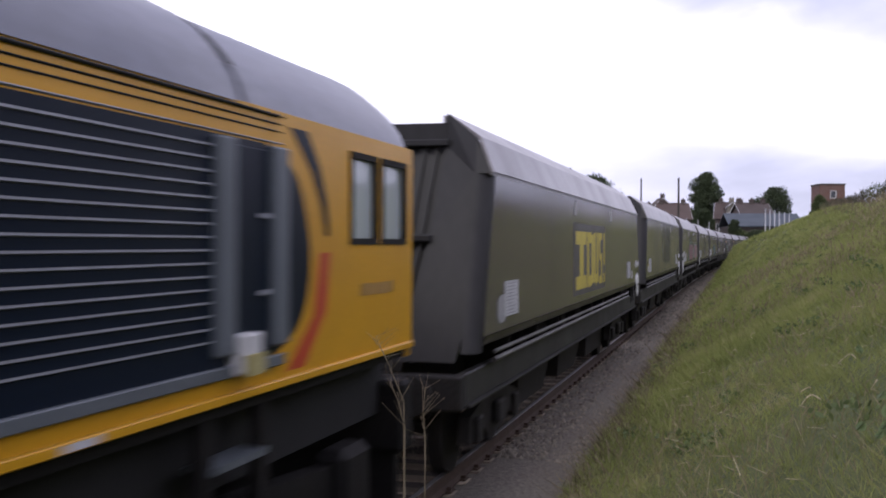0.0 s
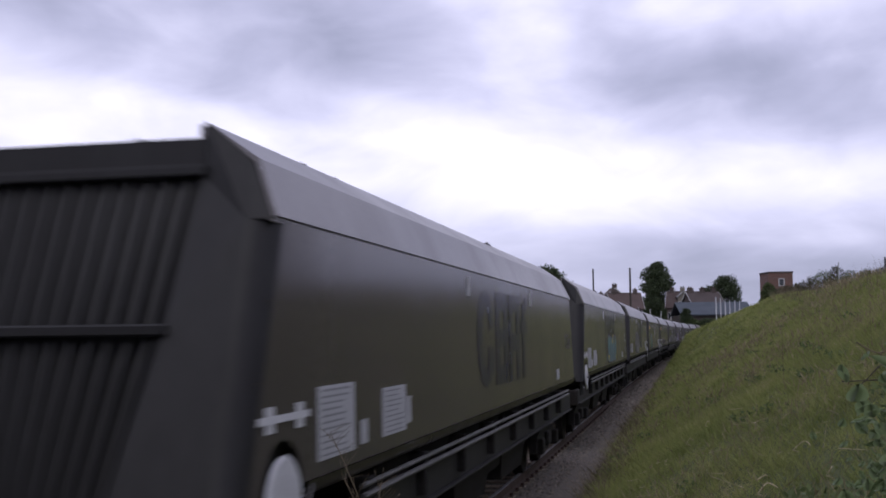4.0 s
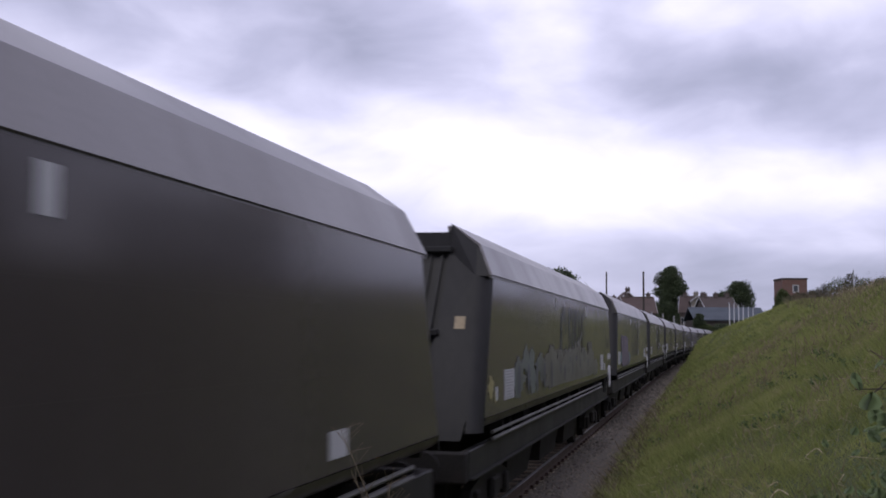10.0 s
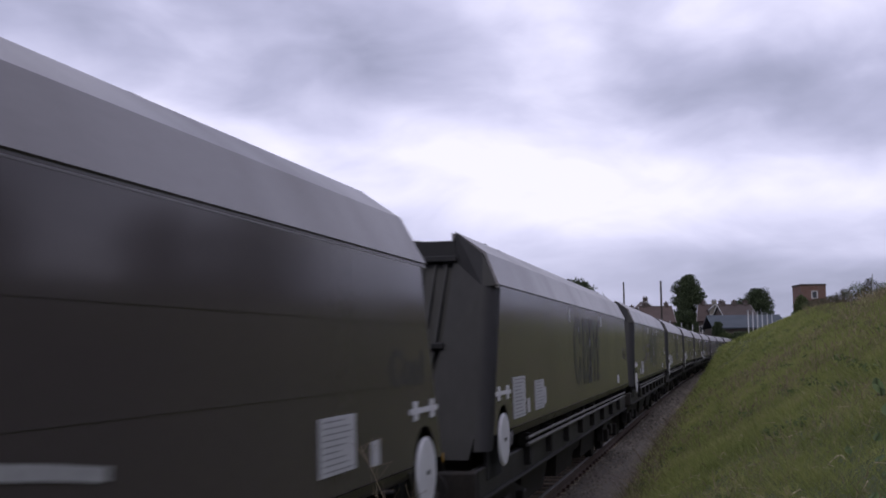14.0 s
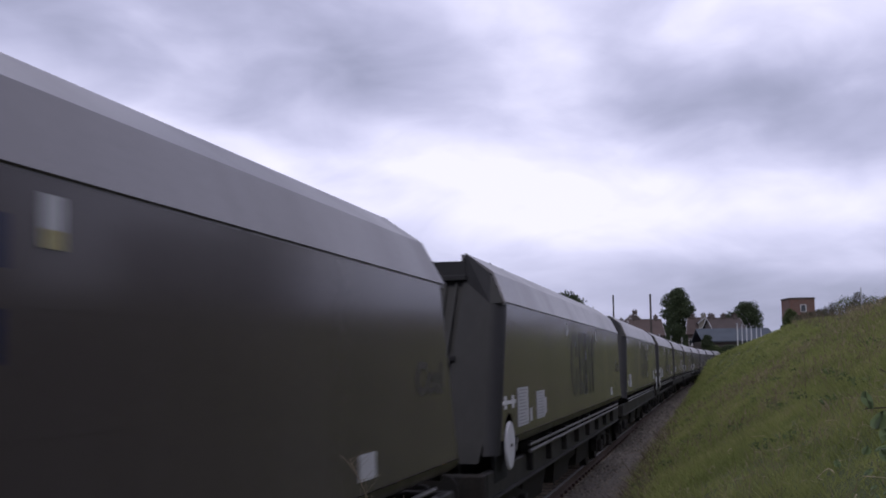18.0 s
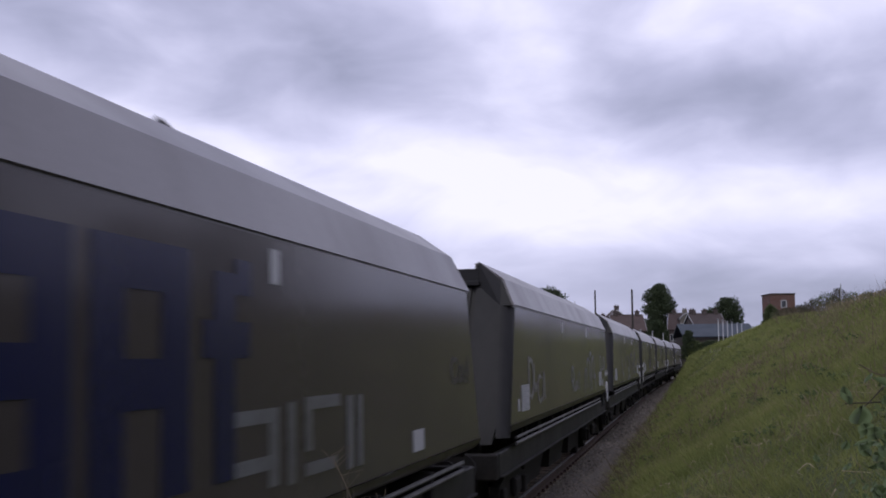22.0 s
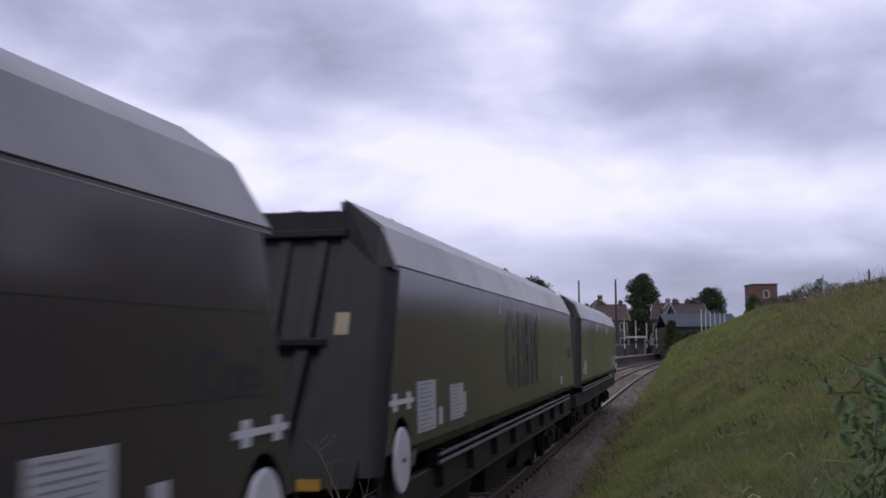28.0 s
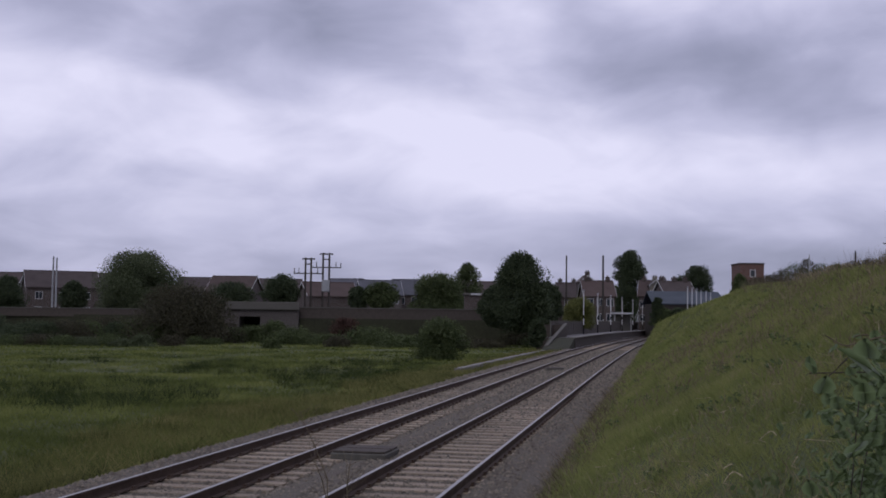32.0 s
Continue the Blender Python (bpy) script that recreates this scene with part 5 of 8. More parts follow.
bar_between("road_embankment", "dark overgrown road embankment behind the field", -120, 428, 602, 665, 150, 146, 30.0, M_BANKSIDE, "embankment", kind="structure")
bar_between("road_embankment", "dark overgrown road embankment behind the field", 488, 1010, 604, 665, 146, 136, 30.0, M_BANKSIDE, "embankment", kind="structure")
bar_between("parapet_wall", "long weathered stone wall along the road", -120, 425, 592, 606, 149, 147, 0.4, M_WALLSTONE, "wall", M_CONC)
bar_between("parapet_wall", "long weathered stone wall along the road", 545, 1010, 586, 606, 145, 138, 0.4, M_WALLSTONE, "wall", M_CONC)
bridge = thing("road_bridge", "small brick road bridge with a dark underpass", "bridge")
for a, b, t0, b0 in ((415, 441, 590, 665), (478, 545, 590, 665), (441, 478, 590, 602)):
    x0, y0, z1 = seen(a, t0, 144)
    x1, _, z0 = seen(b, b0, 144)
    part("abutment" if b0 > 610 else "deck", boxes((x0, x1, y0, y0 + 6, z0, z1)), M_BRICK2, bridge)
x0, y0, z1 = seen(415, 576, 143.6)
x1, _, z0 = seen(545, 590, 143.6)
part("parapet", boxes((x0, x1, y0, y0 + 0.35, z0, z1), bevel=0.05), M_CONC, bridge, "pale green-grey concrete parapet")
# black sheet added behind the opening as the shade of the passage
x0, y0, z1 = seen(441, 602, 148)
x1, _, z0 = seen(478, 640, 148)
part("underpass_back", boxes((x0 - 1, x1 + 1, y0, y0 + 0.3, z0, z1 + 1)), M_BLACK, bridge)
hut = thing("brick_hut", "small red brick hut with a pale roof band", "hut")
x0, y0, z1 = seen(838, 560, 150)
x1, _, z0 = seen(878, 600, 150)
part("wall", boxes((x0, x1, y0, y0 + 3, z0 - 1, z1)), M_BRICK, hut)
part("roof", boxes((x0 - 0.2, x1 + 0.2, y0 - 0.2, y0 + 3.2, z1, z1 + 0.3), bevel=0.05), M_CONC, hut)
part("fascia_sign", boxes((x0 + 0.8, x1 - 0.8, y0 - 0.26, y0 - 0.2, z1 + 0.03, z1 + 0.27)), M_TRIM, hut)


# ---- poles ----
def pole(name, label, px, top, base, far, r, material=M_POLE, group="wooden poles"):
    x, y, z1 = seen(px, top, far)
    z0 = seen(px, base, far)[2]
    p = thing(name, label, "pole", group, at=pose(x, y, z0))
    part("shaft", rod(bmesh.new(), (0, 0, -0.8), (0, 0, z1 - z0), r, r * 0.75, 9), material, p)
    part("cap", rod(bmesh.new(), (0, 0, z1 - z0), (0, 0, z1 - z0 + 0.08), r * 0.85, r * 0.3, 9), material, p)
    return p


pole("telegraph_pole", "slim dark wooden pole beyond the station", 1018, 488, 580, 190, 0.17)
pole("telegraph_pole", "slim dark wooden pole beyond the station", 1083, 487, 590, 185, 0.20)
pole("telegraph_pole", "pale slim pole standing in pair by the houses", 111, 501, 596, 158, 0.15, M_STEEL)
pole("telegraph_pole", "pale slim pole standing in pair by the houses", 117, 503, 596, 158, 0.15, M_STEEL)
pole("fence_post", "dark post on the crest of the bank", 1532, 477, 500, 33, 0.035, M_POLE, "posts on the bank")
pole("fence_post", "thin grey post on the crest of the bank", 1450, 484, 512, 40, 0.03, M_STEEL, "posts on the bank")
for pa, pb, top, base, far, arm in ((556, 566, 497, 588, 156, 525), (587, 598, 488, 590, 152, 514)):
    x0, y0, z1 = seen(pa, top, far)
    x1 = seen(pb, top, far)[0]
    z0, za = seen(pa, base, far)[2], seen(pa, arm, far)[2]
    hp = thing("electricity_pole", "twin-legged wooden electricity pole with crossarms", "electricity pole", "electricity poles")
    for x in (x0, x1):
        part("leg", rod(bmesh.new(), (x, y0, z0 - 1), (x, y0, z1), 0.16, 0.13, 9), M_POLE, hp)
    part("crossarm", boxes((x0 - 0.5, x1 + 0.5, y0 - 0.1, y0 + 0.1, z1 - 0.25, z1 - 0.08)), M_POLE, hp)
    part("brace", boxes((x0, x1, y0 - 0.06, y0 + 0.06, z1 - 0.95, z1 - 0.8)), M_POLE, hp)
    part("long_arm", boxes((x0 - 1.6, x1 + 1.6, y0 - 0.08, y0 + 0.08, za - 0.07, za + 0.07)), M_POLE, hp)
    for q in (-1.55, -0.9, 0.9, 1.55):
        cx = (x0 if q < 0 else x1) + (q + 0.0)
        part("insulator", rod(bmesh.new(), (cx, y0, za), (cx, y0, za + 0.75), 0.08, 0.05, 6), M_POLE, hp)
    if pa > 580:
        part("transformer", boxes((x0 - 0.1, x1 + 0.1, y0 - 0.5, y0 - 0.1, seen(pa, 557, far)[2], seen(pa, 536, far)[2]), bevel=0.06), M_STEEL, hp, "pale grey transformer box")


# ---- station ----
def build_station():
    # far platform beside the far track, with its ramp
    edge = -SPACING - 1.48
    s0, s1 = 109.0, 275.0
    p = thing("platform", "low station platform with dark face and pale coping", "platform", kind="structure")
    share("deck", mesh_of("deck", *sweep([(-2.8, -1.5), (0.0, -1.5), (0.0, 0.78), (-2.8, 0.78)], edge - 0.12, s0, s1, 4.0), M_WALLSTONE), p)
    share("surface", mesh_of("surface", *sweep([(-2.9, 0.784), (-0.7, 0.784), (-0.7, 0.82), (-2.9, 0.82)], edge, s0 + 0.1, s1, 4.0), M_PAVE), p)
    for i in range(108):
        s = s0 + i * 1.5
        x, y, t = on_line(s + 0.75, edge)
        if i == 0:
            me = part("coping_stone", boxes((-0.7, 0.06, -0.74, 0.74, 0.784, 0.90), bevel=0.015), M_COPE, p)
            me.matrix_basis = pose(x, y, 0, 0, 0, t)
            stone = me.data
        else:
            share("coping_stone", stone, p, pose(x, y, 0, 0, 0, t))
    # ramp and its end wall
    bm = bmesh.new()
    a = [Vector((*on_line(s0, edge + q)[:2], 0)) for q in (-2.6, -0.2)]
    b = [Vector((*on_line(s0 - 7.5, edge + q)[:2], 0)) for q in (-2.6, -0.2)]
    vs = [bm.verts.new(v) for v in (b[0] + Vector((0, 0, -0.5)), b[1] + Vector((0, 0, -0.5)), a[1] + Vector((0, 0, -0.5)), a[0] + Vector((0, 0, -0.5)), a[1] + Vector((0, 0, 0.8)), a[0] + Vector((0, 0, 0.8)))]
    for f in ((0, 1, 4, 5), (1, 2, 4), (0, 5, 3), (2, 3, 5, 4), (0, 3, 2, 1)):
        bm.faces.new([vs[k] for k in f])
    part("ramp", bm, M_BANKSIDE, p)
    # fence along the back of the platform
    f = thing("platform_fence", "dull grey panel fence behind the platform", "fence")
    for i in range(66):
        x, y, t = on_line(s0 + 5.2 + i * 2.4, edge - 2.98)
        if i == 0:
            ob = part("panel", boxes((-0.03, 0.03, -1.18, 1.18, -0.4, 2.35)), M_WALLSTONE, f)
            ob.matrix_basis = pose(x, y, 0, 0, 0, t)
            pm = ob.data
            ob = part("post", boxes((-0.07, 0.07, -0.07, 0.07, -0.4, 2.45), bevel=0.01), M_CONC, f)
            ob.matrix_basis = pose(*on_line(s0 + 4, edge - 2.98)[:2], 0, 0, 0, t)
            qm = ob.data
        else:
            share("panel", pm, f, pose(x, y, 0, 0, 0, t))
            x, y, t = on_line(s0 + 4 + i * 2.4, edge - 2.98)
            share("post", qm, f, pose(x, y, 0, 0, 0, t))
    # sloping wall beside the ramp
    x0, y0, z0 = seen(981, 649, 104)
    x1, y1, z1 = seen(1016, 609, 113)
    w = thing("ramp_wall", "grey concrete wall with sloping top beside the platform ramp", "wall")
    part("wall_face", slab([(x0, y0, -0.9), (x1, y1, -0.9), (x1, y1, z1), (x0, y0, z0)], (0.2, 0, 0)), M_WALLSTONE, w)
    part("coping", slab([(x0 - 0.06, y0, z0), (x1 - 0.06, y1, z1), (x1 - 0.06, y1, z1 + 0.12), (x0 - 0.06, y0, z0 + 0.12)], (0.32, 0, 0)), M_CONC, w)
    part("end_wall", boxes((seen(965, 600, 113.5)[0], x1, 113.5, 113.7, -0.9, z1 - 0.05)), M_WALLSTONE, w)
    # lamp posts: white shafts on black feet
    lamp = thing("platform_lamp", "white platform lamp post with a black foot", "lamp post", "platform lamp posts")
    part("foot", rod(bmesh.new(), (0, 0, 0), (0, 0, 1.1), 0.075, n=10), M_BLACK, lamp)
    part("shaft", rod(bmesh.new(), (0, 0, 1.1), (0, 0, 5.3), 0.06, 0.05, 10), M_WHITE, lamp)
    part("band", rod(bmesh.new(), (0, 0, 1.9), (0, 0, 2.3), 0.07, n=10), M_BLACK, lamp)
    part("lantern", boxes((-0.12, 0.12, -0.28, 0.28, 5.26, 5.36), bevel=0.03), M_STEEL, lamp)
    first = True
    for px, d in ((1049, 136), (1074, 152), (1097, 164), (1117, 176), (1136, 192), (1153, 210), (1170, 228)):
        x, y, _ = seen(px, 600, d)
        if first:
            lamp.matrix_basis, first = pose(x, y, 0.82), False
        else:
            copy_thing(lamp, pose(x, y, 0.82))
    for i, px in enumerate((1233, 1241, 1249, 1257, 1266, 1274)):
        x, y, z = seen(px, 541 + i * 1.6, 146 + i * 9)
        copy_thing(lamp, pose(x, y, z - 5.3, 0, 0, 0))
    # near platform, beyond the bank
    q = thing("platform", "low station platform beyond the bank", "platform", kind="structure")
    share("deck", mesh_of("deck", *sweep([(1.48, -0.5), (9.0, -0.5), (9.0, 0.9), (1.48, 0.9)], 0, 138, 250, 4.0), M_CONC), q)
    # footbridge stairs and the long blue-grey roof
    st = thing("footbridge_stairs", "pale steel station footbridge stairs", "footbridge")
    x0, y0, z0 = seen(1143, 606, 262)
    x1, _, z1 = seen(1162, 562, 262)
    for k in (0, 2.4):
        part("stringer", slab([(x0, y0 + k, z0), (x0 + 0.28, y0 + k, z0), (x1 + 0.28, y0 + k, z1), (x1, y0 + k, z1)], (0, 0.12, 0)), M_STEEL, st)
        part("handrail", rod(bmesh.new(), (x0, y0 + k, z0 + 1.1), (x1, y0 + k, z1 + 1.1), 0.06, n=6), M_TRIM, st)
    for i in range(14):
        f = (i + 0.5) / 14
        part("tread", boxes((x0 + (x1 - x0) * f, x0 + (x1 - x0) * f + 0.4, y0, y0 + 1.9, z0 + (z1 - z0) * f, z0 + (z1 - z0) * f + 0.05)), M_STEEL, st)
    for px in (1163, 1169):
        x, y, z = seen(px, 568, 262.5)
        part("column", boxes((x - 0.08, x + 0.08, y - 0.08, y + 0.08, -0.4, z)), M_STEEL, st)
    sh = thing("platform_shelter", "small white platform shelter", "shelter")
    x0, y0, z1 = seen(1103, 587, 192)
    x1, _, z0 = seen(1134, 602, 192)
    part("roof", boxes((x0 - 0.2, x1 + 0.2, y0 - 0.2, y0 + 2.0, z1 - 0.3, z1), bevel=0.04), M_TRIM, sh)
    part("back_wall", boxes((x0, x1, y0 + 1.7, y0 + 1.8, -0.5, z1 - 0.3)), M_CONC, sh)
    for x in (x0 + 0.1, x1 - 0.1):
        part("post", boxes((x - 0.05, x + 0.05, y0, y0 + 0.1, -0.5, z1 - 0.3)), M_TRIM, sh)
    sg = thing("station_sign", "small white station sign on two posts", "sign")
    x0, y0, z1 = seen(1161, 576, 224)
    x1, _, z0 = seen(1174, 584, 224)
    part("board", boxes((x0, x1, y0, y0 + 0.05, z0, z1)), M_TRIM, sg)
    for x in (x0 + 0.1, x1 - 0.1):
        part("post", boxes((x - 0.04, x + 0.04, y0 + 0.06, y0 + 0.14, 0.82, z1)), M_STEEL, sg)
    part("print_bar", boxes((x0 + 0.15, x1 - 0.15, y0 - 0.012, y0 - 0.002, (z0 + z1) / 2 - 0.08, (z0 + z1) / 2 + 0.08)), M_INK, sg)
    pole("signal_mast", "slim grey mast on the station", 1154, 527, 612, 268, 0.10, M_STEEL, "station masts")
    b = thing("station_building", "long low building with a blue-grey metal roof", "building")
    x0, y0, z1 = seen(1174, 549, 196)
    x1, _, z0 = seen(1296, 571, 196)
    part("wall", boxes((x0, x1, y0, y0 + 9, 0, z0)), M_WALLSTONE, b)
    part("roof", slab([(x0 - 0.4, y0 - 0.5, z0 - 0.1), (x1 + 0.4, y0 - 0.5, z0 - 0.1), (x1 + 0.4, y0 + 5, z1), (x0 - 0.4, y0 + 5, z1)], (0, 0, 0.2)), M_BLUEROOF, b)
    part("roof", slab([(x0 - 0.4, y0 + 9.5, z0 - 0.1), (x1 + 0.4, y0 + 9.5, z0 - 0.1), (x1 + 0.4, y0 + 5, z1), (x0 - 0.4, y0 + 5, z1)], (0, 0, 0.2)), M_BLUEROOF, b)
    # brick tower
    tw = thing("brick_tower", "plain square red brick tower with one white window", "tower")
    x0, y0, z1 = seen(1326, 499, 150)
    x1, _, _ = seen(1369, 499, 150)
    part("wall", boxes((x0, x1, y0, y0 + 4.2, 0, z1)), M_TOWER, tw)
    part("roof_slab", boxes((x0 - 0.08, x1 + 0.08, y0 - 0.08, y0 + 4.3, z1, z1 + 0.22), bevel=0.04), M_WALLSTONE, tw)
    a, _, zt = seen(1343.5, 508, 150)
    c, _, zb = seen(1354.5, 522, 150)
    fr = part("window", boxes((a, c, y0 - 0.05, y0 + 0.02, zb, zb + 0.12), (a, c, y0 - 0.05, y0 + 0.02, zt - 0.12, zt), (a, a + 0.14, y0 - 0.05, y0 + 0.02, zb, zt), (c - 0.14, c, y0 - 0.05, y0 + 0.02, zb, zt)), M_TRIM, tw)
    part("pane", boxes((a + 0.1, c - 0.1, y0 - 0.02, y0 - 0.005, zb + 0.1, zt - 0.1)), M_GLASS, fr)


build_station()
for i, (px, top, half, m_) in enumerate(((1010, 546, 26, M_LEAF), (1052, 548, 24, M_LEAF), (1082, 550, 22, M_LEAF), (1106, 552, 18, M_LEAF), (1180, 560, 13, M_LEAF), (1190, 580, 20, M_LEAF2), (1218, 580, 20, M_LEAF), (1246, 578, 22, M_LEAF2), (1276, 572, 20, M_LEAF))):
    tree_at("bush", "dark garden bush behind the station", px, top, half, 608, 300 - 4 * i if i < 4 else 186, 150 + i, m_, "dome", 1800, 0.25, 0.0, "station hedge")

# cable lids between the tracks, and the concrete trough beside the far one
for s, w, d in ((21.4, 1.05, 1.1), (59.5, 0.9, 0.9)):
    x, y, t = on_line(s, -1.72)
    c = thing("cable_pit", "dark grey concrete cable pit lid between the tracks", "cable pit", "cable pits", at=pose(x, y, -0.22, 0, 0, t))
    part("rim", boxes((-w / 2, w / 2, -d / 2, d / 2, -0.1, 0.16), bevel=0.02), M_CONC, c)
    for k in (-0.27, 0.27):
        part("lid", boxes((-w / 2 + 0.03, w / 2 - 0.03, k * d * 0.9 - 0.22 * d, k * d * 0.9 + 0.22 * d, 0.16, 0.20), bevel=0.012), M_WALLSTONE, c)
tr = thing("cable_trough", "pale concrete cable trough beside the track", "cable trough")
lid = None
for i in range(52):
    s = 62 + i * 1.0
    x, y, t = on_line(s, -7.2)
    z = -0.34
    if lid is None:
        ob = part("trough_lid", boxes((-0.22, 0.22, -0.485, 0.485, -0.45, 0.10), bevel=0.015), M_COPE, tr)
        ob.matrix_basis, lid = pose(x, y, z, 0, 0, t), ob.data
    else:
        share("trough_lid", lid, tr, pose(x, y, z + random.uniform(-0.01, 0.01), 0, random.uniform(-2, 2), t))


# ---- paint on the wagon sides ----
M_PINK = mat("pink_spray_paint", (0.235, 0.080, 0.118), 0.6, 0, 0.15, 0.5, 30, 1.5, 0.02, (0.15, 0.055, 0.085))
M_DARKLINE = mat("black_spray_paint", (0.018, 0.02, 0.024), 0.6, 0, 0.15, 0.3, 30, 2)
M_MINT = mat("mint_spray_paint", (0.105, 0.23, 0.165), 0.6, 0, 0.2, 0.6, 30, 1.5, 0.02, (0.055, 0.11, 0.085))
M_SPRAY = mat("dull_green_spray_paint", (0.075, 0.16, 0.11), 0.6, 0, 0.2, 0.6, 20, 1.5, 0.02, (0.05, 0.08, 0.06))
M_TEAL = mat("turquoise_spray_paint", (0.040, 0.165, 0.205), 0.6, 0, 0.15, 0.5, 30, 1.2, 0.02, (0.04, 0.12, 0.19))
M_AQUA = mat("aqua_spray_paint", (0.06, 0.255, 0.27), 0.6, 0, 0.15, 0.5, 30, 1.2, 0.02, (0.04, 0.15, 0.19))
M_SKY = mat("light_blue_spray_paint", (0.08, 0.20, 0.33), 0.6, 0, 0.15, 0.5, 30, 1.2, 0.02, (0.05, 0.12, 0.22))
M_LEMON = mat("yellow_spray_paint", (0.58, 0.46, 0.03), 0.6, 0, 0.12, 0.3, 30, 1.5)
M_VIOLET = mat("lilac_spray_paint", (0.098, 0.058, 0.145), 0.6, 0, 0.15, 0.5, 30, 1.2, 0.02, (0.058, 0.036, 0.10))
M_PURPLE = mat("purple_spray_paint", (0.035, 0.018, 0.105), 0.6, 0, 0.15, 0.3, 30, 2)
M_DULLBLUE = mat("dull_blue_spray_paint", (0.012, 0.024, 0.062), 0.6, 0, 0.15, 0.5, 30, 1.2, 0.02, (0.02, 0.03, 0.06))
M_CHALK = mat("faded_white_spray_paint", (0.30, 0.30, 0.29), 0.8, 0, 0.2, 0.6, 25, 1.6, 0.02, (0.12, 0.115, 0.105))
M_PALE = mat("pale_grey_spray_paint", (0.20, 0.20, 0.195), 0.7, 0, 0.25, 0.6, 18, 1.6, 0.02, (0.10, 0.095, 0.085))
M_FAINT = mat("faint_grey_spray_paint", (0.12, 0.125, 0.125), 0.75, 0, 0.25, 0.7, 18, 1.1, 0.02, (0.065, 0.06, 0.05))
M_GREYTEAL = mat("faded_teal_spray_paint", (0.085, 0.115, 0.115), 0.75, 0, 0.25, 0.7, 12, 0.9, 0.02, (0.06, 0.057, 0.05))
M_FADEGLARE = mat("navy_faded_and_sky_glare", (0.028, 0.027, 0.044), 0.25, 0, 0.2, 0.7, 20, 0.9, 0.02, (0.038, 0.033, 0.037), 0.30)
M_AMBERTAG = mat("amber_lettering", (0.46, 0.27, 0.03), 0.55, 0, 0.1, 0.4, 40, 2)
M_WASH = mat("grey_paint_wash", (0.064, 0.066, 0.068), 0.5, 0, 0.2, 0.7, 10, 1.2, 0.02, (0.048, 0.046, 0.042), 0.4)
M_RUST = mat("rust_stain", (0.068, 0.052, 0.042), 0.5, 0, 0.3, 0.6, 15, 1.5, 0.03, (0.05, 0.045, 0.038))


# the same road dust lies on the spray paint
for m_ in (M_PINK, M_MINT, M_SPRAY, M_TEAL, M_AQUA, M_SKY, M_LEMON, M_VIOLET, M_PURPLE, M_PALE, M_FAINT, M_WASH, M_GREYTEAL, M_NAVY, M_DARKLINE, M_FADEGLARE, M_DULLBLUE):
    b_ = m_.node_tree.nodes["Principled BSDF"]
    b_.inputs["Sheen Weight"].default_value, b_.inputs["Sheen Roughness"].default_value = 0.06 if m_ == M_NAVY else 0.10, 0.4
    b_.inputs["Sheen Tint"].default_value = (0.75, 0.66, 0.60, 1)
    b_.inputs["Coat Weight"].default_value, b_.inputs["Coat Roughness"].default_value = (0.0 if m_ in (M_NAVY, M_FADEGLARE) else 0.2 if m_ == M_DARKLINE else 0.5), 0.22


def paint(n, name, material, shapes, lift=0.005, label=""):
    """Flat paint on the side of wagon n that faces the bank; u counts from its leading waist."""
    front = ENDS[n] == "F"
    sd = 1 if front else -1
    for i, shape in enumerate(shapes):
        strip = isinstance(shape, tuple)
        pts = shape[0] + shape[1] if strip else shape
        verts = [(sd * (side_x(z) + lift + 0.0003 * i), u - MID if front else MID - u, z) for u, z in pts]
        k = len(shape[0]) if strip else 0
        faces = [(j, j + 1, k + j + 1, k + j) for j in range(k - 1)] if strip else [tuple(range(len(pts)))]
        share(name, mesh_of(name, verts, faces, material), WAGONS[n], None, label)


def shift_part(n, name, u0, u1, along=None):
    """Moves the small plates of wagon n that lie between u0 and u1, or takes them away."""
    front = ENDS[n] == "F"
    sd = 1 if front else -1
    for ob in [c for c in WAGONS[n].children if c.name.split(".")[0] == name]:
        mid = sum((v.co for v in ob.data.vertices), Vector()) / len(ob.data.vertices)
        u = mid.y + MID if front else MID - mid.y
        if mid.x * sd > 0 and u0 < u < u1:
            if along is None:
                for c in list(ob.children) + [ob]:
                    bpy.data.objects.remove(c)
            else:
                ob.matrix_basis = Matrix.Translation((0, sd * along, 0))


shift_part(7, "data_panel", 0.5, 2.0)
shift_part(6, "data_panel", 0.5, 2.0)
shift_part(9, "data_panel", 0.5, 2.0, -0.48)
shift_part(12, "data_panel", 0.5, 2.0)
for n, u0, along in ((13, 10.0, -0.44), (21, 10.0, -0.34), (5, 5.0, -0.30), (15, 5.0, 0.38), (2, 10.0, 0.70)):
    shift_part(n, "white_mark", u0, u0 + 1.5, along)
shift_part(5, "data_panel", 0.5, 2.0, 0.40)
shift_part(8, "data_panel", 0.5, 2.0, 0.25)
for n in (0, 6, 7):
    shift_part(n, "small_panel", 0.0, 0.7)


def rect(u0, u1, z0, z1):
    return [(u0, z0), (u1, z0), (u1, z1), (u0, z1)]


def blob(u, z, w, h, seed=0, p=2.6, wob=0.06):
    rng = random.Random(seed)
    out = []
    for i in range(22):
        a = 2 * math.pi * i / 22
        c, s = math.cos(a), math.sin(a)
        q = 1 + rng.uniform(-wob, wob)
        out.append((u + w / 2 * q * math.copysign(abs(c) ** (2 / p), c), z + h / 2 * q * math.copysign(abs(s) ** (2 / p), s)))
    return out


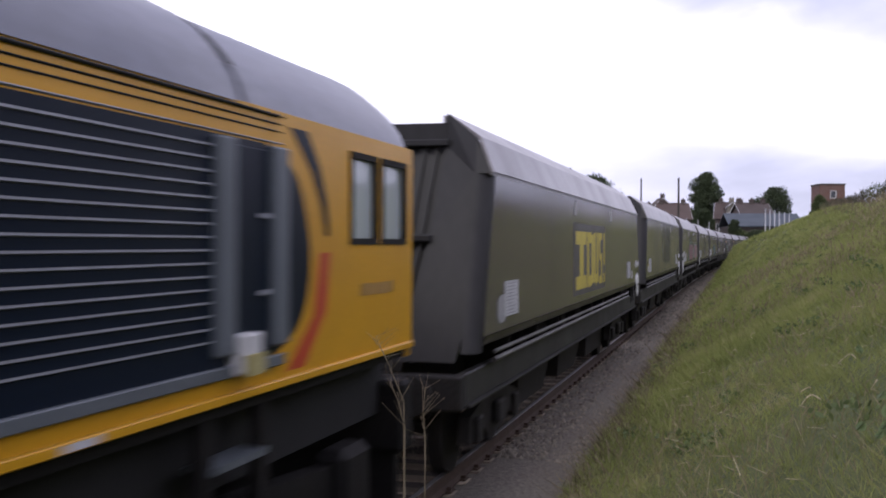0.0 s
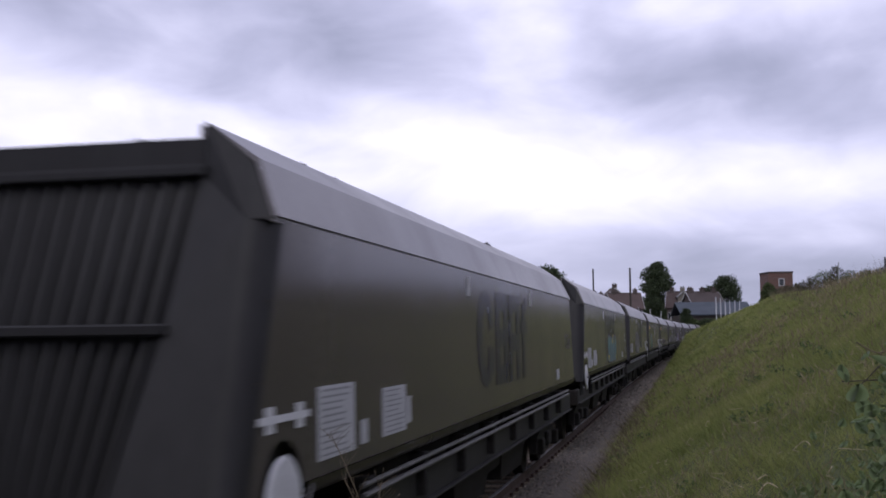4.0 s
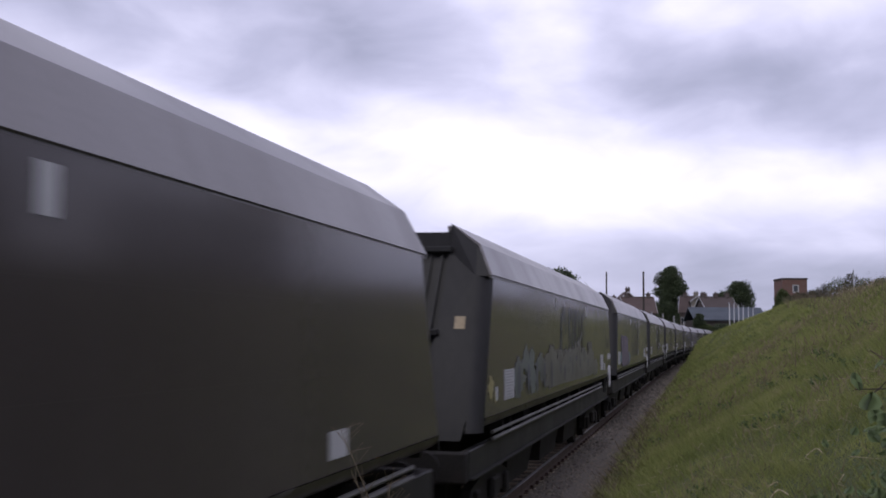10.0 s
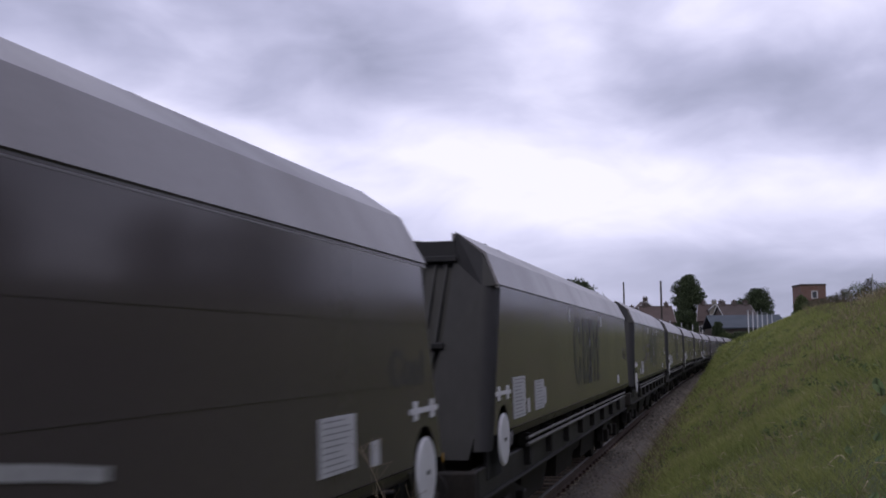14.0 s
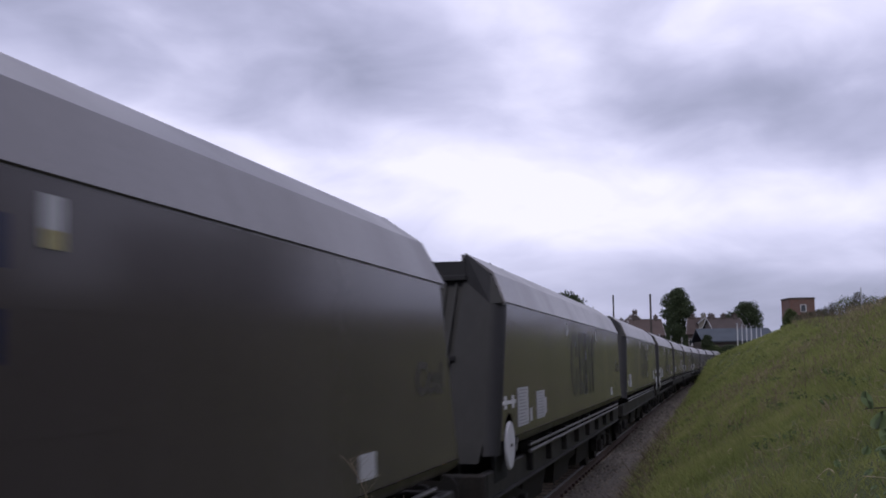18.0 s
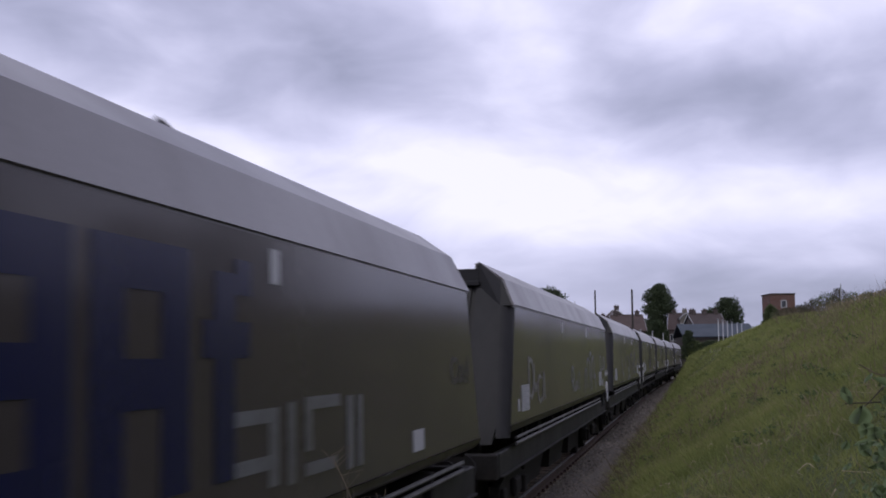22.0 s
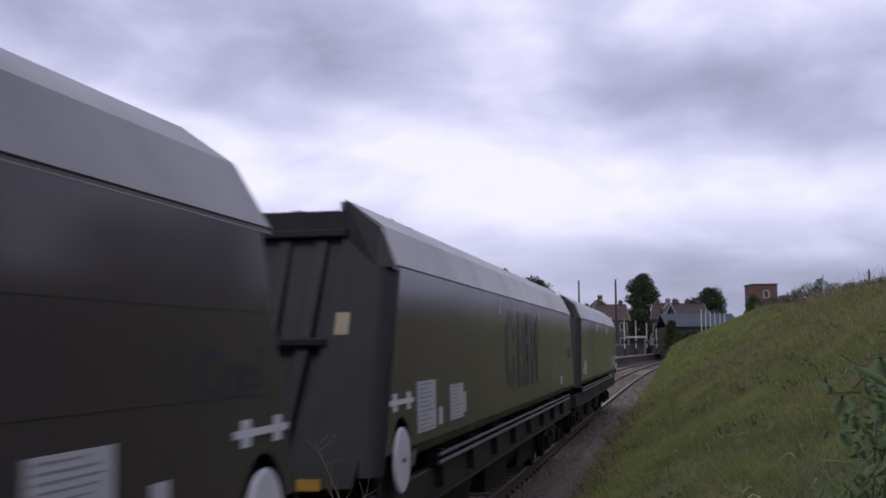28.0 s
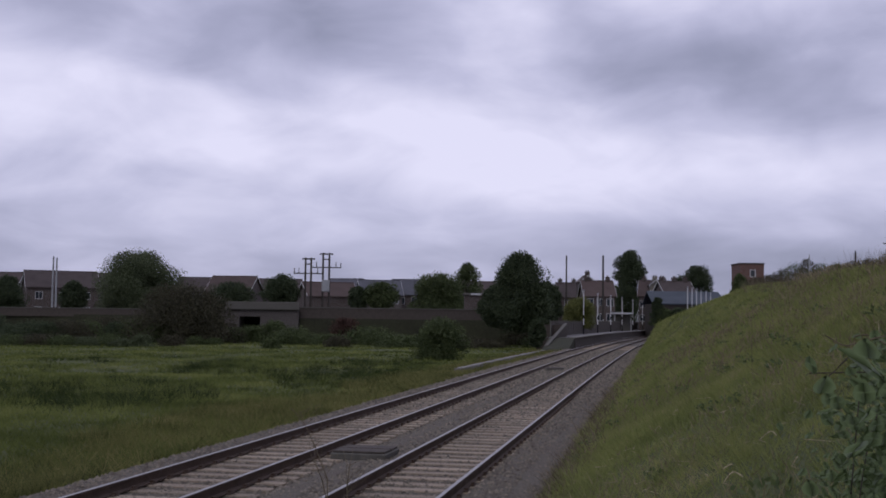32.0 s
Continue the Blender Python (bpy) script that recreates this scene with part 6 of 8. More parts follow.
def ring(u, z, w, h, thick, a0=0, a1=360, n=26):
    turns = [math.radians(a0 + (a1 - a0) * k / n) for k in range(n + 1)]
    return [([(u + w / 2 * math.cos(a), z + h / 2 * math.sin(a)) for a in turns], [(u + (w / 2 - thick) * math.cos(a), z + (h / 2 - thick * 0.7) * math.sin(a)) for a in turns])]


def ribbon(points, width, steps=6):
    line = curved(points, steps)
    one, two = [], []
    for i, (u, z) in enumerate(line):
        (ua, za), (ub, zb) = line[max(i - 1, 0)], line[min(i + 1, len(line) - 1)]
        d = math.hypot(ub - ua, zb - za) or 1
        nu, nz = -(zb - za) / d * width / 2, (ub - ua) / d * width / 2
        one.append((u - nu, z - nz))
        two.append((u + nu, z + nz))
    return [(one, two)]


def frame_block(u0, u1, z0, z1, holes, t=0.23):
    """A block of upright and cross bars that leaves the holes open."""
    out = [rect(u0, u0 + t, z0, z1), rect(u1 - t, u1, z0, z1)]
    edges = [z0] + [e for h in holes for e in h] + [z1]
    return out + [rect(u0 + t, u1 - t, edges[k], edges[k + 1]) for k in range(0, len(edges), 2) if edges[k + 1] - edges[k] > 0.01]


def fleet_mark(n, material=M_NAVY):
    """The fleet marking as plain shapes: an open oval ring, two barred blocks and a notched bar."""
    s = ring(6.93, 2.375, 1.08, 1.14, 0.30, 14, 320) + [rect(7.10, 7.46, 1.94, 2.27)]
    s += frame_block(7.63, 8.54, 1.80, 2.94, ((2.03, 2.28), (2.48, 2.72)), 0.29)
    s += frame_block(8.66, 9.58, 1.80, 2.94, ((1.80, 2.20), (2.42, 2.72)), 0.29)
    s += [rect(9.86, 10.12, 1.80, 2.86), rect(9.72, 10.32, 2.42, 2.61), rect(10.12, 10.34, 2.75, 2.94)]
    paint(n, "fleet_marking", material, s, 0.004, "navy blue fleet marking in plain shapes")


def lettering(n, text, u, z, tall, material):
    """Painted words in the built-in face on the side that faces the bank."""
    cu = bpy.data.curves.new("lettering", "FONT")
    cu.body, cu.size, cu.offset = text, tall * 1.4, 0.012
    tmp = bpy.data.objects.new("lettering", cu)
    me = bpy.data.meshes.new_from_object(tmp)
    bpy.data.objects.remove(tmp)
    front = ENDS[n] == "F"
    sd = 1 if front else -1
    for v in me.vertices:
        uu, zz = u + v.co.x * 1.35, z + v.co.y
        v.co = (sd * (side_x(zz) + 0.004), uu - MID if front else MID - uu, zz)
    me.materials.clear()
    me.materials.append(material)
    share("lettering", me, WAGONS[n], None, "faded navy painted word")


MARKED = (1, 2, 3, 4, 5, 8, 9, 10, 11, 12, 13, 14, 15, 16, 19, 20, 21)
# wagons 9, 12 and 15: reflection over the marks is put into paler navy
for n in MARKED:
    fleet_mark(n, M_FADEGLARE if n in (9, 12, 15) else M_NAVY)
for n in MARKED:
    lettering(n, "Coal", 15.45, 2.16, 0.26, M_FADEGLARE)
shift_part(13, "fleet_marking", 5.5, 11.0, -0.36)

# wagon 0: yellow block capitals of five strokes
paint(0, "graffiti_ground", M_DARKLINE, [rect(5.72, 9.68, 1.64, 2.72)], 0.004, "black painted ground of the graffiti")
paint(0, "graffiti", M_LEMON, [rect(5.92, 7.12, 2.40, 2.60), rect(6.34, 6.78, 1.92, 2.40), rect(5.92, 7.12, 1.72, 1.92),
      rect(7.18, 7.46, 1.72, 2.60), rect(7.46, 7.74, 2.42, 2.60), rect(7.46, 7.74, 1.72, 1.90), rect(7.74, 8.00, 1.76, 2.56),
      rect(8.04, 8.30, 1.76, 2.60), rect(8.30, 8.44, 1.72, 1.90), rect(8.44, 8.68, 1.76, 2.60),
      rect(8.76, 9.20, 2.48, 2.60), rect(8.76, 8.92, 2.24, 2.48), rect(8.76, 9.20, 2.13, 2.24), rect(9.04, 9.20, 1.86, 2.13), rect(8.76, 9.20, 1.73, 1.86),
      rect(9.42, 9.60, 2.04, 2.60), rect(9.42, 9.60, 1.73, 1.90)], 0.006, "yellow graffiti in block capitals with an exclamation mark")
paint(0, "scrape", M_CHALK, [blob(0.55, 1.75, 0.5, 0.28, 2)], 0.005)
paint(1, "graffiti", M_LEMON, [blob(0.35 + i * 0.33, 1.80, 0.22, 0.16, i) for i in range(4)], 0.005, "small yellow graffiti blots")


def bubbles(n, items, fill, line, label, over=0.05):
    paint(n, "graffiti_outline", line, [blob(u, z, w + over * 2.2, h + over * 1.5, i) for i, (u, z, w, h) in enumerate(items)], 0.006)
    paint(n, "graffiti", fill, [blob(u, z, w, h, i) for i, (u, z, w, h) in enumerate(items)], 0.0085, label)


# wagon 2: two pink pieces among mint sprays
def flames(u, z, w, h, count, seed):
    """Ragged leaf-like spikes that rise from one line."""
    rg = random.Random(seed)
    out = []
    for k in range(count):
        c, half, top = u + w * (k + rg.uniform(0.2, 0.8)) / count, w / count * rg.uniform(0.35, 0.6), h * rg.uniform(0.35, 1.0)
        out.append([(c - half, z), (c + half, z), (c + half * 0.7, z + top * 0.5), (c + rg.uniform(-0.5, 0.5) * half, z + top), (c - half * 0.6, z + top * 0.45)])
    return out


def bumps_piece(u0, u1, z0, z1, seed, count):
    """A filled block with a row of rounded heads along its top."""
    rg = random.Random(seed)
    step = (u1 - u0) / count
    return [blob((u0 + u1) / 2, (z0 * 0.6 + z1 * 0.4), u1 - u0, (z1 - z0) * 0.72, seed, 9, 0.03)] + [blob(u0 + step * (k + 0.5), z0 + (z1 - z0) * rg.uniform(0.56, 0.60), step * 1.06, (z1 - z0) * 0.80, seed + k, 3.4, 0.05) for k in range(count)]


paint(2, "graffiti_spray", M_MINT, flames(5.2, 1.66, 0.9, 0.5, 4, 3) + flames(6.2, 2.32, 3.9, 0.16, 14, 5) + flames(6.9, 2.40, 0.7, 0.44, 3, 6) + flames(8.75, 2.40, 0.6, 0.46, 3, 7) + flames(11.9, 2.36, 3.7, 0.20, 14, 8) + flames(15.6, 1.68, 0.7, 0.36, 3, 9), 0.0045, "mint green spray clouds")
paint(2, "graffiti_spray", M_SPRAY, [blob(5.75, 1.95, 0.7, 0.26, 2, 1.5, 0.35), blob(5.5, 1.72, 0.6, 0.16, 3, 1.5, 0.35), blob(10.7, 1.9, 0.6, 0.5, 4, 2, 0.3), blob(11.45, 1.95, 0.5, 0.6, 5, 2, 0.3), blob(15.9, 1.88, 0.5, 0.34, 6, 2, 0.3)], 0.0055, "mint green spray clouds")
paint(2, "graffiti_outline", M_DARKLINE, bumps_piece(6.06, 10.34, 1.60, 2.45, 21, 7) + [blob(6.06, 1.95, 0.24, 0.56, 4, 4, 0.06)], 0.0085)
paint(2, "graffiti", M_PINK, bumps_piece(6.22, 10.26, 1.62, 2.40, 21, 7), 0.0105, "pink graffiti of rounded bubble shapes")
paint(2, "graffiti_gap", M_DARKLINE, [blob(6.60, 2.02, 0.26, 0.12, 3), blob(6.66, 1.84, 0.18, 0.14, 4), rect(7.02, 7.09, 1.92, 2.36), rect(7.50, 7.56, 2.04, 2.34), blob(7.90, 2.02, 0.14, 0.40, 6), rect(8.30, 8.36, 1.86, 2.30), blob(8.66, 2.12, 0.18, 0.12, 7), rect(8.92, 8.98, 1.90, 2.32), blob(9.36, 2.04, 0.14, 0.38, 9), blob(9.86, 2.10, 0.10, 0.30, 10), ], 0.0125)
paint(2, "graffiti_outline", M_DARKLINE, bumps_piece(11.92, 15.52, 1.64, 2.48, 31, 6), 0.0085)
paint(2, "graffiti", M_PINK, bumps_piece(12.02, 15.44, 1.65, 2.43, 31, 6), 0.0105, "pink graffiti of rounded bubble shapes")
paint(2, "graffiti_gap", M_DARKLINE, [rect(12.55, 12.63, 1.96, 2.40), rect(13.10, 13.17, 2.02, 2.38), blob(13.45, 2.0, 0.12, 0.44, 9), rect(13.84, 13.92, 1.90, 2.36), rect(14.42, 14.49, 1.96, 2.36), blob(14.95, 2.1, 0.3, 0.12, 12), blob(14.9, 1.86, 0.16, 0.16, 13)], 0.0125)
paint(2, "graffiti_splash", M_CHALK, [blob(11.1, 1.82, 0.10, 0.34, 1, 2, 0.3), blob(12.4, 2.5, 0.7, 0.10, 2, 2, 0.3), blob(14.6, 2.52, 0.6, 0.08, 3, 2, 0.3)], 0.0115)
# wagon 4: turquoise bubbles with yellow splashes
bubbles(4, [(7.75, 2.0, 0.85, 0.74), (8.5, 1.98, 0.7, 0.70), (9.1, 1.95, 0.55, 0.72), (9.6, 2.0, 0.55, 0.72), (10.12, 1.92, 0.5, 0.62), (10.48, 1.98, 0.7, 0.74), (8.6, 1.72, 3.2, 0.22)], M_TEAL, M_DARKLINE, "turquoise graffiti of rounded bubble shapes", 0.06)
paint(4, "graffiti_rim", M_MINT, ring(7.75, 2.0, 0.80, 0.70, 0.05, 20, 170) + ring(8.5, 1.98, 0.64, 0.66, 0.05, 10, 170) + ring(9.1, 1.95, 0.5, 0.68, 0.04, 20, 160) + ring(9.6, 2.0, 0.5, 0.68, 0.04, 20, 160) + ring(10.48, 1.98, 0.64, 0.68, 0.05, 0, 175), 0.0115)
paint(4, "graffiti_light", M_AQUA, [blob(7.7, 2.06, 0.5, 0.5, 1), blob(8.5, 2.08, 0.4, 0.4, 2), blob(9.55, 2.1, 0.32, 0.42, 3), blob(10.4, 2.08, 0.4, 0.4, 4)], 0.010)
paint(4, "graffiti_gap", M_DARKLINE, [blob(8.15, 1.9, 0.10, 0.4, 1), blob(8.85, 1.85, 0.16, 0.2, 2), blob(9.9, 1.85, 0.12, 0.36, 3), blob(9.55, 1.75, 0.16, 0.08, 4)] + ring(7.75, 2.0, 0.93, 0.82, 0.045, -60, 200) + ring(8.5, 1.98, 0.76, 0.78, 0.04, -80, 120) + ring(9.1, 1.95, 0.6, 0.78, 0.04, -80, 100) + ring(9.6, 2.0, 0.62, 0.80, 0.04, -80, 150) + ring(10.48, 1.98, 0.78, 0.80, 0.045, -90, 230) + ribbon([(10.2, 1.75), (10.3, 2.0), (10.55, 2.1)], 0.05) + ribbon([(7.6, 1.75), (7.7, 1.95), (7.95, 2.0)], 0.05), 0.012)
paint(4, "graffiti_splash", M_LEMON, [blob(9.0 + 0.22 * i, 2.18 + 0.08 * (i % 3), 0.20, 0.12, 20 + i, 1.5, 0.3) for i in range(4)] + [blob(7.45, 1.75, 0.35, 0.2, 30, 2, 0.2), blob(10.65, 1.72, 0.2, 0.2, 31, 2, 0.2)], 0.013)
# wagon 5: a worn grey-white mass with humped tops and blue hollows
rg5 = random.Random(55)
HUMPS = [(4.78, 2.48, 0.40), (5.22, 2.40, 0.30), (5.62, 2.46, 0.28), (6.04, 2.50, 0.30), (6.52, 2.49, 0.40)]
paint(5, "graffiti_ground", M_FAINT, [blob(5.85, 1.94, 2.5, 0.72, 1, 6, 0.09), blob(7.1, 1.82, 0.56, 0.44, 2, 3, 0.16), blob(4.50, 1.84, 0.42, 0.44, 3, 2.4, 0.12)] + [blob(u, (z + 1.66) / 2, w * 1.3, z - 1.66, 4 + k, 3.6, 0.09) for k, (u, z, w) in enumerate(HUMPS)], 0.006, "worn grey-white graffiti with humped tops")
paint(5, "graffiti", M_PALE, [blob(rg5.uniform(4.7, 7.0), rg5.uniform(1.75, 2.15), rg5.uniform(0.2, 0.5), rg5.uniform(0.14, 0.4), i, 1.8, 0.3) for i in range(16)], 0.0075)
paint(5, "graffiti", M_CHALK, [blob(rg5.uniform(4.7, 7.1), rg5.uniform(1.68, 2.06), rg5.uniform(0.08, 0.34), rg5.uniform(0.06, 0.26), i, 1.6, 0.35) for i in range(30)] + [p for k, (u, z, w) in enumerate(HUMPS) for p in ring(u, z - 0.14, w * 0.9, 0.26, 0.035, 20 + 6 * k, 150 + 5 * k)] + [blob(6.68, 2.2, 0.06, 0.42, 30, 2.4, 0.2), blob(5.0, 2.2, 0.05, 0.34, 31, 2.4, 0.2), blob(7.05, 2.0, 0.10, 0.2, 32, 2, 0.3), blob(7.22, 1.86, 0.2, 0.16, 33, 1.5, 0.35)], 0.0085, "chalky white worn spray")
paint(5, "graffiti_shade", M_WASH, [blob(rg5.uniform(4.8, 7.0), rg5.uniform(1.72, 2.3), rg5.uniform(0.08, 0.22), rg5.uniform(0.10, 0.36), 60 + i, 1.9, 0.3) for i in range(20)], 0.0105)
paint(5, "graffiti_gap", M_DULLBLUE, [blob(u + 0.03, z - 0.12, w * 0.4, 0.07, 10 + k, 1.8, 0.2) for k, (u, z, w) in enumerate(HUMPS[:4])] + [blob(6.50, 2.26, 0.17, 0.20, 5, 2, 0.15), blob(4.58, 1.96, 0.13, 0.62, 9, 2.2, 0.12), blob(5.34, 1.88, 0.20, 0.46, 6, 2.2, 0.1), blob(6.46, 1.82, 0.12, 0.22, 7), blob(7.16, 1.88, 0.14, 0.10, 8, 2, 0.3), blob(6.52, 1.68, 0.24, 0.07, 11, 2, 0.3), blob(4.94, 1.78, 0.10, 0.2, 12, 2, 0.3)], 0.0125)
paint(5, "scrape", M_CHALK, [blob(5.75, 2.0, 0.5, 0.9, 9, 2.2, 0.25), blob(0.25, 1.86, 0.28, 0.3, 8)], 0.0045)
paint(4, "scrape", M_SMEAR, [blob(15.9, 1.9, 0.5, 0.14, 1, 2, 0.3), blob(16.2, 1.8, 0.4, 0.3, 2, 1.6, 0.35), blob(16.3, 2.0, 0.1, 0.26, 3, 2, 0.2)], 0.005)
# wagon 6 and 7: amber maker's mark as a bar, green bubbles
for n in (6, 7):
    paint(n, "amber_marking", M_AMBERTAG, [[(0.55, 2.67), (1.66, 2.67), (1.66, 2.81), (0.80, 2.83), (0.80, 2.87), (0.55, 2.87)]], 0.006, "amber lettering as a plain bar")
bubbles(6, [(2.38, 1.99, 0.70, 0.84), (2.86, 1.96, 0.42, 0.76), (3.36, 1.98, 0.56, 0.78), (3.88, 2.0, 0.66, 0.84), (4.62, 1.80, 0.42, 0.40)], M_MINT, M_DARKLINE, "green graffiti of rounded bubble shapes", 0.03)
paint(6, "graffiti_light", M_CHALK, [blob(2.42, 2.39, 0.34, 0.07, 1), blob(3.9, 2.40, 0.34, 0.07, 2), blob(2.25, 1.64, 0.5, 0.08, 3)], 0.0125)
paint(6, "graffiti_gap", M_DARKLINE, [blob(2.68, 1.9, 0.05, 0.44, 1), blob(3.10, 2.04, 0.09, 0.5, 2), blob(3.36, 1.78, 0.14, 0.20, 4), blob(3.62, 1.98, 0.06, 0.6, 3), blob(3.9, 2.1, 0.14, 0.12, 5)], 0.013)
paint(6, "graffiti_tip", M_PINK, [blob(3.12, 2.34, 0.20, 0.16, 7), blob(3.40, 2.34, 0.12, 0.12, 8)], 0.0145)
paint(6, "graffiti", M_PALE, [rect(7.9, 8.02, 2.28, 2.76), rect(8.16, 8.50, 2.34, 2.60), rect(8.60, 8.72, 2.28, 2.74), rect(8.84, 9.16, 2.34, 2.56), rect(9.28, 9.40, 2.28, 2.72), rect(9.50, 9.86, 2.42, 2.52), rect(9.1, 9.8, 2.06, 2.13)], 0.005, "pale block graffiti")
paint(6, "scrape", M_PALE, [rect(0.75, 0.95, 1.90, 1.96), rect(1.02, 1.30, 1.90, 1.95), rect(0.78, 1.24, 1.78, 1.82)], 0.017)
for n, u in ((4, 10.70), (13, 10.26), (21, 10.36)):
    paint(n, "amber_mark", M_OCHRE, [rect(u - 0.065, u + 0.065, 2.84, 2.91)], 0.012, "faded yellow lower half of the mark")
paint(7, "scrape", M_RUST, [blob(4.3 + 1.25 * i, 1.76 + 0.04 * (i % 3), 1.15, 0.34 - 0.05 * (i % 2), i, 6, 0.08) for i in range(5)], 0.004)
# wagon 8: washed-out blue-grey panels
rg8 = random.Random(8)
paint(8, "graffiti", M_GREYTEAL, [blob(rg8.uniform(1.8, 5.6), rg8.uniform(1.75, 2.15), rg8.uniform(0.4, 1.0), rg8.uniform(0.2, 0.4), i, 1.5, 0.3) for i in range(12)], 0.0055, "washed-out blue-grey graffiti")
paint(8, "graffiti_wash", M_WASH, [blob(8.4, 1.84, 7.6, 0.42, 1, 8, 0.05), blob(12.4, 1.78, 1.6, 0.34, 3, 2.2, 0.2)] + [blob(4.9 + 0.42 * i, 1.95 + rg8.uniform(-0.05, 0.10), rg8.uniform(0.4, 0.9), rg8.uniform(0.4, 0.62), 80 + i, 2.0, 0.28) for i in range(18)], 0.0075, "grey painted-over patch")
paint(8, "blotch", M_OCHRE, [blob(0.05, 1.84, 0.34, 0.26, 1, 1.8, 0.3), blob(0.35, 1.74, 0.2, 0.14, 2, 1.8, 0.3)], 0.005)
paint(9, "blotch", M_OCHRE, [blob(15.35, 1.85, 0.22, 0.24, 1, 1.8, 0.3), blob(15.7, 1.84, 0.26, 0.22, 2, 1.8, 0.3)], 0.005)
paint(8, "graffiti", M_FAINT, [blob(rg8.uniform(6.3, 11.6), rg8.uniform(1.75, 2.25), rg8.uniform(0.3, 0.8), rg8.uniform(0.12, 0.3), 40 + i, 1.5, 0.3) for i in range(16)], 0.0095, "washed-out pale graffiti")
paint(8, "graffiti_gap", M_DULLBLUE, [blob(6.35, 1.98, 0.22, 0.34, 1, 2.4, 0.15), blob(6.95, 1.82, 0.30, 0.24, 2, 2, 0.2), blob(7.75, 2.02, 0.22, 0.12, 3, 2, 0.25), blob(8.1, 1.88, 0.16, 0.26, 4, 2, 0.2), blob(8.75, 2.02, 0.26, 0.10, 5, 2, 0.25), blob(9.4, 1.92, 0.2, 0.2, 6, 2, 0.25), blob(10.2, 2.08, 0.14, 0.12, 7, 2, 0.2), blob(10.9, 1.90, 0.14, 0.2, 8, 2, 0.2)] + [blob(2.0 + 0.8 * i, 1.85, 0.22, 0.4, i, 2.4, 0.15) for i in range(5)], 0.0125)
paint(8, "graffiti", M_FAINT, ribbon([(9.3, 2.05), (9.5, 2.34), (9.75, 2.5)], 0.07) + ring(10.2, 2.1, 0.34, 0.26, 0.05, 0, 260) + ribbon([(7.0, 2.2), (7.6, 2.12), (8.3, 2.22)], 0.06), 0.0140, "faded white scrawl")
# wagon 9: lilac blocks with purple edges, teal at their foot
paint(9, "graffiti_spray", M_TEAL, [blob(1.15, 1.84, 0.55, 0.30, 1, 2, 0.15), blob(4.75, 1.80, 1.0, 0.34, 2, 2, 0.15)], 0.011)
for base, m_, g in ((0.0125, M_PURPLE, 0.07), (0.0150, M_VIOLET, 0.0)):
    paint(9, "graffiti", m_, [blob(1.72, 2.03, 0.62 + g, 0.86 + g, 1, 5, 0.03), blob(2.25, 1.86, 0.80 + g, 0.50 + g, 2, 5, 0.03), blob(2.62, 2.0, 0.46 + g, 0.84 + g, 3, 5, 0.03), blob(3.12, 2.02, 0.52 + g, 0.84 + g, 4, 5, 0.03), blob(3.45, 1.98, 0.60 + g, 0.72 + g, 5, 5, 0.03), blob(3.92, 2.0, 0.48 + g, 0.82 + g, 6, 5, 0.03), blob(4.52, 1.78, 0.42 + g, 0.36 + g, 7, 2.2, 0.04)], base, "lilac block graffiti with purple outlines")
paint(9, "graffiti_gap", M_PURPLE, [blob(2.13, 2.28, 0.20, 0.36, 1, 4), rect(2.845, 2.885, 1.62, 2.36), blob(3.30, 2.22, 0.30, 0.10, 2, 4), blob(3.34, 1.84, 0.10, 0.26, 3, 4), rect(3.645, 3.685, 1.64, 2.30), blob(3.95, 2.16, 0.16, 0.12, 5, 3), blob(3.92, 1.74, 0.12, 0.20, 6, 4)], 0.0185)
# wagon 10: white scrawl over the marking
paint(10, "graffiti", M_CHALK, ribbon([(8.4, 1.75), (8.6, 2.1), (8.9, 1.8), (9.2, 2.15), (9.5, 1.78), (9.9, 2.2), (10.1, 1.8), (10.4, 2.05), (11.0, 2.02), (11.6, 1.95)], 0.06) + ribbon([(8.3, 1.95), (9.0, 1.9), (9.8, 1.95)], 0.05), 0.008, "white scrawled graffiti")
paint(10, "scrape", M_FAINT, [blob(2.2, 1.9, 0.3, 0.12, 1), blob(3.4, 1.92, 0.26, 0.12, 2)], 0.005)
paint(10, "graffiti_loop", M_RUST, ring(1.9, 1.9, 0.5, 0.5, 0.05, 0, 180), 0.005)
rg12 = random.Random(12)
paint(12, "graffiti", M_NAVY, [blob(8.2, 2.52, 2.9, 0.62, 1, 4, 0.12), blob(9.4, 2.36, 2.0, 0.44, 2, 4, 0.16), blob(7.3, 2.30, 0.7, 0.4, 3, 3, 0.2)], 0.0065, "dark navy painted-over patch")
paint(12, "scrape", M_DARKLINE, [blob(rg12.uniform(3.6, 6.5), rg12.uniform(1.72, 2.5), rg12.uniform(0.10, 0.34), rg12.uniform(0.05, 0.2), i, 1.7, 0.35) for i in range(16)] + ribbon([(4.75, 2.2), (4.85, 2.46), (5.2, 2.5), (5.7, 2.44), (6.0, 2.4)], 0.05) + ribbon([(5.6, 1.9), (5.75, 2.1), (5.95, 2.05)], 0.05), 0.005)
paint(12, "scrape", M_FAINT, [blob(4.55, 2.22, 0.12, 0.16, 1, 2, 0.2), blob(6.2, 2.5, 0.26, 0.12, 2, 2, 0.3), blob(8.2, 1.82, 0.3, 0.10, 4, 2, 0.3), blob(8.9, 1.80, 0.24, 0.08, 5, 2, 0.3)], 0.005)
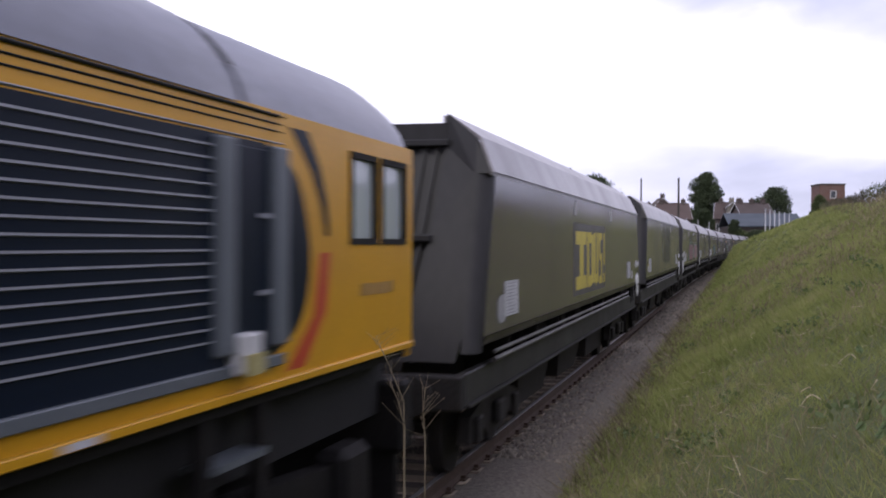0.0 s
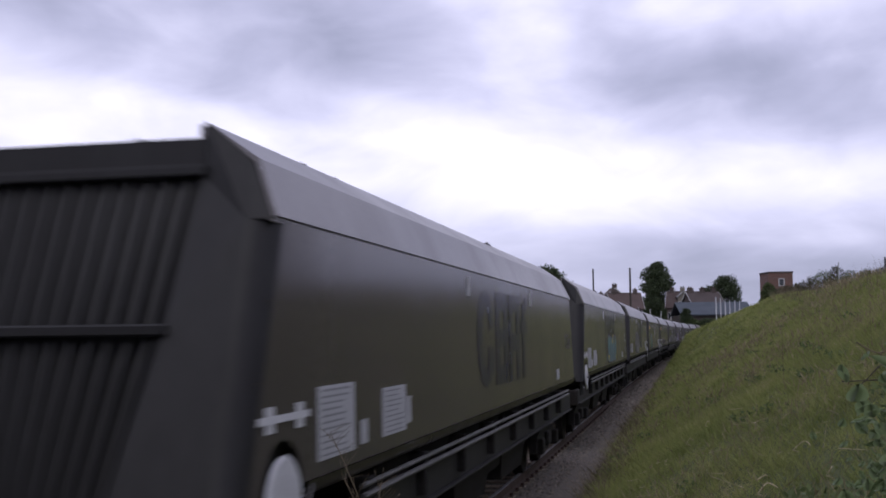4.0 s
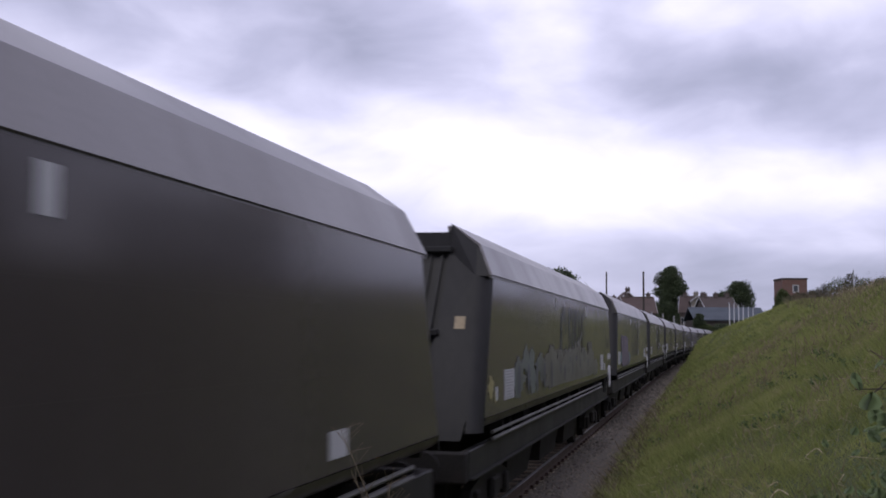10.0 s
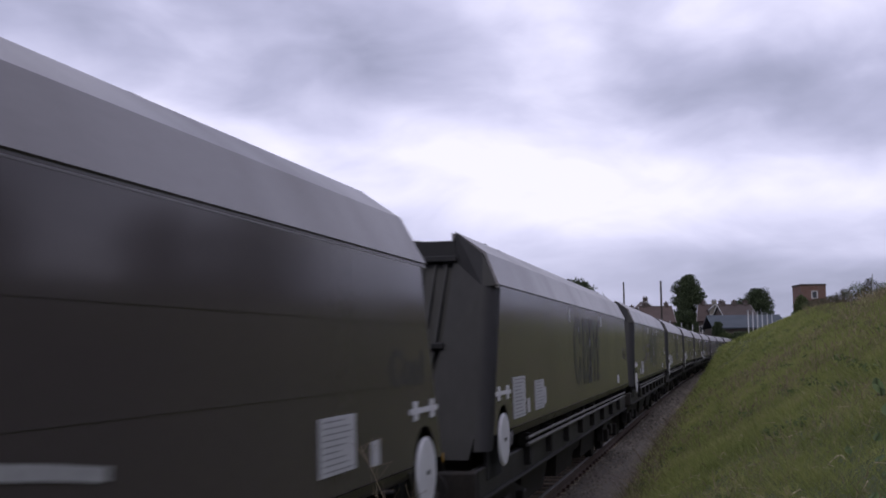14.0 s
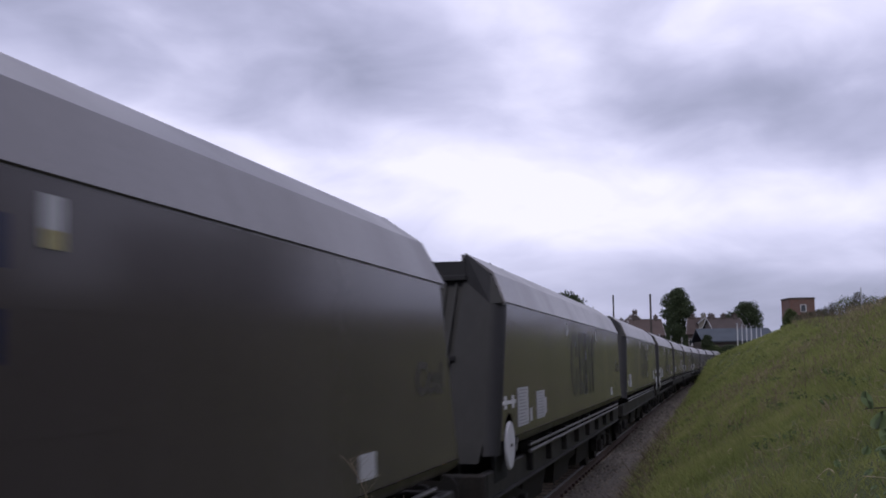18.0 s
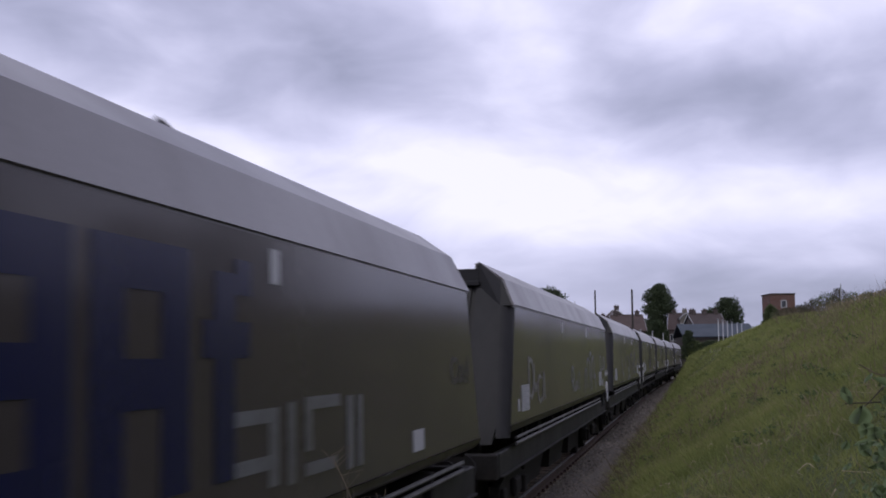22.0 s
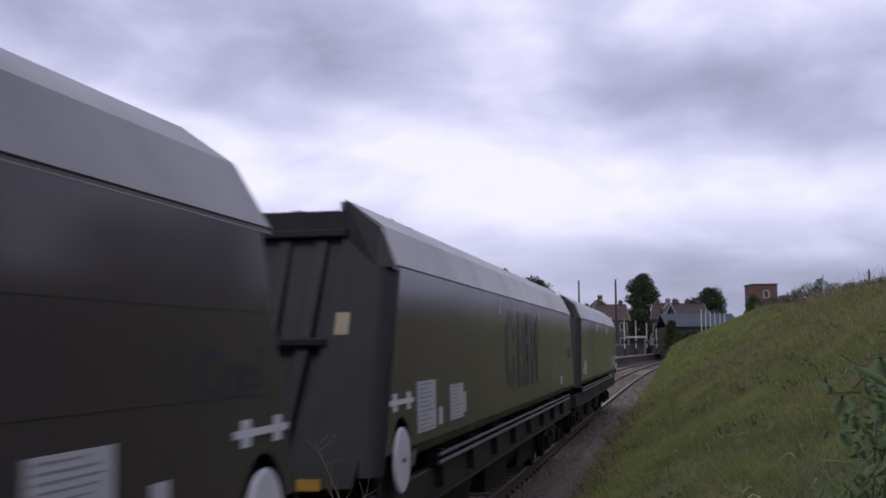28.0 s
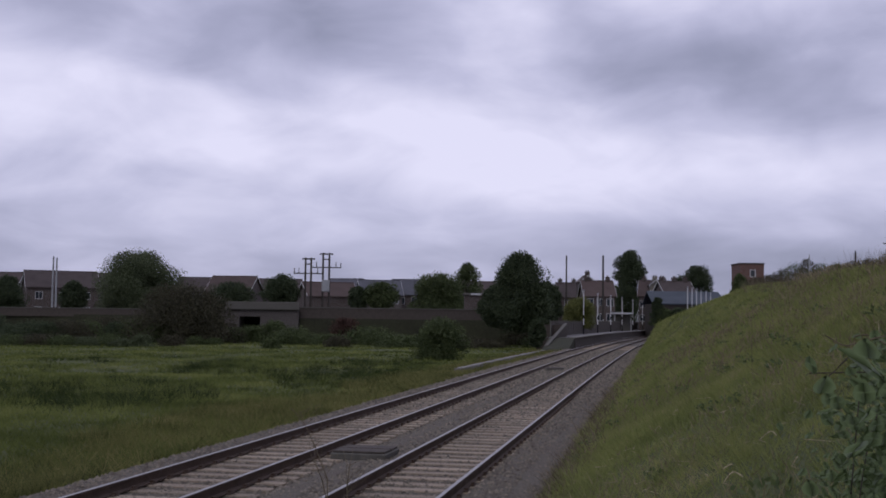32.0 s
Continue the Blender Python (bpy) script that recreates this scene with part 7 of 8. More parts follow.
paint(12, "graffiti_loop", M_SKY, ring(7.02, 1.99, 0.26, 0.16, 0.035, 40, 330) + ribbon([(6.72, 2.1), (6.78, 1.9)], 0.04), 0.006)
# wagon 16: broad white bars
paint(16, "graffiti", M_FAINT, [rect(10.1, 10.75, 2.06, 2.14), rect(10.1, 10.75, 1.80, 1.88), rect(10.6, 10.75, 1.70, 2.14), rect(10.9, 11.02, 1.68, 2.16), rect(11.2, 11.9, 2.10, 2.18), rect(11.2, 11.33, 1.85, 2.18), rect(11.2, 11.8, 1.70, 1.78), rect(12.05, 12.2, 1.66, 2.16), rect(12.3, 12.42, 1.66, 2.16)], 0.005, "broad faded white graffiti bars")
# wagon 17: white tags
paint(17, "graffiti", M_CHALK, ribbon([(10.10, 1.62), (10.15, 2.02), (10.45, 2.1), (10.60, 1.7)], 0.075) + ribbon([(10.65, 1.95), (10.70, 2.25), (11.05, 2.36), (11.35, 2.2), (11.40, 1.62)], 0.075) + ribbon([(11.35, 1.9), (11.40, 2.35), (11.65, 2.5), (11.85, 2.3), (11.70, 1.8)], 0.075) + ribbon([(11.85, 1.9), (11.95, 2.25), (12.35, 2.4), (12.55, 2.15), (12.45, 1.9), (12.75, 1.95), (12.85, 1.6)], 0.075) + ring(11.75, 1.75, 0.3, 0.24, 0.05), 0.006, "white looping graffiti tag")
paint(17, "graffiti", M_CHALK, ring(14.55, 2.22, 0.6, 0.42, 0.07, 60, 350) + ribbon([(14.95, 2.36), (15.00, 2.08), (15.25, 2.1), (15.30, 2.32)], 0.06) + ribbon([(15.45, 2.04), (15.47, 2.36), (15.70, 2.3), (15.85, 2.1), (15.75, 1.8)], 0.06), 0.006, "white looping graffiti tag")
paint(17, "graffiti", M_CHALK, ring(7.55, 2.05, 0.55, 0.36, 0.06, 40, 330) + ribbon([(7.45, 1.70), (7.5, 2.2), (7.85, 2.0), (7.6, 1.9), (7.95, 1.72), (8.05, 1.9), (8.2, 1.74), (8.35, 1.92), (8.5, 1.76), (8.7, 1.9), (8.85, 2.1), (8.9, 1.85), (8.75, 1.72)], 0.045), 0.006, "white looping graffiti tag")
paint(17, "graffiti", M_PALE, ring(1.62, 2.10, 0.62, 0.62, 0.10, -110, 120) + ribbon([(1.42, 2.42), (1.44, 1.84)], 0.10) + ribbon([(2.0, 2.30), (2.02, 1.95), (2.25, 1.98)], 0.10) + ring(2.62, 1.92, 0.55, 0.46, 0.08, 50, 320) + ribbon([(2.95, 1.72), (3.08, 2.15), (3.22, 1.74)], 0.08), 0.006, "pale looping graffiti tag")
# wagon 18: chalky scrawls
paint(18, "graffiti", M_PALE, ring(4.35, 2.20, 0.42, 0.24, 0.06, 0, 300) + ribbon([(4.42, 2.10), (4.55, 1.90), (4.40, 1.84), (4.75, 1.80), (4.85, 1.66)], 0.07), 0.006, "white looping graffiti tag")

paint(18, "graffiti", M_CHALK, ring(7.75, 1.78, 0.7, 0.46, 0.08, 50, 340) + ribbon([(8.1, 1.9), (8.15, 1.68), (8.4, 1.7), (8.45, 1.9), (8.5, 1.66), (8.7, 1.7), (8.85, 2.0), (8.65, 2.06)], 0.07), 0.006, "white looping graffiti tag")
paint(18, "graffiti", M_FAINT, ribbon([(7.7, 2.4), (8.1, 2.3), (8.3, 2.0)], 0.14) + ribbon([(8.9, 2.35), (8.3, 2.1)], 0.10) + ribbon([(9.1, 2.36), (9.6, 2.44), (10.0, 1.66)], 0.12) + ribbon([(9.4, 2.1), (10.1, 2.46), (10.6, 2.3), (10.4, 1.72)], 0.12) + ribbon([(11.0, 2.6), (11.4, 1.75), (12.0, 2.6)], 0.12) + ribbon([(11.6, 2.1), (12.8, 2.6), (12.0, 1.8), (12.4, 1.76)], 0.12) + ring(12.9, 1.85, 0.5, 0.3, 0.08, 40, 380), 0.005, "pale scrawled graffiti")
paint(18, "graffiti_loop", M_DARKLINE, ring(6.1, 2.3, 0.8, 0.62, 0.07, 10, 300) + ring(6.9, 2.2, 0.7, 0.46, 0.06, 0, 190), 0.005)
paint(18, "graffiti", M_FAINT, ribbon([(14.2, 2.2), (14.6, 1.9), (14.9, 2.25), (15.2, 1.95), (15.6, 2.3)], 0.06) + ribbon([(14.4, 1.85), (15.0, 2.1), (15.7, 1.9)], 0.05), 0.005)


# ---- grass, stones and weeds ----
def grass_on(count, rng, s_range, o_range, near_pull, tall, wide, cull=None):
    """Blades over a strip beside the track, thinned out and coarser with distance from the bank's foot of the walk."""
    u = rng.uniform(0, 1, count)
    s = s_range[0] + (s_range[1] - s_range[0]) * u ** near_pull
    o = rng.uniform(o_range[0], o_range[1], count)
    ys = np.interp(s, GRID_S, GRID_Y)
    ks = np.interp(s, GRID_S, SLOPES)
    h = np.sqrt(1 + ks ** 2)
    x = np.interp(ys, GRID_Y, GRID_X) + o / h
    y = ys - o * ks / h
    z = np.array([height(side_of(a, b), b) for a, b in zip(x, y)]) - 0.01
    dist = np.sqrt(x * x + y * y)
    far = np.clip(dist / 7.0, 0.7, 14.0)
    patch = np.array([noise.noise((a * 0.5, b * 0.5, 2.0)) for a, b in zip(x, y)])
    t = tall * rng.uniform(0.45, 1.25, count) * (1 + 0.55 * patch) * np.clip(far, 1, 2.2) ** 0.35
    w = wide * rng.uniform(0.6, 1.4, count) * far ** 0.85
    a = rng.uniform(0, 2 * math.pi, count)
    lean_a, lean_m = rng.uniform(0, 2 * math.pi, count), rng.uniform(0.4, 1.9, count) * t
    base = np.stack([x, y, z], 1)
    side = np.stack([np.cos(a) * w, np.sin(a) * w, np.zeros(count)], 1)
    tip = base + np.stack([np.cos(lean_a) * lean_m, np.sin(lean_a) * lean_m - 0.15 * t, t], 1)
    return np.stack([base - side, base + side, tip], 1).reshape(-1, 3)


rng = np.random.default_rng(7)
near = grass_on(330000, rng, (-3.0, 45.0), (2.0, 9.6), 1.6, 0.085, 0.0036)
midway = grass_on(90000, rng, (25.0, 135.0), (1.95, 10.5), 1.2, 0.12, 0.0045)
share("bank_grass", tris_mesh("bank_grass", np.concatenate([near, midway]), M_GRASS), None)
tagged(bpy.data.objects["bank_grass"], "long matted olive-green grass on the railway bank", "grass", kind="stuff")
fringe = np.concatenate([grass_on(5500, rng, (3.0, 70.0), (1.6, 2.4), 1.2, 0.13, 0.004), grass_on(2500, rng, (3.0, 40.0), (1.9, 2.6), 1.2, 0.24, 0.003)])
share("dry_fringe", tris_mesh("dry_fringe", fringe, M_STALK), None)
tagged(bpy.data.objects["dry_fringe"], "dry brown grass along the edge of the ballast", "dry grass", kind="stuff")


def tussocks(count, rng, blades, s_range, o_range, tall, drift=None):
    """Clumps of longer blades that lean outwards, in drifts where a seed for them is given."""
    out = []
    while len(out) < count:
        s = s_range[0] + (s_range[1] - s_range[0]) * rng.uniform() ** 1.7
        x, y, _ = on_line(s, rng.uniform(*o_range))
        if drift is not None and noise.noise((x * 0.13, y * 0.075, drift)) + 0.4 * noise.noise((x * 0.5, y * 0.3, drift)) < 0.08:
            continue
        far = min(max(math.hypot(x, y) / 7.0, 0.7), 6.0)
        z, size = height(side_of(x, y), y) - 0.02, tall * rng.uniform(0.6, 1.3)
        a = rng.uniform(0, 2 * math.pi, blades)
        r = np.abs(rng.normal(size=blades)) * size * 0.35
        base = np.stack([x + np.cos(a) * r, y + np.sin(a) * r, np.full(blades, z)], 1)
        reach = rng.uniform(0.3, 1.1, blades) * size
        tip = base + np.stack([np.cos(a) * reach, np.sin(a) * reach, size * rng.uniform(0.3, 0.95, blades)], 1)
        b = a + math.pi / 2 + rng.normal(size=blades) * 0.5
        side = np.stack([np.cos(b), np.sin(b), np.zeros(blades)], 1) * (0.0032 * far ** 0.8)
        out.append(np.stack([base - side, base + side, tip], 1).reshape(-1, 3))
    return np.concatenate(out)


share("grass_tussocks", tris_mesh("grass_tussocks", tussocks(2600, rng, 40, (0.0, 90.0), (2.2, 9.8), 0.20), M_GRASS), None)
tagged(bpy.data.objects["grass_tussocks"], "uneven tussocks of longer grass on the bank", "grass", kind="stuff")
cs, rs = [], []
for i in range(170):
    s, o = 3.0 + 55.0 * rng.uniform() ** 1.4, rng.uniform(2.3, 9.4)
    x, y, _ = on_line(s, o)
    cs.append((x, y, height(side_of(x, y), y) + 0.05))
    rs.append((rng.uniform(0.12, 0.38), rng.uniform(0.12, 0.38), 0.07))
share("broad_weeds", quads_mesh("broad_weeds", leaf_cloud(rng, np.array(cs), np.array(rs), 11000, 0.030), M_WEED), None)
tagged(bpy.data.objects["broad_weeds"], "low broad-leaved weeds in the bank grass", "weed", kind="stuff")


def wisps(count, rng, s_range, o_range):
    """Thin flowering stems with a slim seed head, in drifts."""
    out = []
    while len(out) < count:
        s = s_range[0] + (s_range[1] - s_range[0]) * rng.uniform() ** 1.4
        x, y, _ = on_line(s, rng.uniform(*o_range))
        if noise.noise((x * 0.42, y * 0.42, 9.0)) + 0.25 * noise.noise((x * 1.7, y * 1.7, 3.0)) < rng.uniform(-0.05, 0.35):
            continue
        far = min(max(math.hypot(x, y) / 7.0, 0.7), 5.0)
        foot = np.array((x, y, height(side_of(x, y), y) - 0.02))
        a, tall = rng.uniform(0, 6.28), rng.uniform(0.18, 0.42)
        lean_ = np.array((math.cos(a), math.sin(a), 0)) * tall * rng.uniform(0.1, 0.7)
        top = foot + lean_ + np.array((0, 0, tall))
        b = rng.uniform(0, 6.28)
        w = np.array((math.cos(b), math.sin(b), 0)) * 0.0016 * far
        neck = foot + (top - foot) * 0.72
        out.append(np.array((foot - w, foot + w, top, neck - w * 2.6, neck + w * 2.6, top + lean_ * 0.25)))
    return np.concatenate(out)


share("seed_grass", tris_mesh("seed_grass", wisps(5500, rng, (3.5, 42.0), (2.3, 9.4)), M_WISP), None)
tagged(bpy.data.objects["seed_grass"], "drifts of withered brown seed grass on the bank", "grass", kind="stuff")
stems = []
for i in range(420):
    s, o = rng.uniform(14.0, 60.0), rng.uniform(7.6, 9.6)
    x, y, _ = on_line(s, o)
    z, tall = height(side_of(x, y), y) - 0.03, rng.uniform(0.25, 0.8)
    for k in range(5):
        a, r = rng.uniform(0, 6.28), rng.uniform(0.02, 0.25)
        foot = np.array((x + rng.uniform(-0.1, 0.1), y + rng.uniform(-0.1, 0.1), z))
        w = np.array((0.004 + 0.0001 * s, 0, 0))
        stems.append(np.array((foot - w, foot + w, foot + np.array((math.cos(a) * r, math.sin(a) * r, tall * rng.uniform(0.5, 1.0))))))
share("dry_stems", tris_mesh("dry_stems", np.concatenate(stems), M_STALK), None)
tagged(bpy.data.objects["dry_stems"], "dry brown weed stems along the bank's crest", "dry weed", kind="stuff")


def sward(count, rng, bearing, reach, tall, fine):
    """Field grass, as dense to the eye far off as close by."""
    b = rng.uniform(*bearing, count)
    d = reach[0] * (reach[1] / reach[0]) ** rng.uniform(0, 1, count)
    x, y = b * d, d
    o = np.array([side_of(p, q) for p, q in zip(x, y)])
    keep = o < -5.75
    x, y, o, d = x[keep], y[keep], o[keep], d[keep]
    z = np.array([height(p, q) for p, q in zip(o, y)]) - 0.01
    n = len(x)
    patch = np.array([noise.noise((p * 0.25, q * 0.25, 2.0)) for p, q in zip(x, y)])
    t = tall * rng.uniform(0.4, 1.2, n) * (1 + 0.7 * patch)
    a, w = rng.uniform(0, 2 * math.pi, n), fine * d * rng.uniform(0.6, 1.4, n)
    la, lm = rng.uniform(0, 2 * math.pi, n), rng.uniform(0.3, 1.6, n) * t
    base = np.stack([x, y, z], 1)
    side = np.stack([np.cos(a) * w, np.sin(a) * w, np.zeros(n)], 1)
    tip = base + np.stack([np.cos(la) * lm, np.sin(la) * lm, t], 1)
    return np.stack([base - side, base + side, tip], 1).reshape(-1, 3)


wild = sward(240000, rng, (-0.50, 0.12), (9.0, 150.0), 0.17, 0.0006)
share("field_grass", tris_mesh("field_grass", wild, M_FIELD), None)
rush = sward(90000, rng, (-0.50, 0.0), (10.0, 70.0), 0.30, 0.0005)
wet = np.array([noise.noise((p[0] * 0.10, p[1] * 0.06, 6.0)) * 0.5 - 0.017 * p[0] - 0.006 * p[1] > 0.02 + 0.12 * ((i * 7919) % 100) / 100 for i, p in enumerate(rush[::3])])
share("rushes", tris_mesh("rushes", rush.reshape(-1, 3, 3)[wet].reshape(-1, 3), M_RUSH), None)
tagged(bpy.data.objects["rushes"], "dark green rushes in patches of the wet field", "rushes", kind="stuff")
verge = np.concatenate([grass_on(26000, rng, (9.0, 120.0), (-9.5, -5.6), 1.4, 0.26, 0.0040), grass_on(5000, rng, (12.0, 100.0), (-5.7, -5.1), 1.2, 0.14, 0.004)])
share("verge_grass", tris_mesh("verge_grass", verge, M_VERGE), None)
tagged(bpy.data.objects["verge_grass"], "long straw-coloured grass along the far track", "grass", kind="stuff")
tagged(bpy.data.objects["field_grass"], "rough tufted grass of the wet field", "grass", kind="stuff")


rough = tussocks(2000, rng, 26, (9.0, 100.0), (-46.0, -6.2), 0.50, 3.0)
share("field_tussocks", tris_mesh("field_tussocks", rough, M_FIELD), None)
tagged(bpy.data.objects["field_tussocks"], "uneven tufts of tall grass in the field", "grass", kind="stuff")
sedge = tussocks(1500, rng, 30, (12.0, 80.0), (-40.0, -10.0), 0.55, 11.0)
share("sedge_clumps", tris_mesh("sedge_clumps", sedge, M_RUSH), None)
tagged(bpy.data.objects["sedge_clumps"], "dark green sedge clumps in the wet field", "sedge", kind="stuff")
strawy = tussocks(700, rng, 34, (11.0, 80.0), (-10.6, -5.5), 0.42, 6.0)
share("verge_tussocks", tris_mesh("verge_tussocks", strawy, M_VERGE), None)
tagged(bpy.data.objects["verge_tussocks"], "tall straw-coloured clumps beside the far track", "grass", kind="stuff")


def stones(count, rng):
    """Ballast: eight-sided chips, no two alike."""
    s = 14.0 + 90.0 * rng.uniform(0, 1, count) ** 1.7
    o = rng.uniform(-5.45, 2.1, count)
    ys, ks = np.interp(s, GRID_S, GRID_Y), np.interp(s, GRID_S, SLOPES)
    h = np.sqrt(1 + ks ** 2)
    x, y = np.interp(ys, GRID_Y, GRID_X) + o / h, ys - o * ks / h
    z = np.where(o > 1.85, -0.2 - (o - 1.85) * 0.46, np.where(o < -5.2, -0.2 - (-5.2 - o) * 0.6, np.where((np.abs(o) > 0.92) & (np.abs(o) < 1.5), -0.165, -0.2)))
    between = np.minimum(np.abs(np.abs(o) - GAUGE), np.abs(np.abs(o + SPACING) - GAUGE)) < 0.12
    size = rng.uniform(0.022, 0.05, count) * np.clip(s / 26.0, 0.9, 2.2) * np.where(between, 0.4, 1.0)
    unit = np.array([(1, 0, 0), (0, 1, 0), (-1, 0, 0), (0, -1, 0), (0, 0, 0.8), (0, 0, -0.8)], float)
    tri = ((0, 1, 4), (1, 2, 4), (2, 3, 4), (3, 0, 4))
    jit = unit[None] * rng.uniform(0.6, 1.4, (count, 6, 1)) + rng.normal(size=(count, 6, 3)) * 0.16
    a = rng.uniform(0, 6.28, count)
    ca, sa = np.cos(a)[:, None], np.sin(a)[:, None]
    pts = np.stack([jit[..., 0] * ca - jit[..., 1] * sa, jit[..., 0] * sa + jit[..., 1] * ca, jit[..., 2]], 2) * size[:, None, None]
    pts += np.stack([x, y, z + size * 0.1], 1)[:, None, :]
    me = bpy.data.meshes.new("ballast_stones")
    faces = (np.arange(count)[:, None, None] * 6 + np.array(tri)[None]).reshape(-1)
    me.vertices.add(count * 6)
    me.vertices.foreach_set("co", pts.astype(np.float32).ravel())
    n = count * len(tri)
    me.loops.add(n * 3)
    me.loops.foreach_set("vertex_index", faces.astype(np.int32))
    me.polygons.add(n)
    me.polygons.foreach_set("loop_start", np.arange(0, n * 3, 3, dtype=np.int32))
    me.update(calc_edges=True)
    me.materials.append(M_STONE)
    return me


tagged(new("ballast_stones", stones(42000, rng)), "loose grey-brown ballast stones", "ballast", kind="stuff")


def out_to(px, py, d):
    """A place d metres out by its bearing from the view at the end of the walk."""
    return Vector(((px - 784) / 1990 * d, d, 2.41 + (603 - py) / 1990 * d))


def tube(line, r0, r1, n=5):
    """One unbroken tapering tube along a line of points."""
    verts, faces = [], []
    line = [Vector(p) for p in line]
    for i, p in enumerate(line):
        d = (line[min(i + 1, len(line) - 1)] - line[max(i - 1, 0)]).normalized()
        u = d.orthogonal().normalized()
        v = d.cross(u)
        r = r0 + (r1 - r0) * i / (len(line) - 1)
        verts += [p + (u * math.cos(6.2832 * k / n) + v * math.sin(6.2832 * k / n)) * r for k in range(n)]
    for i in range(len(line) - 1):
        faces += [(i * n + k, i * n + (k + 1) % n, (i + 1) * n + (k + 1) % n, (i + 1) * n + k) for k in range(n)]
    return verts, faces + [tuple(range(n))[::-1], tuple(range(len(line) * n - n, len(line) * n))]


def stalk(label, points, d, r, twigs, seed):
    rg = random.Random(seed)
    t = thing("dead_weed", label, "weed", "dead weeds at the foot of the bank")
    pts = [out_to(px, py, d + k * 0.02) for k, (px, py) in enumerate(points)]
    foot = pts[-1].copy()
    foot.z = height(side_of(foot.x, foot.y), foot.y) - 0.03
    pts.append(foot)
    share("stem", mesh_of("stem", *tube(pts, r * 0.5, r * 1.5), M_STALK, True), t)
    bm = bmesh.new()
    for i in range(twigs):
        k = rg.random()
        a = pts[0].lerp(pts[1], k) if rg.random() < 0.6 else pts[1].lerp(pts[2], k)
        b = a + Vector((rg.uniform(-0.06, 0.06), rg.uniform(-0.03, 0.03), rg.uniform(0.01, 0.07)))
        rod(bm, a, b, r * 0.45, r * 0.2, 4)
        bmesh.ops.create_icosphere(bm, subdivisions=1, radius=r * 0.9, matrix=Matrix.Translation(b))
    tw = part("seed_head", bm, M_STALK, t)
    tw["kind"] = "stuff"


stalk("dead brown weed stalk with dry seed heads", [(551, 768), (575, 820), (602, 885)], 3.0, 0.0015, 14, 1)
stalk("dead brown weed stalk with dry seed heads", [(572, 842), (590, 880), (604, 930)], 2.8, 0.0014, 12, 2)
stalk("dead brown weed stalk with dry seed heads", [(640, 858), (636, 900), (640, 950)], 3.1, 0.002, 12, 3)


def down_to(px, py):
    """Where a bearing from the standing place meets the bank."""
    d = 2.5
    while d < 40 and out_to(px, py, d).z > height(side_of(out_to(px, py, d).x, d), d) + 0.10:
        d += 0.05
    return out_to(px, py, d)


for px, py, ln, turn_ in ((1124, 762, 0.22, 0.2), (1138, 826, 0.16, 1.1), (1186, 790, 0.14, 2.6), (1296, 858, 0.30, 0.4), (1330, 872, 0.26, 2.9), (1216, 760, 0.14, 1.9), (1390, 800, 0.22, 2.2), (1420, 846, 0.20, 0.9)):
    p, ln = down_to(px, py), ln * 0.6
    t = thing("dead_weed", "pale dry broken stem lying in the grass", "weed", "dry stems lying in the grass")
    q = [p, p + Vector((math.cos(turn_) * ln * 0.45, math.sin(turn_) * ln * 0.45, 0.03)), p + Vector((math.cos(turn_ + 0.5) * ln, math.sin(turn_ + 0.5) * ln, -0.04))]
    share("stem", mesh_of("stem", *tube(curved([tuple(v) for v in q], 4), 0.006, 0.003), M_STRAW, True), t)
    share("seed_head", mesh_of("seed_head", *tube([q[2], q[2] + Vector((0.03, 0.02, -0.01)), q[2] + Vector((0.06, 0.02, -0.02))], 0.006, 0.002), M_STRAW, True), t)


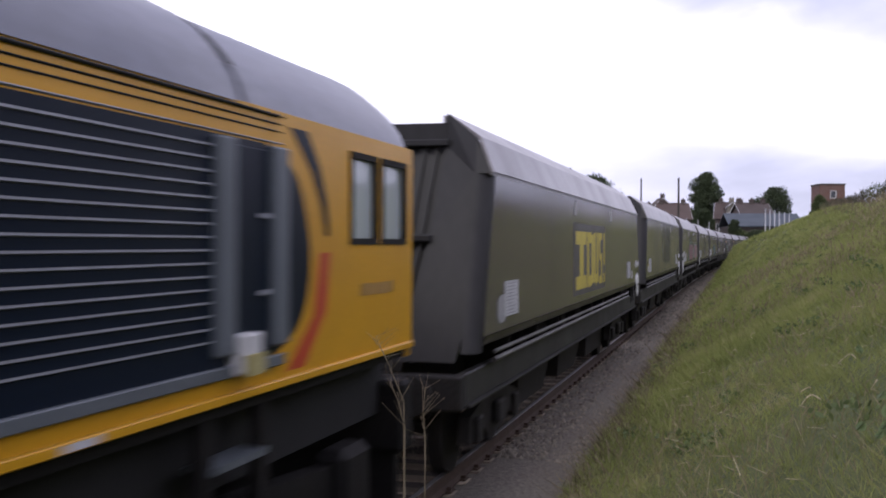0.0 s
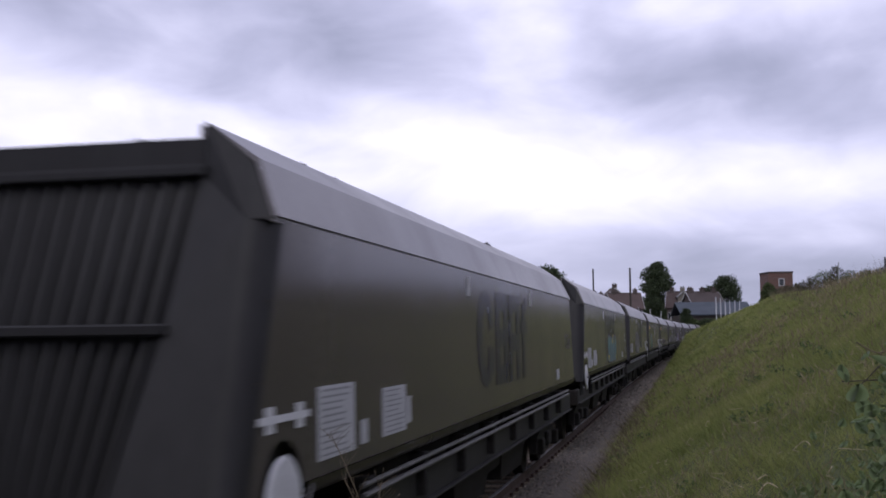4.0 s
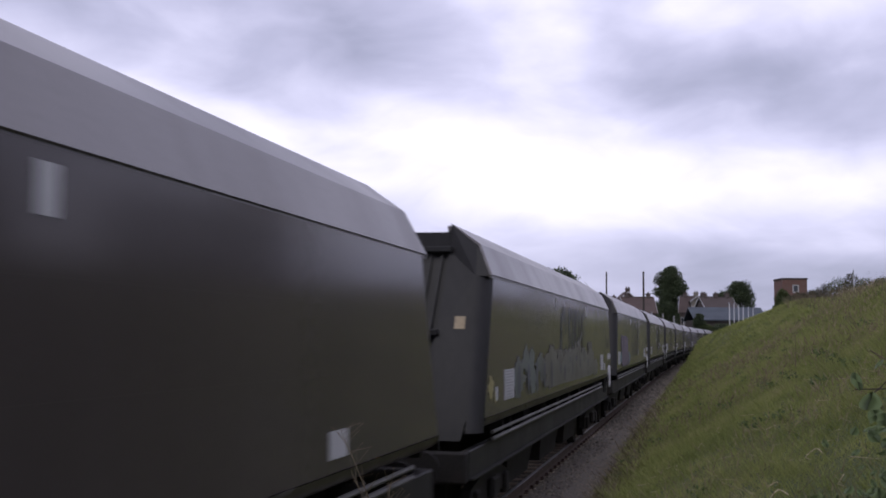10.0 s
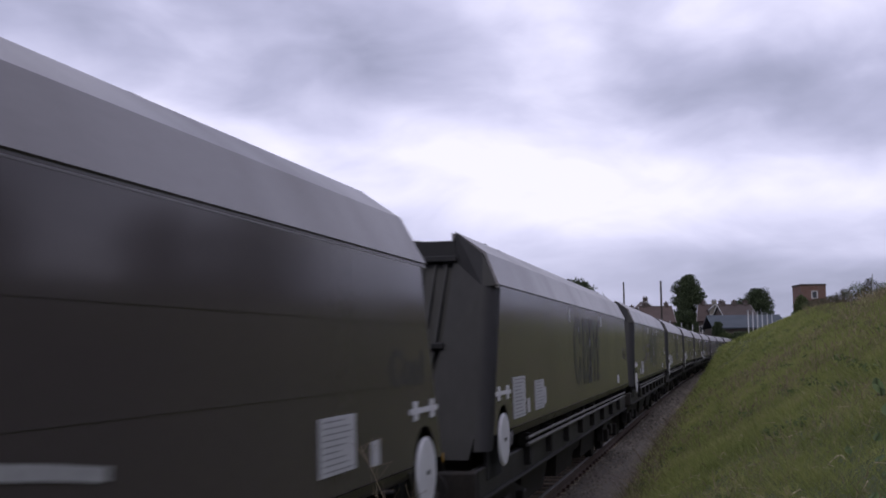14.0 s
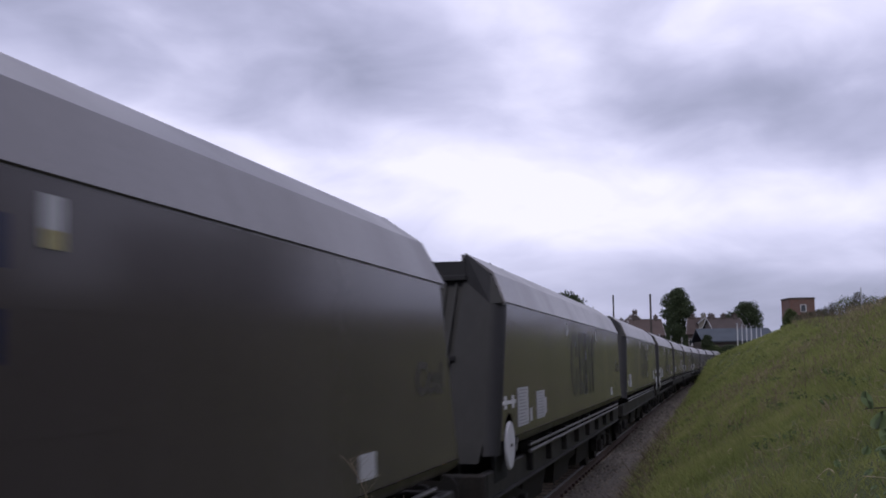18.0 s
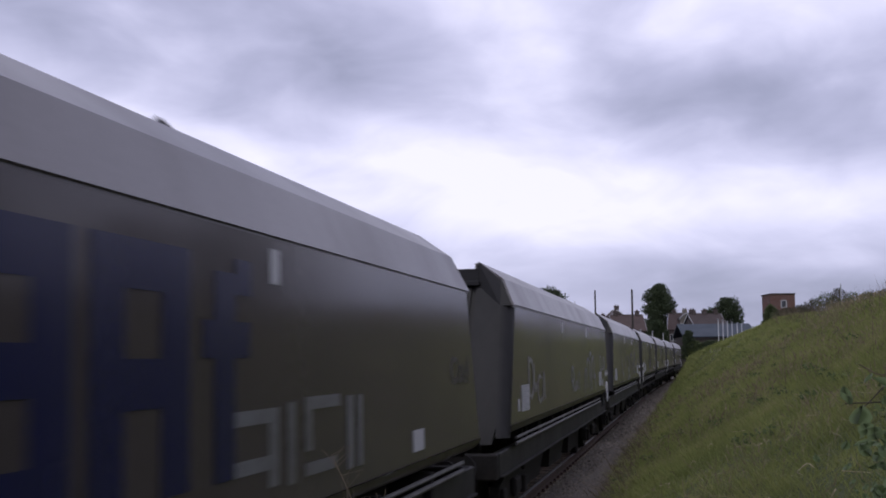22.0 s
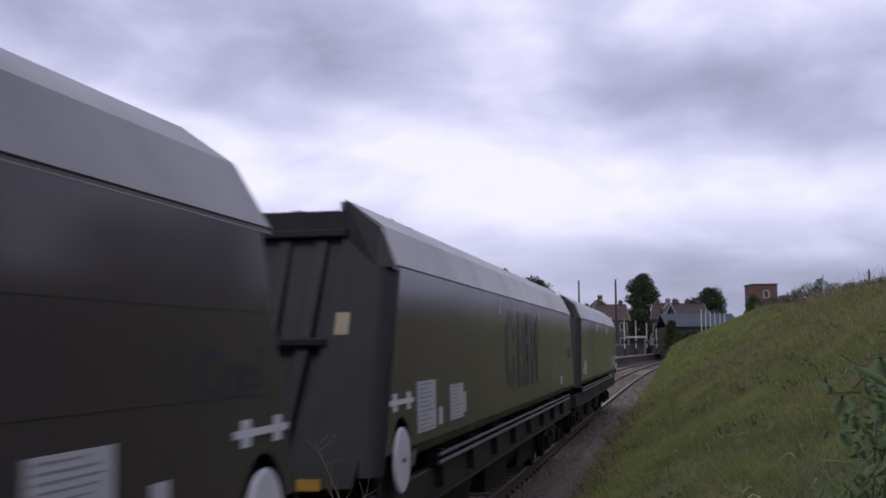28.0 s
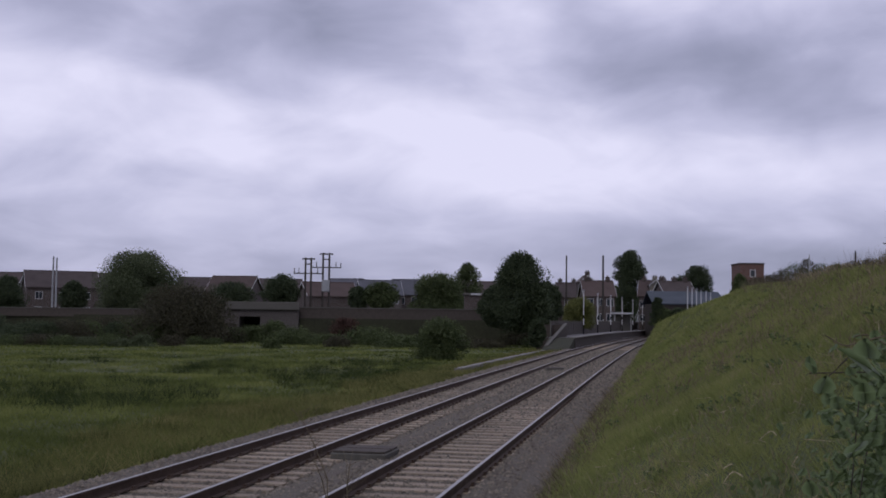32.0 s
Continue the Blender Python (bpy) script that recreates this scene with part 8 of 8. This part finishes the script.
def build_bramble():
    b = thing("bramble", "trailing bramble with broad green leaves on the bank", "bramble")
    outline = [(0, 0), (0.32, 0.2), (0.48, 0.48), (0.44, 0.75), (0.22, 0.98), (0, 1.12), (-0.22, 0.98), (-0.44, 0.75), (-0.48, 0.48), (-0.32, 0.2)]
    meshes = []
    for k in range(3):
        rg = random.Random(k)
        bm = bmesh.new()
        vs = [bm.verts.new((x * rg.uniform(0.9, 1.1), y * rg.uniform(0.95, 1.05), -0.35 * x * x + 0.10 * math.sin(y * 4 + k) - 0.12 * y * y)) for x, y in outline]
        mid = [bm.verts.new((0, y, -0.12 * y * y - 0.05)) for y in (0.3, 0.65, 0.92)]
        right, left = vs[1:5], vs[6:10][::-1]
        spine = [vs[0]] + mid + [vs[5]]
        for edge in (right, left):
            ch = [vs[0]] + edge + [vs[5]]
            for i in range(4):
                f = (spine[i], ch[i], ch[i + 1], spine[i + 1]) if i else (spine[0], ch[1], spine[1])
                try:
                    bm.faces.new(f)
                except ValueError:
                    pass
            bm.faces.new((spine[3], ch[4], ch[5])) if ch[4] is not spine[3] else None
        me = bpy.data.meshes.new("leaf")
        bm.to_mesh(me)
        bm.free()
        me.materials.append(M_BRAMBLE)
        me.shade_smooth()
        meshes.append(me)
    rg = random.Random(5)
    # broad leaves that stand out, then the tangle behind them: bearing, distance, size
    spots = [(1500, 655, 1.90, 0.128), (1452, 672, 1.95, 0.050), (1484, 706, 1.85, 0.056), (1524, 708, 1.85, 0.052), (1548, 718, 1.80, 0.056), (1552, 640, 1.86, 0.066), (1546, 818, 1.75, 0.066), (1500, 742, 1.95, 0.044), (1562, 766, 1.75, 0.060), (1528, 774, 1.90, 0.046), (1474, 772, 2.1, 0.040), (1566, 684, 1.80, 0.058)]
    for i in range(260):
        spots.append((1606 - abs(rg.gauss(0, 1)) * 44, rg.uniform(620, 1000), rg.uniform(1.9, 3.0), rg.uniform(0.026, 0.050)))
    for i in range(300):
        spots.append((1590 - abs(rg.gauss(0, 1)) * 70, 740 + 240 * rg.random() ** 0.8, rg.uniform(2.0, 3.2), rg.uniform(0.022, 0.046)))
    for i, (px, py, d, size) in enumerate(spots):
        p = out_to(px - 4, py - 10, d)
        turn = (rg.uniform(-0.85, -0.25), rg.uniform(-0.5, 0.5), math.pi + rg.uniform(-1.3, 1.3)) if 0 < i < 12 or i % 3 else (-0.42, 0.15, math.pi + 1.1) if i == 0 else (rg.uniform(-0.9, 0.5), rg.uniform(-0.6, 0.6), rg.uniform(0, 6.28))
        share("leaf", meshes[i % 3], b, Matrix.Translation(p) @ Euler(turn).to_matrix().to_4x4() @ Matrix.Scale(size * 0.66, 4))
    for k, line in enumerate((((1468, 622), (1502, 640), (1530, 634), (1576, 622)), ((1520, 624), (1548, 622), (1580, 640)), ((1440, 690), (1500, 688), (1590, 686)), ((1462, 700), (1480, 690), (1508, 662)), ((1548, 640), (1530, 720), (1512, 900)), ((1560, 760), (1540, 830), (1520, 950)))):
        pts = curved([tuple(out_to(px + 8, py, 1.93 + 0.04 * k)) for px, py in line], 5)
        share("stem", mesh_of("stem", *tube(pts, 0.0012, 0.0014), M_STALK if k < 2 else M_BARK, True), b)


build_bramble()

# tall weeds and thistles near the crest and in the grass
for i, (px, py, d) in enumerate(((1345, 560, 16.0), (1500, 520, 14.0))):
    stalk("dry thin weed standing in the grass", [(px, py), (px + 3, py + 20), (px + 2, py + 45)], d, 0.0022, 8, 30 + i)
bm = bmesh.new()
rg = random.Random(9)
for i in range(110):
    d = rg.uniform(3.6, 16.0)
    p = out_to(rg.uniform(1060, 1600), 0, d)
    o = side_of(p.x, p.y)
    if o < 2.2:
        continue
    p.z = height(o, p.y) + rg.uniform(0.05, 0.16)
    a = rg.uniform(0, 6.28)
    q = p + Vector((math.cos(a), math.sin(a), rg.uniform(-0.2, 0.4))) * rg.uniform(0.08, 0.22)
    rod(bm, p, q, 0.003, 0.002, 4)
for i in range(46):
    # bent dry stems: up, over and down again
    d = rg.uniform(3.2, 12.0)
    p = out_to(rg.uniform(1050, 1590) if i < 30 else rg.uniform(1230, 1420), 0, d if i < 30 else rg.uniform(3.0, 4.2))
    o = side_of(p.x, p.y)
    if o < 2.0:
        continue
    p.z = height(o, p.y) + 0.02
    a, tall = rg.uniform(0, 6.28), rg.uniform(0.08, 0.20)
    q = p + Vector((math.cos(a) * tall * 0.4, math.sin(a) * tall * 0.4, tall))
    e = q + Vector((math.cos(a) * tall * 0.8, math.sin(a) * tall * 0.8, rg.uniform(-0.7, 0.1) * tall))
    rod(bm, p, q, 0.0020, 0.0016, 4)
    rod(bm, q, e, 0.0016, 0.0010, 4)
st = part("straw", bm, M_STRAW)
tagged(st, "scattered bleached straw lying in the grass", "straw", kind="stuff")


# ---- sleepers, each a piece of its track ----
def build_sleepers():
    tracks = [o for o in scene.objects if o.name.startswith("railway_track")]
    shapes = []
    for k in range(3):
        bm = bmesh.new()
        box(bm, -1.27, 1.27, -0.125, 0.125, -0.32, -0.172, 0.012)
        for v in bm.verts:
            v.co += Vector((0, noise.noise((v.co.x * 2, k, 0)) * 0.012, noise.noise((v.co.x * 3, k, 5)) * 0.008))
        me = bpy.data.meshes.new("sleeper")
        bm.to_mesh(me)
        bm.free()
        me.materials.append(M_SLEEPER)
        shapes.append(me)
    bm = bmesh.new()
    box(bm, -0.13, 0.13, -0.09, 0.09, -0.172, -0.150, 0.005)
    for q in (-0.095, 0.095):
        box(bm, q - 0.025, q + 0.025, -0.04, 0.04, -0.15, -0.115)
    chair = bpy.data.meshes.new("rail_chair")
    bm.to_mesh(chair)
    bm.free()
    chair.materials.append(M_RAIL)
    for t, off, first in ((tracks[0], 0.0, 4.0), (tracks[1], -SPACING, 14.0)):
        for i in range(190):
            x, y, turn = on_line(first + 0.62 * i, off)
            sl = share("sleeper", shapes[i % 3], t, pose(x, y, random.uniform(-0.006, 0.004), 0, 0, turn + random.uniform(-0.6, 0.6)))
            if first + 0.62 * i < 45:
                for g in (-GAUGE, GAUGE):
                    x, y, turn = on_line(first + 0.62 * i, off + g)
                    share("rail_chair", chair, t, pose(x, y, 0, 0, 0, turn))


build_sleepers()


# ---- motion ----
def rolling(n, ahead, radius):
    """Rows of turning for a wheelset: quick while its vehicle is near, with the turn less than a quarter from row to row."""
    def when(s):
        lo, hi = 0.0, 32.0
        for _ in range(30):
            mid = (lo + hi) / 2
            lo, hi = (mid, hi) if nose(mid, n) + ahead > s else (lo, mid)
        return lo
    start, end = when(34.0), when(7.0)
    times = [start + 0.04 * k for k in range(int((end - start) / 0.04) + 1)]
    rows = [(t, -(nose(t, n) - nose(times[0], n)) / radius) for t in times]
    if not rows:
        return [(0.0, 0.0), (32.0, 0.0)]
    if rows[0][0] > 0.01:
        rows.insert(0, (0.0, rows[0][1]))
    if rows[-1][0] < 31.99:
        rows.append((32.0, rows[-1][1]))
    return rows


def motions():
    stops = [0.5 * i for i in range(65)]
    for n, ob in enumerate(WAGONS):
        walk(ob, [(t, riding(nose(t, n) + MID, 6.5, ENDS[n] == "R")) for t in stops])
        back = 1 if ENDS[n] == "R" else -1
        for bogie in [c for c in ob.children if c.name.startswith("bogie")]:
            for ws in [c for c in bogie.children if c.name.startswith("wheelset")]:
                x, y, z = ws.matrix_basis.translation
                walk(ws, [(t, pose(x, y, z, math.degrees(a) * back, 0, 0)) for t, a in rolling(n, MID - back * y, 0.46)])
    walk(loco, [(t, loco_at(t)) for t in stops])


motions()
